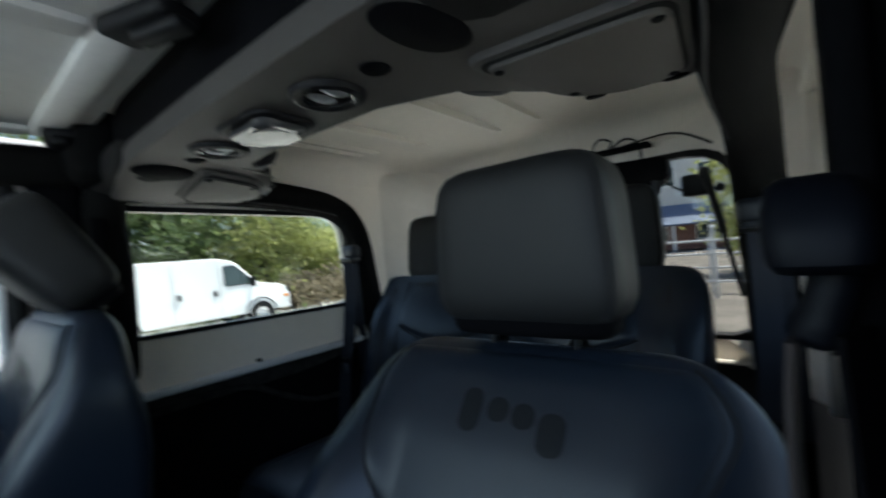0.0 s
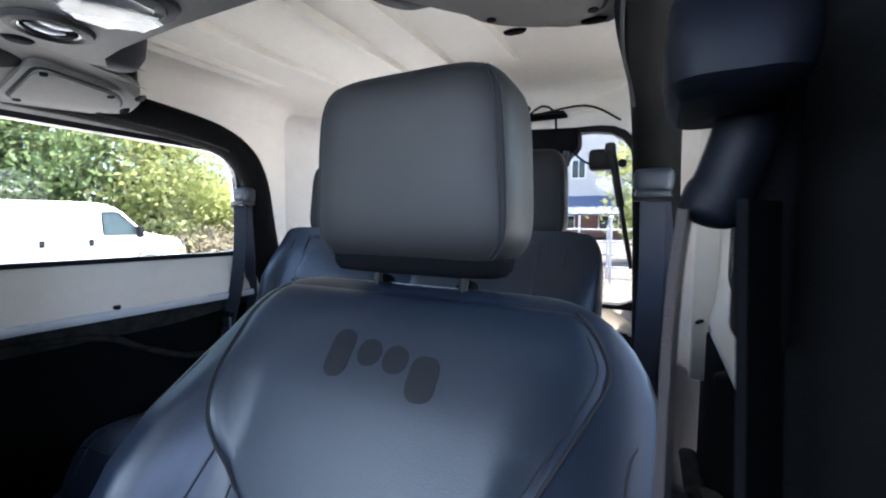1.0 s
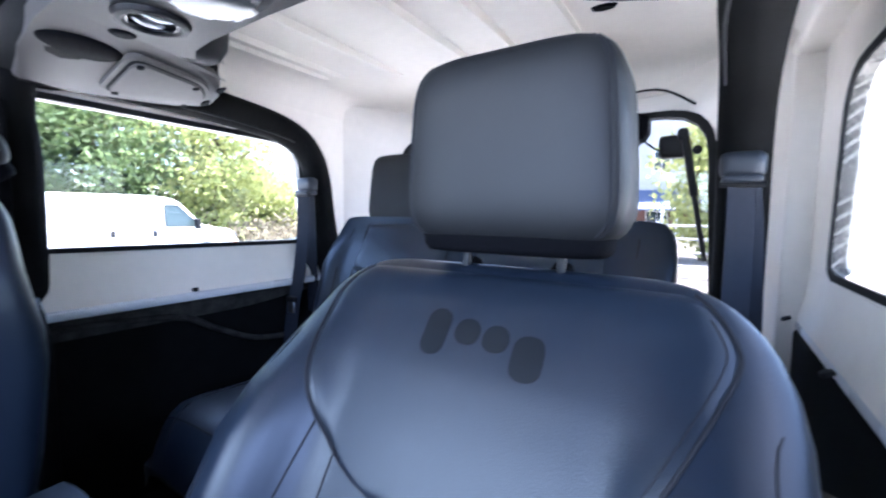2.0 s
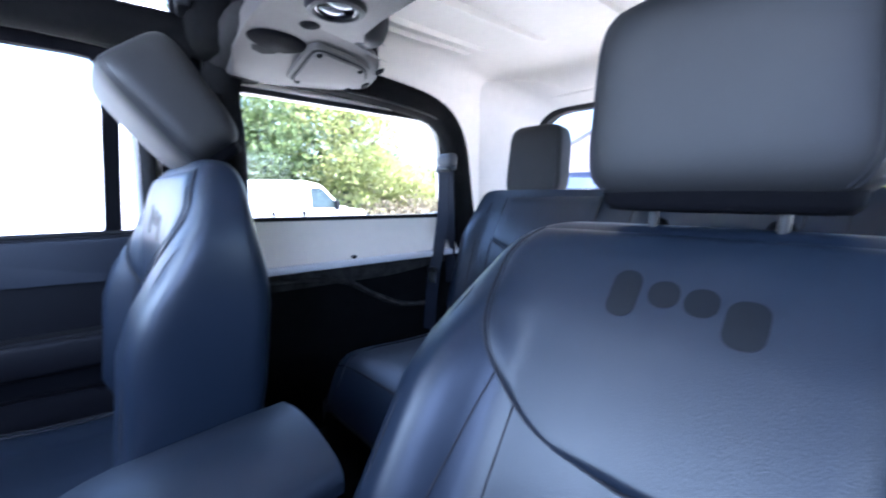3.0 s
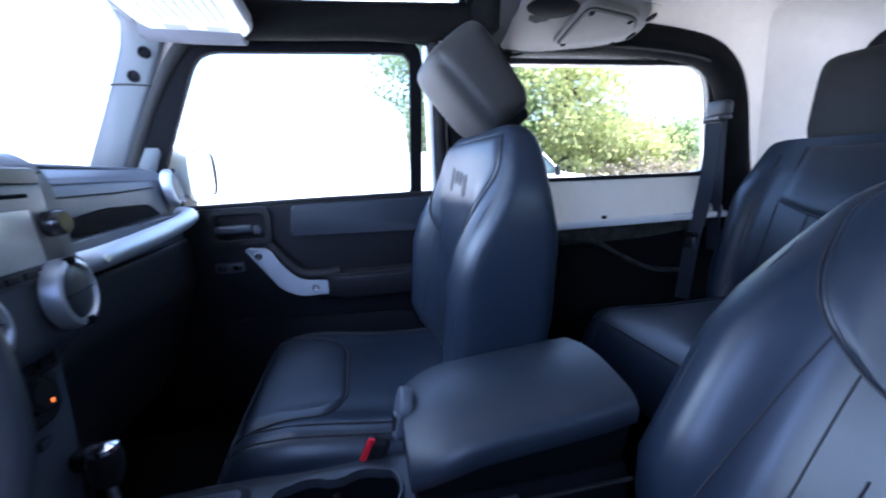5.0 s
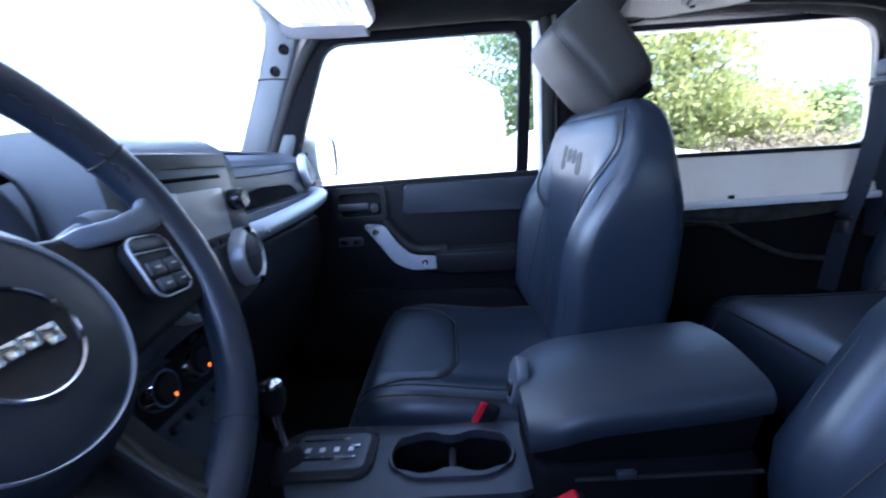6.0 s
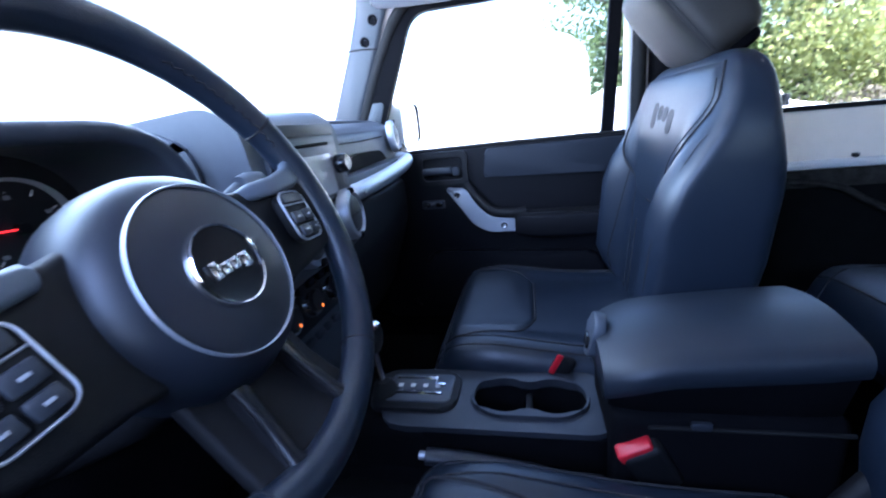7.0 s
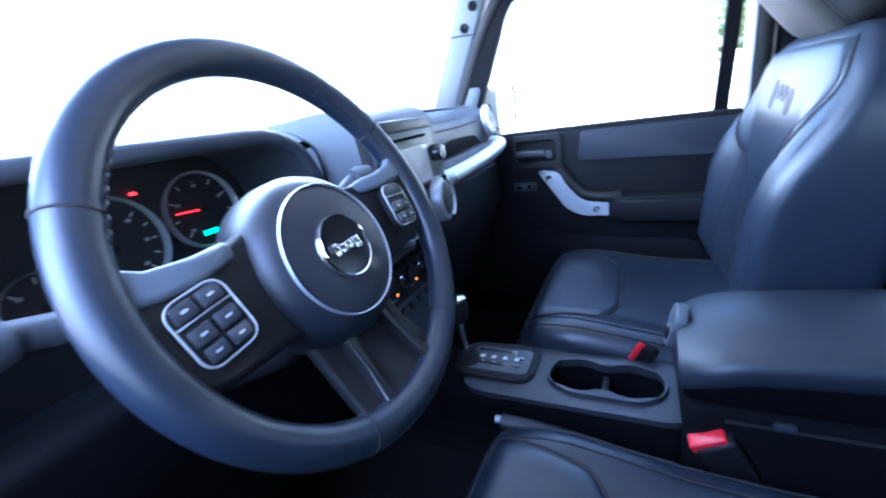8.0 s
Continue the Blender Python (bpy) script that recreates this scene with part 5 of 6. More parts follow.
def vent(x, y, z, r, normal, lab):
    t = thing("round_vent", (x, y, z), lab, "air vent", "air vents")
    fm = facing((x, y, z), normal)
    g = lambda b: (b.transform(fm), b)[1]
    part("ring", g(lathe([(r * 0.76, -0.012), (r * 0.76, 0.004), (r * 0.82, 0.009), (r * 0.95, 0.007), (r, 0.001), (r, -0.012)], None, 36)), SILVER, t, "satin silver vent ring")
    core = part("core", g(lathe([(0, 0.0085), (r * 0.4, 0.008), (r * 0.68, 0.006), (r * 0.755, 0.003), (r * 0.755, -0.012), (0, -0.012)], None, 32)), PLASTIC_G, t)
    for k in (-1, 1):
        part("notch", g(box((0, k * r * 0.88, 0.0055), (r * 0.40, r * 0.22, 0.009), 0.002)), POSTBLACK, t)
    part("flap_gap", g(box((0, 0, 0.0065), (r * 1.40, 0.0016, 0.005), 0.0004, 1)), PLASTIC, core)


vent(-0.060, -0.092, 1.148, 0.045, (-0.10, 1, 0.10), "round dash vent with a silver ring beside the stack")
vent(0.090, -0.092, 1.148, 0.045, (0.0, 1, 0.10), "round dash vent with a silver ring beside the stack")
vent(-0.632, -0.178, 1.262, 0.047, (-0.08, 1, 0.12), "round dash vent with a silver ring by the door")
vent(0.632, -0.178, 1.262, 0.047, (-0.25, 1, 0.12), "round dash vent with a silver ring by the door")

t = thing("switch_panel", (0.02, -0.130, 1.06), "black switch panel with a rocker below the vents", "switch panel")
part("plate", prism(rrect(0.015, 1.075, 0.16, 0.040, 0.008), "y", -0.145, -0.126, 0.003), PLASTIC, t)
for k in range(4):
    part("rocker", box((-0.036 + 0.034 * k, -0.124, 1.075), (0.026, 0.010, 0.022), 0.004), GLOSS, t)
t = thing("climate_panel", (0.02, -0.160, 0.97), "climate control panel with three chrome rimmed dials", "climate control")
part("plate", prism(rrect(0.020, 1.010, 0.225, 0.072, 0.014), "y", -0.170, -0.156, 0.004), PLASTIC, t)
for k in range(3):
    c = (-0.042 + 0.073 * k, -0.156, 1.022)
    d_ = part("dial", lathe([(0, 0.020), (0.017, 0.020), (0.021, 0.014), (0.021, 0.0), (0, 0.0)], facing(c, (0, 1, 0.15)), 28), PLASTIC, t)
    part("dial_rim", lathe([(0.0205, 0.0), (0.0285, 0.0), (0.0285, 0.006), (0.0235, 0.016), (0.0205, 0.016)], facing(c, (0, 1, 0.15)), 28), CHROME, d_)
    part("pointer", box((c[0] - 0.006, c[1] + 0.0205, c[2] - 0.010), (0.004, 0.004, 0.006), 0.001, 1), ORANGELIT, d_, "small orange lit pointer")
for k in range(5):
    part("button", box((-0.045 + 0.032 * k, -0.154, 0.955), (0.024, 0.012, 0.014), 0.004), PLASTIC_G, t)

# ---- instrument cluster ----
t = thing("instrument_cluster", (0.39, -0.30, 1.15), "instrument cluster with silver ringed dials under a hood", "instrument cluster")
outer = rpoly([(0.150, 1.05), (0.665, 1.05), (0.640, 1.316), (0.185, 1.316)], [0.02, 0.02, 0.10, 0.10], 8)
inner = rpoly([(0.168, 1.062), (0.647, 1.062), (0.623, 1.301), (0.202, 1.301)], [0.02, 0.02, 0.092, 0.092], 8)
bm = framed(outer, inner, "y", -0.36, -0.175, 96)
# hood and lip darker than the lit dash, that shade being in their colour
part("hood", bm, DASH_D, t)
lip = [((x + x2) / 2, -0.176, (z + z2) / 2) for (x, z), (x2, z2) in zip(outer, inner)]
lip = [p for p in lip if p[2] > 1.12]
part("hood_lip", tube(lip, 0.0105, 10, flat=0.9), DASH_D, t)
part("face", prism(inner, "y", -0.345, -0.325), DIALFACE, t)
for gx, gz, r, marks in ((0.272, 1.220, 0.056, 9), (0.397, 1.203, 0.065, 13), (0.474, 1.165, 0.042, 7)):
    fm = facing((gx, -0.322, gz), (0, 1, 0.12))
    g = lambda b: (b.transform(fm), b)[1]
    dial = part("dial", g(lathe([(0, 0.0), (r * 0.9, 0.0), (r * 0.9, -0.006), (0, -0.006)], None, 40)), DIALFACE, t)
    part("ring", g(lathe([(r * 0.90, -0.004), (r * 0.93, 0.007), (r * 0.965, 0.010), (r * 0.985, 0.006), (r * 0.985, -0.004)], None, 48)), SILVER, dial, "satin silver dial ring")
    for k in range(marks):
        a = radians(225 - 270 * k / (marks - 1))
        part("mark", (lambda b: (b.transform(fm @ Matrix.Translation((r * 0.76 * math.cos(a), r * 0.76 * math.sin(a), 0.0012)) @ Matrix.Rotation(a - math.pi / 2, 4, 'Z')), b)[1])(box((0, 0, 0), (0.0016, 0.0070, 0.0014), 0.0004, 1)), WHITEMARK, dial)
        if k % 2 == 0:
            part("number_bar", (lambda b: (b.transform(fm @ Matrix.Translation((r * 0.62 * math.cos(a), r * 0.62 * math.sin(a), 0.0012))), b)[1])(box((0, 0, 0), (0.0062, 0.0045, 0.0012), 0.0004, 1)), GREYMARK, dial, "printed bar")
    na = radians(176 if r > 0.05 and r < 0.06 else 226 if r > 0.06 else 205)
    part("needle", (lambda b: (b.transform(fm @ Matrix.Translation((r * 0.36 * math.cos(na), r * 0.36 * math.sin(na), 0.004)) @ Matrix.Rotation(na, 4, 'Z')), b)[1])(box((0, 0, 0), (r * (0.30 if r < 0.05 else 0.74), 0.0016, 0.002), 0.0006, 1)), (GREYMARK if r > 0.06 else REDLIT if r > 0.05 else ORANGELIT), dial)
    part("needle_hub", g(lathe([(0, 0.007), (0.006, 0.007), (0.007, 0.0), (0, 0.0)], None, 16)), PLASTIC, dial)
    if r > 0.05:
        for q in range(4):
            part("display_bar", g(box(((-0.012 + 0.008 * q) * r * 13, -r * 0.60, 0.0015), (0.078 * r, 0.115 * r, 0.0012), 0.0003, 1)), GREENLCD, dial, "green lit display bar")
part("warning_light", box((0.355, -0.320, 1.262), (0.008, 0.003, 0.004), 0.001, 1), REDLIT, t, "red warning light")

# ---- steering wheel ----
HUB = Vector((0.369, 0.003, 1.203))
N = Vector((0, math.cos(radians(23.2)), math.sin(radians(23.2))))
WM = facing(HUB, N) @ Matrix.Rotation(radians(3.4), 4, 'Z')
t = thing("steering_wheel", m=WM, label="black leather steering wheel with chrome ring and button pads", category="steering wheel")
RZ, RU, RR, RT = -0.0165, 0.018, 0.180, 0.0165
part("rim", tube([(RR * math.cos(a), RU + RR * math.sin(a), RZ) for a in (2 * math.pi * k / 96 for k in range(96))], RT, 20, closed=True, flat=0.95), LEATHER, t, local=True)
for deg in (27, 153, -57, -117):
    a = radians(deg)
    c = Vector((RR * math.cos(a), RU + RR * math.sin(a), RZ))
    e1, e2 = Vector((math.cos(a), math.sin(a), 0)), Vector((0, 0, 1))
    part("rim_seam", tube([c + e1 * (RT + 0.0002) * math.cos(b) + e2 * RT * 0.955 * math.sin(b) for b in (2 * math.pi * k / 20 for k in range(20))], 0.0012, 5, closed=True), THREAD, t, local=True)
for a0, a1 in ((20, 60), (120, 160)):
    pts = [(0.1655 * math.cos(radians(a0 + (a1 - a0) * k / 24)), RU + 0.1655 * math.sin(radians(a0 + (a1 - a0) * k / 24)), RZ + 0.010 + (0.0016 if k % 2 else -0.0016)) for k in range(25)]
    part("stitching", tube(pts, 0.0011, 5), THREAD, t, local=True)
hub = part("airbag_cover", lathe([(0, 0.001), (0.030, 0.0), (0.058, -0.002), (0.066, -0.005), (0.0765, -0.014), (0.0835, -0.028), (0.0865, -0.046), (0.086, -0.062), (0.078, -0.078), (0, -0.080)], None, 56), HUBBLACK, t, local=True)
part("chrome_ring", lathe([(0.0629, -0.008), (0.0632, -0.0017), (0.0638, -0.0011), (0.0644, -0.0022), (0.0647, -0.010)], None, 96), SILVER, hub, "thin satin silver ring", local=True)
bd = part("badge", lathe([(0, 0.003), (0.0285, 0.003), (0.0295, 0.001), (0, -0.002)], None, 40), GLOSS, hub, "glossy dark round badge", local=True)
part("badge_ring", lathe([(0.0285, 0.0), (0.0288, 0.0048), (0.0298, 0.0056), (0.0314, 0.003), (0.0318, -0.003)], None, 48), CHROME, bd, local=True)
for i, (x, y, w, h) in enumerate(((-0.0155, 0.0, 0.007, 0.013), (-0.0065, -0.0015, 0.008, 0.009), (0.003, -0.0015, 0.008, 0.009), (0.0135, -0.003, 0.009, 0.012))):
    part("badge_mark", (lambda b: (b.transform(Matrix.Translation((x, y, 0.0048))), b)[1])(box((0, 0, 0), (w, h, 0.0022), 0.001, 2)), CHROME, bd, local=True)
for s in (-1, 1):
    spoke = loft([[(s * x, yc + y, z + zz) for y, zz in rrect(0, 0, h, th, 0.008, 3)] for x, yc, h, th, z in ((0.06, 0.002, 0.105, 0.030, -0.040), (0.09, 0.003, 0.092, 0.024, -0.030), (0.135, 0.004, 0.088, 0.020, -0.024), (0.160, 0.008, 0.085, 0.018, -0.022), (0.176, 0.014, 0.100, 0.020, RZ))])
    sp = part("side_spoke", spoke, PLASTIC, t, local=True)
    part("spoke_lip", loft([[(s * x, y + yy, z + zz) for yy, zz in rrect(0, 0, h, 0.012, 0.005, 4)] for x, y, z, h in ((0.080, 0.044, -0.030, 0.010), (0.092, 0.043, -0.017, 0.016), (0.120, 0.041, -0.013, 0.018), (0.150, 0.043, -0.013, 0.022), (0.166, 0.050, -0.016, 0.030))]), LIPGREY, sp, local=True)
    wide = 0.90 if s < 0 else 1.14
    pm = Matrix.Translation((s * (0.133 if s < 0 else 0.1275), 0.0045, -0.0135)) @ Matrix.Rotation(radians(s * 10), 4, 'Y') @ Matrix.Rotation(radians(-s * 5), 4, 'Z') @ Matrix.Diagonal((wide, 0.86, 1, 1))
    f = lambda b: (b.transform(pm), b)[1]
    pad_ = part("button_pad", f(prism(rrect(0, 0, 0.046, 0.058, 0.011, 5), "z", -0.004, 0.005, 0.002)), PLASTIC, sp, local=True)
    part("pad_frame", f(tube([(x, y, 0.005) for x, y in rrect(0, 0, 0.047, 0.059, 0.012, 5)], 0.0012, 8, closed=True)), SILVER, pad_, local=True)
    part("pad_bar", f(box((0, 0.010 if s < 0 else 0.014, 0.0055), (0.044, 0.002, 0.003), 0.0008, 1)), SILVER, pad_, local=True)
    if s > 0:
        part("blank_key", f(box((0, 0.0215, 0.0055), (0.040, 0.011, 0.004), 0.002)), PLASTIC_G, pad_, local=True)
    for bx, by, bw, bh in ((-0.0105, 0.0195, 0.018, 0.014), (0.0105, 0.0195, 0.018, 0.014), (-0.0105, -0.002, 0.018, 0.014), (0.0105, -0.002, 0.018, 0.014), (-0.010, -0.0185, 0.017, 0.013), (0.010, -0.0185, 0.017, 0.013))[0 if s < 0 else 2:]:
        part("button", f(box((bx, by, 0.006), (bw, bh, 0.005), 0.002)), PLASTIC_G, pad_, local=True)
        part("button_mark", f(box((bx, by, 0.0088), (bw * 0.30, bh * 0.16, 0.0008), 0.0002, 1)), GREYMARK, pad_, "white printed bar", local=True)
    part("lower_arm", loft([[(s * (x0 + x), y + yy * 0.0, z + zz) for x, zz in rrect(0, 0, w, 0.020, 0.006, 3)] for x0, y, z, w in ((0.028, -0.066, -0.036, 0.016), (0.031, -0.105, -0.030, 0.013), (0.036, -0.135, -0.024, 0.014), (0.040, -0.155, RZ, 0.022)) for yy in (0,)]), GLOSS, t, "glossy black lower spoke arm", local=True)
part("lower_spoke", loft([[(x, y, z + zz) for x, zz in rrect(0, 0, w, 0.014, 0.005, 3)] for y, z, w in ((-0.062, -0.048, 0.120), (-0.100, -0.042, 0.122), (-0.128, -0.034, 0.128), (-0.150, -0.024, 0.134))]), PLASTIC, t, local=True)

t = thing("steering_column", (0.37, -0.2, 1.05), "black steering column shroud with stalks", "steering column")
cm = WM
f = lambda b: (b.transform(cm), b)[1]
part("shroud", f(loft([[(x, y - 0.012, z) for x, y in rrect(0, 0, w, h, 0.03, 4)] for z, w, h in ((-0.075, 0.11, 0.12), (-0.11, 0.125, 0.135), (-0.20, 0.13, 0.14), (-0.34, 0.13, 0.13))])), PLASTIC, t)
for s, l in ((-1, 0.20), (1, 0.175)):
    st = part("stalk", f(tube(smooth_path([(s * 0.05, 0.012, -0.105), (s * 0.10, 0.030, -0.100), (s * l * 0.85, 0.052, -0.090), (s * l, 0.060, -0.085)], 5), 0.011, 10, flat=0.75)), DASH, t)
    part("stalk_end", f(lathe([(0, 0), (0.0155, 0), (0.017, 0.014), (0.013, 0.032), (0, 0.035)], Matrix.Translation((s * l, 0.060, -0.085)) @ Matrix.Rotation(radians(s * 80), 4, 'Y'), 18)), DASH, st)
part("key_barrel", f(lathe([(0, 0.0), (0.018, 0.0), (0.018, -0.03), (0, -0.03)], Matrix.Translation((0.075, -0.045, -0.10)) @ Matrix.Rotation(radians(70), 4, 'Y'), 20)), CHROME, t)

KEYX, KEYY = 0.284, -0.078
t = thing("key_bunch", (KEYX, KEYY, 0.90), "bunch of keys with a yellow tag hanging from the ignition", "keys")
part("cord", tube(smooth_path([(0.291, -0.073, 1.122), (0.288, -0.075, 1.06), (KEYX, KEYY, 0.995)], 4), 0.0022, 6), RUBBER, t)
part("key_ring", tube([(KEYX + 0.013 * math.cos(2 * math.pi * k / 20), KEYY, 0.982 + 0.013 * math.sin(2 * math.pi * k / 20)) for k in range(20)], 0.0013, 6, closed=True), STEEL, t)
part("tag", prism(rrect(KEYX - 0.010, 0.944, 0.018, 0.052, 0.006, 4), "y", KEYY - 0.004, KEYY + 0.001, 0.001), TAGYELLOW, t, "yellow plastic key tag")
for dx, lean in ((0.006, 5), (0.018, 14)):
    km = Matrix.Translation((KEYX + dx, KEYY + 0.004, 0.975)) @ Matrix.Rotation(radians(lean), 4, 'Y')
    part("key", (lambda b: (b.transform(km), b)[1])(join(prism(rrect(0, -0.012, 0.020, 0.022, 0.009, 5), "y", -0.001, 0.001), prism([(-0.004, -0.022), (0.004, -0.022), (0.004, -0.040), (0.0025, -0.043), (0.004, -0.046), (0.0022, -0.050), (0.0, -0.054), (-0.004, -0.050)], "y", -0.0009, 0.0009))), STEEL, t, "steel key")

# ---- passenger door ----
t = thing("passenger_door", (-0.72, 0.1, 0.62), "closed black trimmed passenger door with a silver pull handle", "car door")
part("outer_skin", box((-0.775, 0.11, 0.90), (0.03, 0.80, 0.58), 0.01), BODYWHITE, t)
prof = rpoly([(-0.30, 0.63), (0.50, 0.63), (0.50, 1.204), (-0.155, 1.198), (-0.30, 1.17)], [0.03, 0.03, 0.02, 0.03, 0.03])
part("panel", prism(prof, "x", -0.765, -0.695, 0.012, 3), DOORBLACK, t, angle=20)
up = rpoly([(0.075, 1.110), (0.495, 1.100), (0.495, 1.198), (0.085, 1.196)], 0.012)
part("upper_pad", prism(up, "x", -0.70, -0.684, 0.007, 3), DOORPAD, t, angle=20)
part("armrest", loft([[(-0.70 + x, y, zc + z) for x, z in rrect(0.012, 0, w, h, 0.012, 3)] for y, zc, w, h in ((0.105, 0.975, 0.03, 0.06), (0.14, 0.965, 0.060, 0.070), (0.22, 0.955, 0.085, 0.075), (0.36, 0.955, 0.090, 0.075), (0.48, 0.955, 0.085, 0.070))]), DOORBLACK, t)
part("armrest_top", prism(rpoly([(0.155, 0.988), (0.49, 0.990), (0.49, 0.998), (0.16, 0.998)], 0.003), "x", -0.695, -0.650, 0.003), PLASTIC, t)
part("lower_pocket", prism(rpoly([(-0.20, 0.68), (0.45, 0.68), (0.42, 0.86), (-0.12, 0.88)], 0.04), "x", -0.70, -0.672, 0.012, 3), DOORBLACK, t, angle=20)
hp = rpoly([(-0.043, 1.087), (0.022, 1.081), (0.047, 1.034), (0.092, 0.988), (0.168, 0.981), (0.199, 0.941), (0.090, 0.941), (0.040, 0.966)], [0.006, 0.010, 0.02, 0.022, 0.008, 0.004, 0.022, 0.022], 6)
h = part("pull_handle", prism(hp, "x", -0.682, -0.654, 0.011, 5), SILVER, t, "satin silver pull handle", angle=16)
for y, z in ((-0.008, 1.066), (0.132, 0.962)):
    part("screw", lathe([(0, 0.001), (0.005, 0.001), (0.006, 0.003), (0.0095, 0.0025), (0.0105, -0.001), (0.0105, -0.004), (0, -0.004)], facing((-0.6545, y, z), (1, 0, 0)), 18), CHROME, h)
part("handle_grip", tube(smooth_path([(-0.674, 0.018, 1.096), (-0.670, 0.056, 1.046), (-0.666, 0.100, 1.005), (-0.664, 0.160, 0.998), (-0.668, 0.20, 1.000)], 5), 0.016, 12), PLASTIC, t)
rel = part("release_bezel", framed(rrect(-0.052, 1.148, 0.158, 0.102, 0.02), rrect(-0.052, 1.146, 0.130, 0.072, 0.014), "x", -0.700, -0.680), PLASTIC, t)
part("release_cup", prism(rrect(-0.058, 1.143, 0.132, 0.070, 0.014), "x", -0.6975, -0.693), GLOSS, rel)
part("release_lever", box((-0.683, -0.070, 1.140), (0.014, 0.095, 0.022), 0.006, 3), PLASTIC_G, rel)
part("lock_knob", lathe([(0, 0.008), (0.012, 0.007), (0.014, 0), (0, 0)], facing((-0.690, -0.012, 1.135), (1, 0, 0)), 18), PLASTIC_G, rel)
sw = part("window_switch", prism(rrect(-0.095, 1.033, 0.075, 0.028, 0.006), "x", -0.698, -0.688, 0.003), PLASTIC_G, t)
for y in (-0.115, -0.075):
    part("rocker", box((-0.686, y, 1.033), (0.008, 0.022, 0.015), 0.003), GLOSS, sw)
hole = rpoly([(-0.272, 1.198), (0.427, 1.198), (0.449, 1.603), (-0.108, 1.603)], [0.01, 0.01, 0.035, 0.05])
outer = rpoly([(-0.372, 1.172), (0.458, 1.172), (0.484, 1.632), (-0.162, 1.632)], [0.01, 0.01, 0.045, 0.06])
part("window_frame", framed(outer, hole, "x", -0.742, -0.716), POSTBLACK, t)
part("sail_trim", prism([(-0.345, 1.20), (-0.285, 1.20), (-0.226, 1.352), (-0.232, 1.365), (-0.262, 1.365)], "x", -0.716, -0.712, 0.001), PILLAR, t, "grey corner trim at the window foot")
g_ = part("window_glass", prism(hole, "x", -0.728, -0.724), PANE, t, smooth=False)
g_.visible_shadow = False
part("sill_strip", tube([(-0.716, -0.19, 1.202), (-0.714, 0.15, 1.206), (-0.714, 0.49, 1.207)], 0.007, 8), RUBBER, t)
part("rear_edge", box((-0.735, 0.497, 1.30), (0.06, 0.012, 0.66), 0.004), BODYWHITE, t, "white painted door edge")

t = thing("door_mirror", (-0.90, -0.22, 1.15), "white outside mirror on the passenger door", "mirror")
MX, MZ = -0.928, 1.295
part("housing", loft([[(MX + x * k, -0.235 + dy, MZ + z * k) for x, z in rrect(0, 0, 0.266, 0.165, 0.045, 5)] for k, dy in ((0.80, -0.085), (0.96, -0.05), (1.0, 0.0), (0.99, 0.028))]), BODYWHITE, t)
part("bezel", framed([(MX + x, MZ + z) for x, z in rrect(0, 0, 0.261, 0.160, 0.045, 5)], [(MX + x, MZ + z) for x, z in rrect(0, 0, 0.240, 0.138, 0.038, 5)], "y", -0.21, -0.198), BODYWHITE, t)
# near-black ring draws the shadow gap along the edge of the glass
part("gap_seal", framed([(MX + x, MZ + z) for x, z in rrect(0, 0, 0.240, 0.138, 0.038, 5)], [(MX + x, MZ + z) for x, z in rrect(0, 0, 0.233, 0.131, 0.036, 5)], "y", -0.212, -0.2005), POSTBLACK, t, "dark ring painting the shadow gap round the mirror glass")
part("mirror_glass", prism([(MX + x, MZ + z) for x, z in rrect(0, 0, 0.233, 0.131, 0.036, 5)], "y", -0.209, -0.205), MIRRORMAT, t)
part("foot", box((-0.80, -0.235, 1.215), (0.13, 0.06, 0.045), 0.015, 3), PLASTIC, t)

# ---- sun visors ----
for s, label in ((-1, "grey sun visor folded up with a pale warning label"), (1, "grey sun visor folded up")):
    vm = Matrix.Translation((s * 0.435, -0.062, 1.652)) @ Matrix.Rotation(radians(-3), 4, 'X') @ Matrix.Rotation(radians(s * 4), 4, 'Y')
    t = thing("sun_visor", m=vm, label=label, category="sun visor", group="sun visors")
    part("panel", prism(rrect(0, 0, 0.50, 0.250, 0.10, 8), "z", -0.012, 0.012, 0.010, 3), VISORCLOTH, t, local=True)
    part("arm", tube([(s * 0.20, -0.115, 0), (s * 0.245, -0.125, 0.005), (s * 0.26, -0.135, 0.025)], 0.007, 8), PLASTIC, t, local=True)
    part("pivot", lathe([(0, -0.014), (0.014, -0.014), (0.018, 0.0), (0.018, 0.02), (0, 0.02)], Matrix.Translation((s * 0.245, -0.135, 0.0)), 18), PLASTIC_G, t, local=True)
    if s < 0:
        lb = part("warning_label", prism(rrect(0, 0.0, 0.485, 0.235, 0.095, 8), "z", -0.0145, -0.0118, 0.0006), LABELWHITE, t, "pale warning label", local=True)
        for k in range(9):
            w = (0.16, 0.19, 0.14, 0.18, 0.20, 0.12, 0.19, 0.17, 0.13)[k]
            part("print_bar", box((-0.08 + w / 2 * 0.4, -0.075 + 0.019 * k, -0.0148), (w, 0.006, 0.0008), 0.0002, 1), GREYMARK, lb, "printed bar", local=True)
        for k in (-1, 1):
            part("print_block", box((-0.185, 0.045 * k, -0.0148), (0.050, 0.050, 0.0008), 0.0002, 1), GREYMARK, lb, "printed block", local=True)

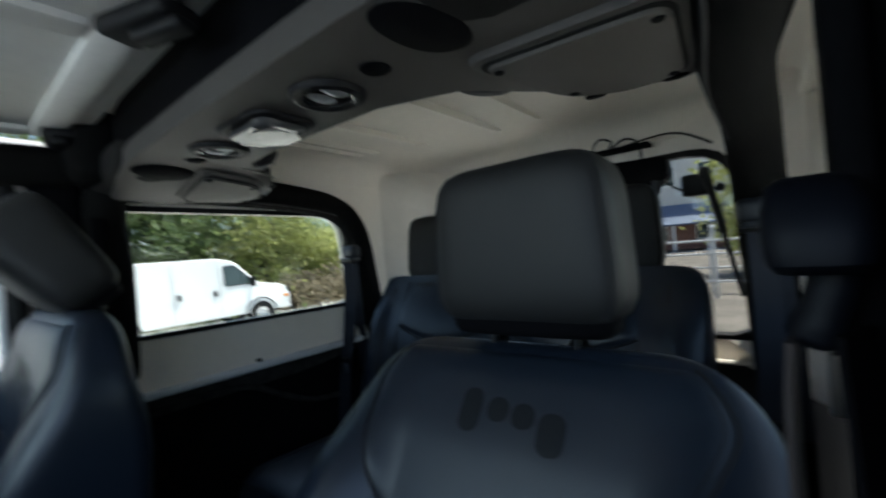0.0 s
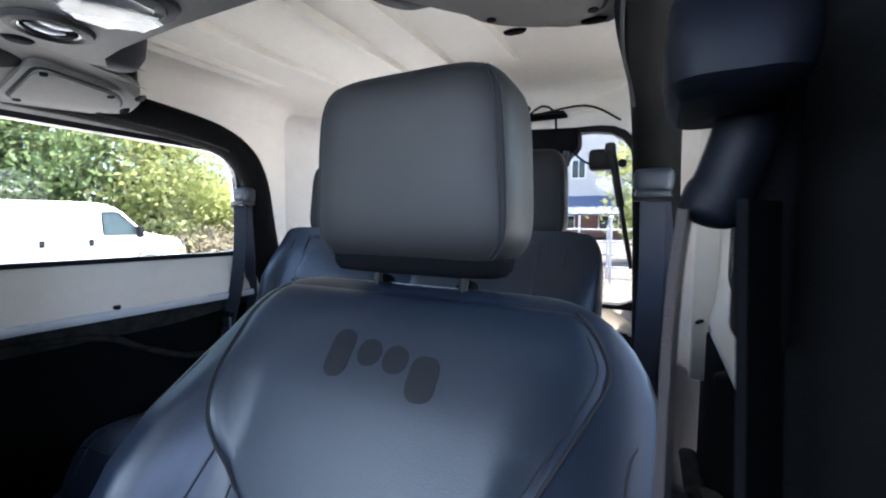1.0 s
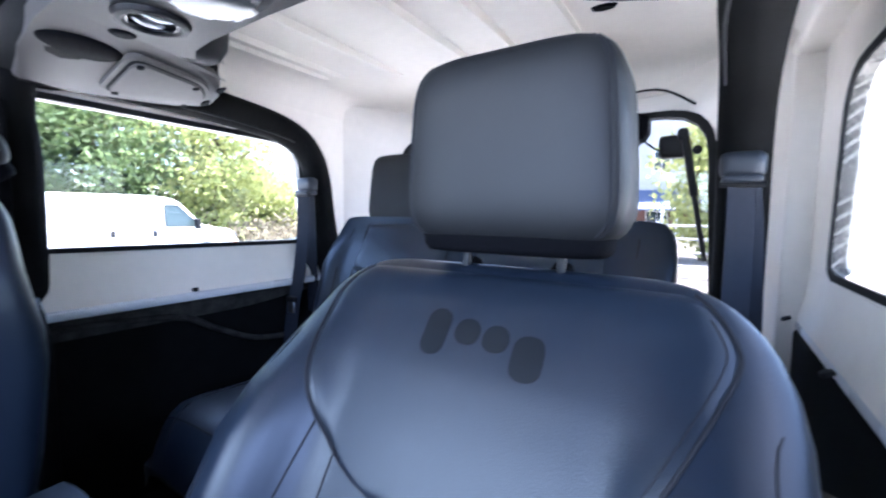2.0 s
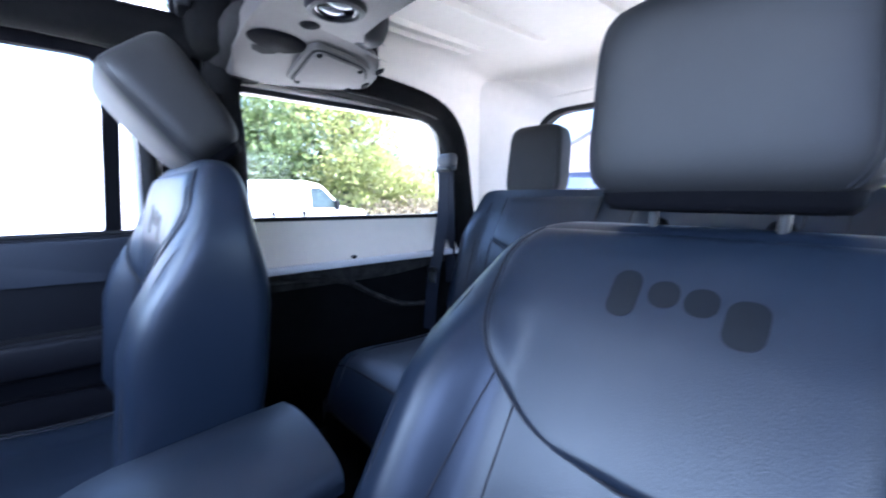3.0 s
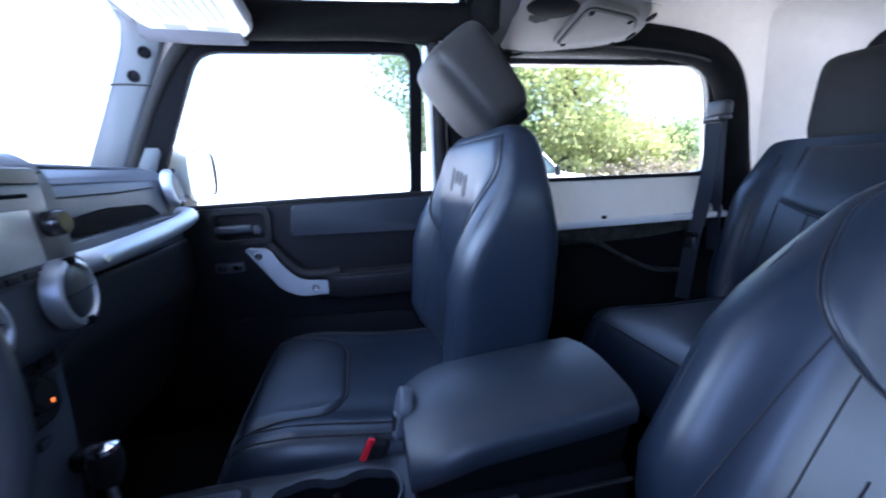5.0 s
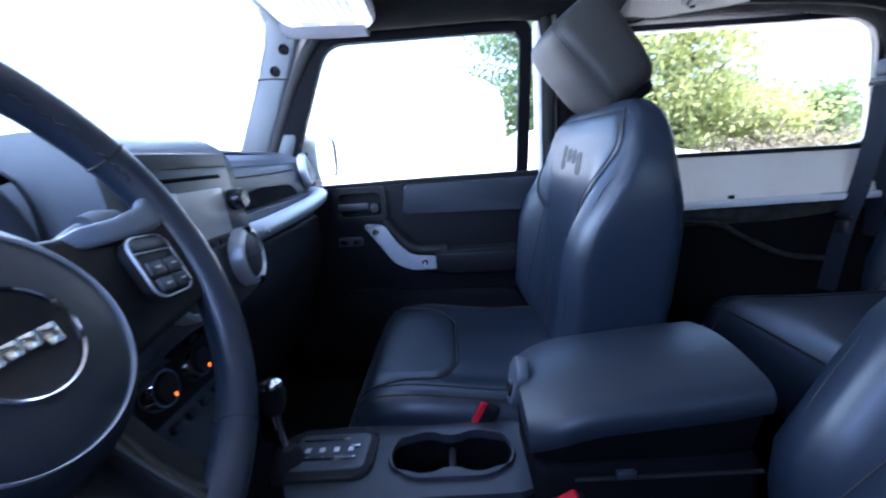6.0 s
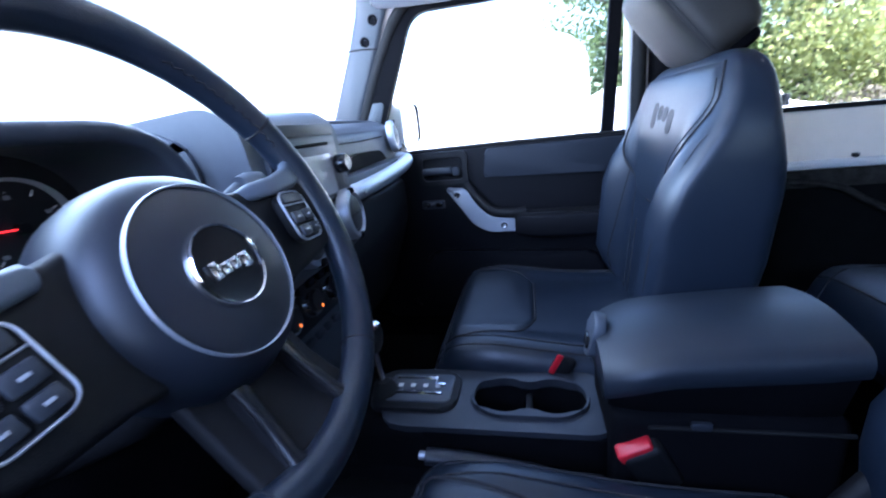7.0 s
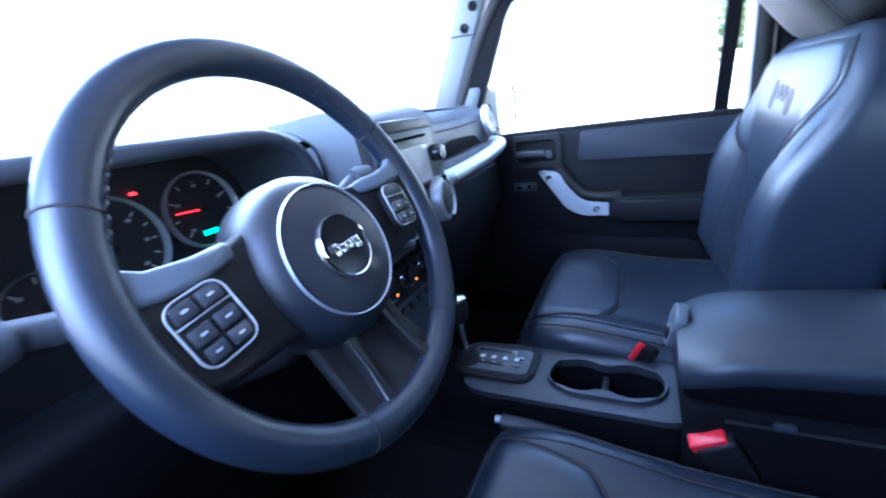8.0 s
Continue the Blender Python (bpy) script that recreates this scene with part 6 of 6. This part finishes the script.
# ---- rear wiper motor, hinge, strut, wire ----
t = thing("wiper_motor", (0.27, 1.84, 1.50), "black rear wiper motor cover hung on the lift glass", "wiper motor")
part("cover", prism(rpoly([(0.02, 1.640), (0.404, 1.622), (0.406, 1.560), (0.372, 1.54), (0.365, 1.508), (0.285, 1.462), (0.02, 1.45)], 0.012)[::-1], "y", 1.79, 1.862, 0.016, 3), POSTBLACK, t)
part("bracket", tube(smooth_path([(0.26, 1.776, 1.455), (0.31, 1.772, 1.470), (0.362, 1.774, 1.500), (0.375, 1.776, 1.55)], 4), 0.010, 8), PLASTIC_G, t)
part("cover_lip", box((0.20, 1.80, 1.668), (0.33, 0.06, 0.012), 0.004), POSTBLACK, t)
t = thing("wiper_wire", (0.2, 1.83, 1.66), "thin black looped wire over the rear glass", "wire")
part("wire", tube(smooth_path([(0.45, 1.80, 1.505), (0.41, 1.80, 1.53), (0.375, 1.80, 1.57), (0.34, 1.80, 1.60), (0.33, 1.80, 1.675), (0.29, 1.80, 1.70), (0.24, 1.80, 1.672), (0.21, 1.80, 1.66), (0.19, 1.80, 1.69), (0.215, 1.80, 1.715), (0.25, 1.80, 1.70), (0.255, 1.80, 1.675), (0.42, 1.81, 1.69), (0.52, 1.83, 1.64)], 5), 0.0035, 6), RUBBER, t)
t = thing("glass_hinge", (0.46, 1.84, 1.52), "black hinge block of the lift glass", "hinge")
part("block", join(box((0.470, 1.835, 1.525), (0.075, 0.05, 0.065), 0.012, 3), box((0.495, 1.82, 1.555), (0.03, 0.05, 0.035), 0.01, 2)), PLASTIC, t)
t = thing("gas_strut", (0.53, 1.80, 1.25), "black gas strut beside the lift glass", "strut")
part("cylinder", tube([(0.500, 1.805, 1.55), (0.530, 1.80, 1.38)], 0.011, 10), PLASTIC, t)
part("rod", tube([(0.530, 1.80, 1.38), (0.565, 1.79, 1.20)], 0.007, 8), PLASTIC, t)
part("ball_joint", lathe([(0, 0.0), (0.012, 0.004), (0.012, 0.016), (0, 0.02)], facing((0.532, 1.80, 1.507), (0, -1, 0)), 14), PLASTIC, t)

# ---- outside: vans ----
def van(m, label):
    """White cargo van, nose along +y, near side at x = 0 of its frame, body to -x."""
    t = thing("cargo_van", m=m, label=label, category="van", group="parked vans")
    L, W = 5.6, 1.95
    side = rpoly([(-0.0, 0.42), (-0.05, 1.9), (-0.25, 2.08), (-3.55, 2.10), (-4.02, 1.98), (-4.62, 1.32), (-5.42, 1.18), (-5.62, 0.95), (-5.64, 0.45)], [0.05, 0.10, 0.12, 0.2, 0.15, 0.12, 0.15, 0.1, 0.06])
    side = [(y, z) for y, z in side]
    n = len(side)
    rings = []
    for x, k in ((0.0, 0.985), (-0.04, 1.0), (-W + 0.04, 1.0), (-W, 0.985)):
        rings.append([(x - (0.0 if z < 1.2 else (z - 1.2) * 0.10 * (1 if x > -1 else -1)), 0.0 - y * 1.0 * k + (-5.62 + 0.0), 0.45 + (z - 0.45) * k) for y, z in side])
    part("body", loft(rings), VANWHITE, t, local=True, angle=30)

    def sidepos(y, z, out=0.004):
        return (out - max(z - 1.2, 0) * 0.10 * 1.0 - 0.0, y, z)
    win = rpoly([(-1.95, 1.30), (-1.06, 1.30), (-1.62, 1.86), (-1.95, 1.86)], 0.05)
    bm = bmesh.new()
    f0 = [bm.verts.new(sidepos(y, z, 0.004)) for y, z in win]
    f1 = [bm.verts.new(sidepos(y, z, -0.02)) for y, z in win]
    bm.faces.new(f0)
    for i in range(len(win)):
        bm.faces.new((f0[i], f0[(i + 1) % len(win)], f1[(i + 1) % len(win)], f1[i]))
    w = part("side_window", bm, VANGLASS, t, "dark cab side window", local=True)
    part("window_seal", tube([sidepos(y, z, 0.006) for y, z in win], 0.014, 6, closed=True), RUBBER, w, local=True)
    for y in (-2.08, -3.25, -4.4):
        part("door_gap", tube([sidepos(y, z, 0.0) for z in (0.55, 0.9, 1.2, 1.6, 1.95)], 0.006, 5), RUBBER, t, local=True)
    for y in (-2.22, -3.12):
        part("door_handle", box((0.015, y, 1.12), (0.035, 0.10, 0.16), 0.015), PLASTIC, t, "black door handle", local=True)
    for y in (-0.95, -4.45):
        wh = part("tyre", lathe([(0.20, -0.11), (0.36, -0.11), (0.38, -0.06), (0.38, 0.06), (0.36, 0.11), (0.20, 0.11)], Matrix.Translation((-0.085, y, 0.38)) @ Matrix.Rotation(radians(90), 4, 'Y'), 32), RUBBER, t, local=True)
        part("rim", lathe([(0, 0.10), (0.08, 0.11), (0.12, 0.08), (0.20, 0.10), (0.20, -0.1), (0, -0.1)], Matrix.Translation((-0.085, y, 0.38)) @ Matrix.Rotation(radians(90), 4, 'Y'), 24), STEEL, wh, local=True)
        wh2 = part("tyre", lathe([(0.20, -0.11), (0.36, -0.11), (0.38, -0.06), (0.38, 0.06), (0.36, 0.11), (0.20, 0.11)], Matrix.Translation((-W + 0.085, y, 0.38)) @ Matrix.Rotation(radians(90), 4, 'Y'), 32), RUBBER, t, local=True)
        part("wheel_arch", tube([(0.006, y + 0.45 * math.cos(a), 0.40 + 0.45 * math.sin(a)) for a in (math.pi * k / 16 for k in range(17))], 0.02, 6), RUBBER, t, local=True)
    part("headlight", box((-0.16, -0.10, 0.98), (0.30, 0.16, 0.20), 0.04), LENS, t, "clear headlight", local=True)
    part("turn_signal", box((-0.02, -0.14, 0.82), (0.06, 0.18, 0.10), 0.02), ORANGELENS, t, "orange turn signal", local=True)
    part("bumper", box((-W / 2, -0.02, 0.62), (W * 0.98, 0.16, 0.24), 0.05, 3), PLASTIC_G, t, local=True)
    mr = part("mirror", box((0.14, -1.22, 1.36), (0.20, 0.10, 0.28), 0.03, 3), PLASTIC, t, "black door mirror", local=True)
    part("mirror_arm", tube([(0.0, -1.2, 1.32), (0.10, -1.21, 1.34)], 0.02, 6), PLASTIC, mr, local=True)
    return t


ORANGELENS = mat("orange_lens", (0.65, 0.22, 0.03), 0.2)
slope = math.degrees(math.atan(GX))
van(Matrix.Translation((-11.4, 7.54, ground_z(-12.3, 3))) @ Matrix.Rotation(radians(-slope), 4, 'Y'), "white cargo van parked across the lot facing the other way")
m = Matrix.Translation((-5.65, -4.77, ground_z(-4.7, 0))) @ Matrix.Rotation(radians(-slope), 4, 'Y') @ Matrix.Rotation(radians(180), 4, 'Z')
van(m, "white cargo van parked close beside the passenger side")


# ---- trees ----
def tree(x, y, h, r, leaf, label, kind="broad", n=2600, seed=1, low=0.25, leafsize=0.16):
    rnd = random.Random(seed)
    z0 = ground_z(x, y)
    t = thing("tree", (x, y, z0), label, "tree", "trees")
    pts = [(x + rnd.uniform(-0.1, 0.1) * k, y + rnd.uniform(-0.1, 0.1) * k, z0 - 0.1 + h * 0.92 * k / 6) for k in range(7)]
    part("trunk", tube(pts, 0.1, 8, radii=[0.16 * h / 7 * (1 - 0.13 * k) for k in range(7)]), BARK, t)
    limbs = []
    bms = []
    for k in range(16):
        q = low + (0.9 - low) * k / 15
        a = k * 2.4 + rnd.uniform(-0.4, 0.4)
        if kind == "conifer":
            ln, up = r * (1.08 - q) * 1.15, -0.12
        else:
            ln, up = r * (0.65 + 0.35 * math.sin(math.pi * min(q * 1.05, 1))) * rnd.uniform(0.75, 1.1), 0.45
        p0 = Vector((x, y, z0 + h * q))
        p1 = p0 + Vector((math.cos(a) * ln * 0.5, math.sin(a) * ln * 0.5, ln * up * 0.35))
        p2 = p0 + Vector((math.cos(a) * ln, math.sin(a) * ln, ln * up))
        limbs.append((p0, p1, p2, ln))
        bms.append(tube([p0, p1, p2], 0.03, 5, radii=[0.05 * h / 7, 0.03 * h / 7, 0.008]))
    for b_ in bms:
        part("limb", b_, BARK, t)
    verts, faces = [], []
    for i in range(n):
        p0, p1, p2, ln = limbs[rnd.randrange(len(limbs))]
        q = rnd.random() ** 0.6
        c = p0.lerp(p1, q * 2) if q < 0.5 else p1.lerp(p2, q * 2 - 1)
        sp = (0.10 + 0.22 * ln) * (0.6 if kind == "conifer" else 1.0)
        c = c + Vector((rnd.gauss(0, sp), rnd.gauss(0, sp), rnd.gauss(0, sp * (0.35 if kind == "conifer" else 0.8))))
        sz = leafsize * rnd.uniform(0.6, 1.5)
        e = Euler((rnd.uniform(-1.2, 1.2), rnd.uniform(-1.2, 1.2), rnd.uniform(0, 6.3))).to_matrix()
        w = sz * (0.35 if kind == "conifer" else 0.62)
        b = len(verts)
        for u, v in ((-sz, 0), (-0.2 * sz, -w), (sz, 0), (-0.2 * sz, w)):
            verts.append(c + e @ Vector((u, v, 0.15 * w * (1 if v else -1))))
        faces.append((b, b + 1, b + 2, b + 3))
    me = bpy.data.meshes.new("crown")
    inv = t.matrix_basis.inverted()
    me.from_pydata([inv @ v for v in verts], [], faces)
    me.materials.append(leaf)
    ob = new("crown", me)
    ob.parent = t
    return t


TREES = ((-19.5, 4.0, 9.0, 2.4, LEAF_G, "tall green leafy tree behind the vans", "broad", 9000, 11), (-21.0, 5.6, 10.5, 3.0, LEAF_C, "dark green spruce behind the vans", "conifer", 9000, 12),
         (-18.5, 6.6, 6.5, 2.6, LEAF_G, "green leafy tree behind the vans", "broad", 9000, 13), (-20.2, 8.6, 9.0, 2.7, LEAF_C, "dark green spruce behind the vans", "conifer", 9000, 14),
         (-17.6, 10.2, 7.2, 2.8, LEAF_Y, "yellow-green leafy tree in bright sun", "broad", 10000, 15), (-18.4, 13.6, 3.0, 2.0, LEAF_Y, "yellow-green leafy tree in bright sun", "broad", 9000, 16),
         (-20.8, 11.6, 7.8, 2.8, LEAF_C, "dark green spruce behind the vans", "conifer", 9000, 17),
         (0.35, 15.5, 4.2, 1.2, LEAF_Y, "small yellow-green tree behind the car", "broad", 2500, 19), (-19.5, 16.8, 3.2, 2.2, LEAF_G, "green leafy tree beyond the lot", "broad", 8000, 20),
         (-22.5, 15.0, 4.6, 2.4, LEAF_G, "green leafy tree beyond the lot", "broad", 8000, 21))
for (x, y, h, r, lf, lb, kd, n, sd) in TREES:
    tree(x, y, h, r, lf, lb, kd, n, sd, low=0.10, leafsize=0.10 if kd == "broad" else 0.135)
for i, (x, y, w, h, lf, n) in enumerate(((-16.2, 7.2, 2.6, 1.5, LEAF_G, 2600), (-15.8, 10.6, 2.8, 1.5, LEAF_B, 2600), (-15.6, 13.6, 2.6, 1.6, LEAF_B, 2400), (-16.4, 4.0, 2.6, 1.6, LEAF_G, 2400), (-15.9, 16.5, 2.4, 1.5, LEAF_Y, 1800))):
    rnd = random.Random(40 + i)
    z0 = ground_z(x, y)
    t = thing("shrub", (x, y, z0), "tangled low shrub at the edge of the lot", "shrub", "shrubs")
    bms = [tube([(x + rnd.uniform(-w, w) * 0.4, y + rnd.uniform(-w, w) * 0.4, z0 - 0.05), (x + rnd.uniform(-w, w) * 0.55, y + rnd.uniform(-w, w) * 0.55, z0 + h * rnd.uniform(0.7, 1.1))], 0.012, 5) for k in range(26)]
    part("stems", join(*bms), BARK, t)
    verts, faces = [], []
    for k in range(n):
        c = Vector((rnd.gauss(0, w * 0.35), rnd.gauss(0, w * 0.38), h * abs(rnd.gauss(0.45, 0.28))))
        sz = rnd.uniform(0.05, 0.14)
        e = Euler((rnd.uniform(-1.3, 1.3), rnd.uniform(-1.3, 1.3), rnd.uniform(0, 6.3))).to_matrix()
        b = len(verts)
        for u, v in ((-sz, 0), (0, -sz * 0.5), (sz, 0), (0, sz * 0.5)):
            verts.append(c + e @ Vector((u, v, 0)))
        faces.append((b, b + 1, b + 2, b + 3))
    me = bpy.data.meshes.new("foliage")
    me.from_pydata(verts, [], faces)
    me.materials.append(lf)
    ob = new("foliage", me)
    ob.parent = t

# ---- buildings behind the car ----
def window_unit(t, x, y, z, w, h):
    wn_ = part("window", box((x, y - 0.03, z), (w, 0.05, h), 0.01), VANGLASS, t)
    part("frame", framed([(x + a, z + b) for a, b in rrect(0, 0, w + 0.16, h + 0.16, 0.01, 1)], [(x + a, z + b) for a, b in rrect(0, 0, w, h, 0.01, 1)], "y", y - 0.09, y - 0.0), FENCE, wn_)
    part("mullion", box((x, y - 0.075, z), (0.05, 0.03, h), 0.005, 1), FENCE, wn_)


BY = 36.0
t = thing("white_building", (-6, BY, 0), "white sided building with a blue metal porch roof", "building")
part("upper_wall", box((-2.9, BY + 4, 6.2), (17.9, 8, 6.4), 0.02, 1), SIDING, t)
part("lower_wall", box((-7, BY + 4.2, 1.6), (25.6, 8, 3.2), 0.02, 1), BRICKRED, t)
for k in range(20):
    part("siding_board", box((-2.9, BY - 0.015, 3.5 + 0.30 * k), (17.9, 0.03, 0.27), 0.008, 1), SIDING, t)
rf_ = part("porch_roof", prism([(BY - 2.2, 1.80), (BY + 0.0, 3.30), (BY + 0.0, 3.42), (BY - 2.25, 1.92)], "x", -28, 6), BLUEROOF, t, "blue standing-seam metal roof")
for k in range(57):
    x = -27.7 + 0.6 * k
    part("roof_seam", tube([(x, BY - 2.2, 1.93), (x, BY - 0.02, 3.44)], 0.035, 4), BLUEROOF, rf_)
for k in range(8):
    part("porch_post", box((-18.5 + 3.4 * k, BY - 2.0, 0.9), (0.16, 0.16, 1.9), 0.02, 1), FENCE, t)
for k in range(7):
    window_unit(t, -16.6 + 3.4 * k, BY + 0.2, 1.25, 1.4, 1.0)
    window_unit(t, -10.6 + 2.6 * k, BY, 5.6, 1.0, 1.4)
t = thing("gabled_building", (-15, BY, 0), "pale lilac sided building front with a wide gable", "building")
gable = [(-27, -0.8), (-11.9, -0.8), (-11.9, 9.95), (-12.5, 10.2), (-27, 4.0)]
part("wall", prism(gable, "y", BY + 0.3, BY + 6.0), LILAC, t)
for k in range(22):
    z = 3.5 + 0.28 * k
    x0 = -27 + max(z + 0.14 - 4.0, 0) / 0.4276 + 0.1
    if x0 < -12.4:
        part("siding_board", box(((x0 - 11.95) / 2, BY + 0.285, z), (-11.95 - x0, 0.03, 0.25), 0.008, 1), LILAC, t)
part("rake_board", prism([(-27.6, 3.62), (-12.5, 10.08), (-12.5, 10.38), (-27.6, 3.92)], "y", BY + 0.12, BY + 0.27), GREYROOF, t)
part("roof", prism([(-27.8, 3.78), (-12.5, 10.32), (-11.9, 10.08), (-11.9, 10.28), (-12.5, 10.54), (-27.8, 3.98)], "y", BY + 0.28, BY + 6.4), GREYROOF, t)

# ---- white rail fence ----
t = thing("rail_fence", (-2, 11, 0), "pale metal tube rail fence across the lot", "fence")
for k in range(9):
    part("post", box((-7.8 + 1.05 * k, 11.0, 0.60), (0.05, 0.05, 1.28), 0.01, 1), RAILGREY, t)
for z in (0.25, 0.55, 0.85, 1.14):
    part("rail", tube([(-7.85, 10.95, z), (0.65, 10.95, z)], 0.024, 8), RAILGREY, t)
t = thing("gate_post", (-0.30, 10.2, 0), "tall pale metal gate post beside the fence", "post")
part("post", box((-0.30, 10.2, 0.7), (0.06, 0.06, 1.45), 0.01, 1), RAILGREY, t)
part("cap", lathe([(0, 0.03), (0.03, 0.025), (0.05, 0.0), (0.05, -0.02), (0, -0.02)], Matrix.Translation((-0.30, 10.2, 1.44)), 16), FENCE, t)
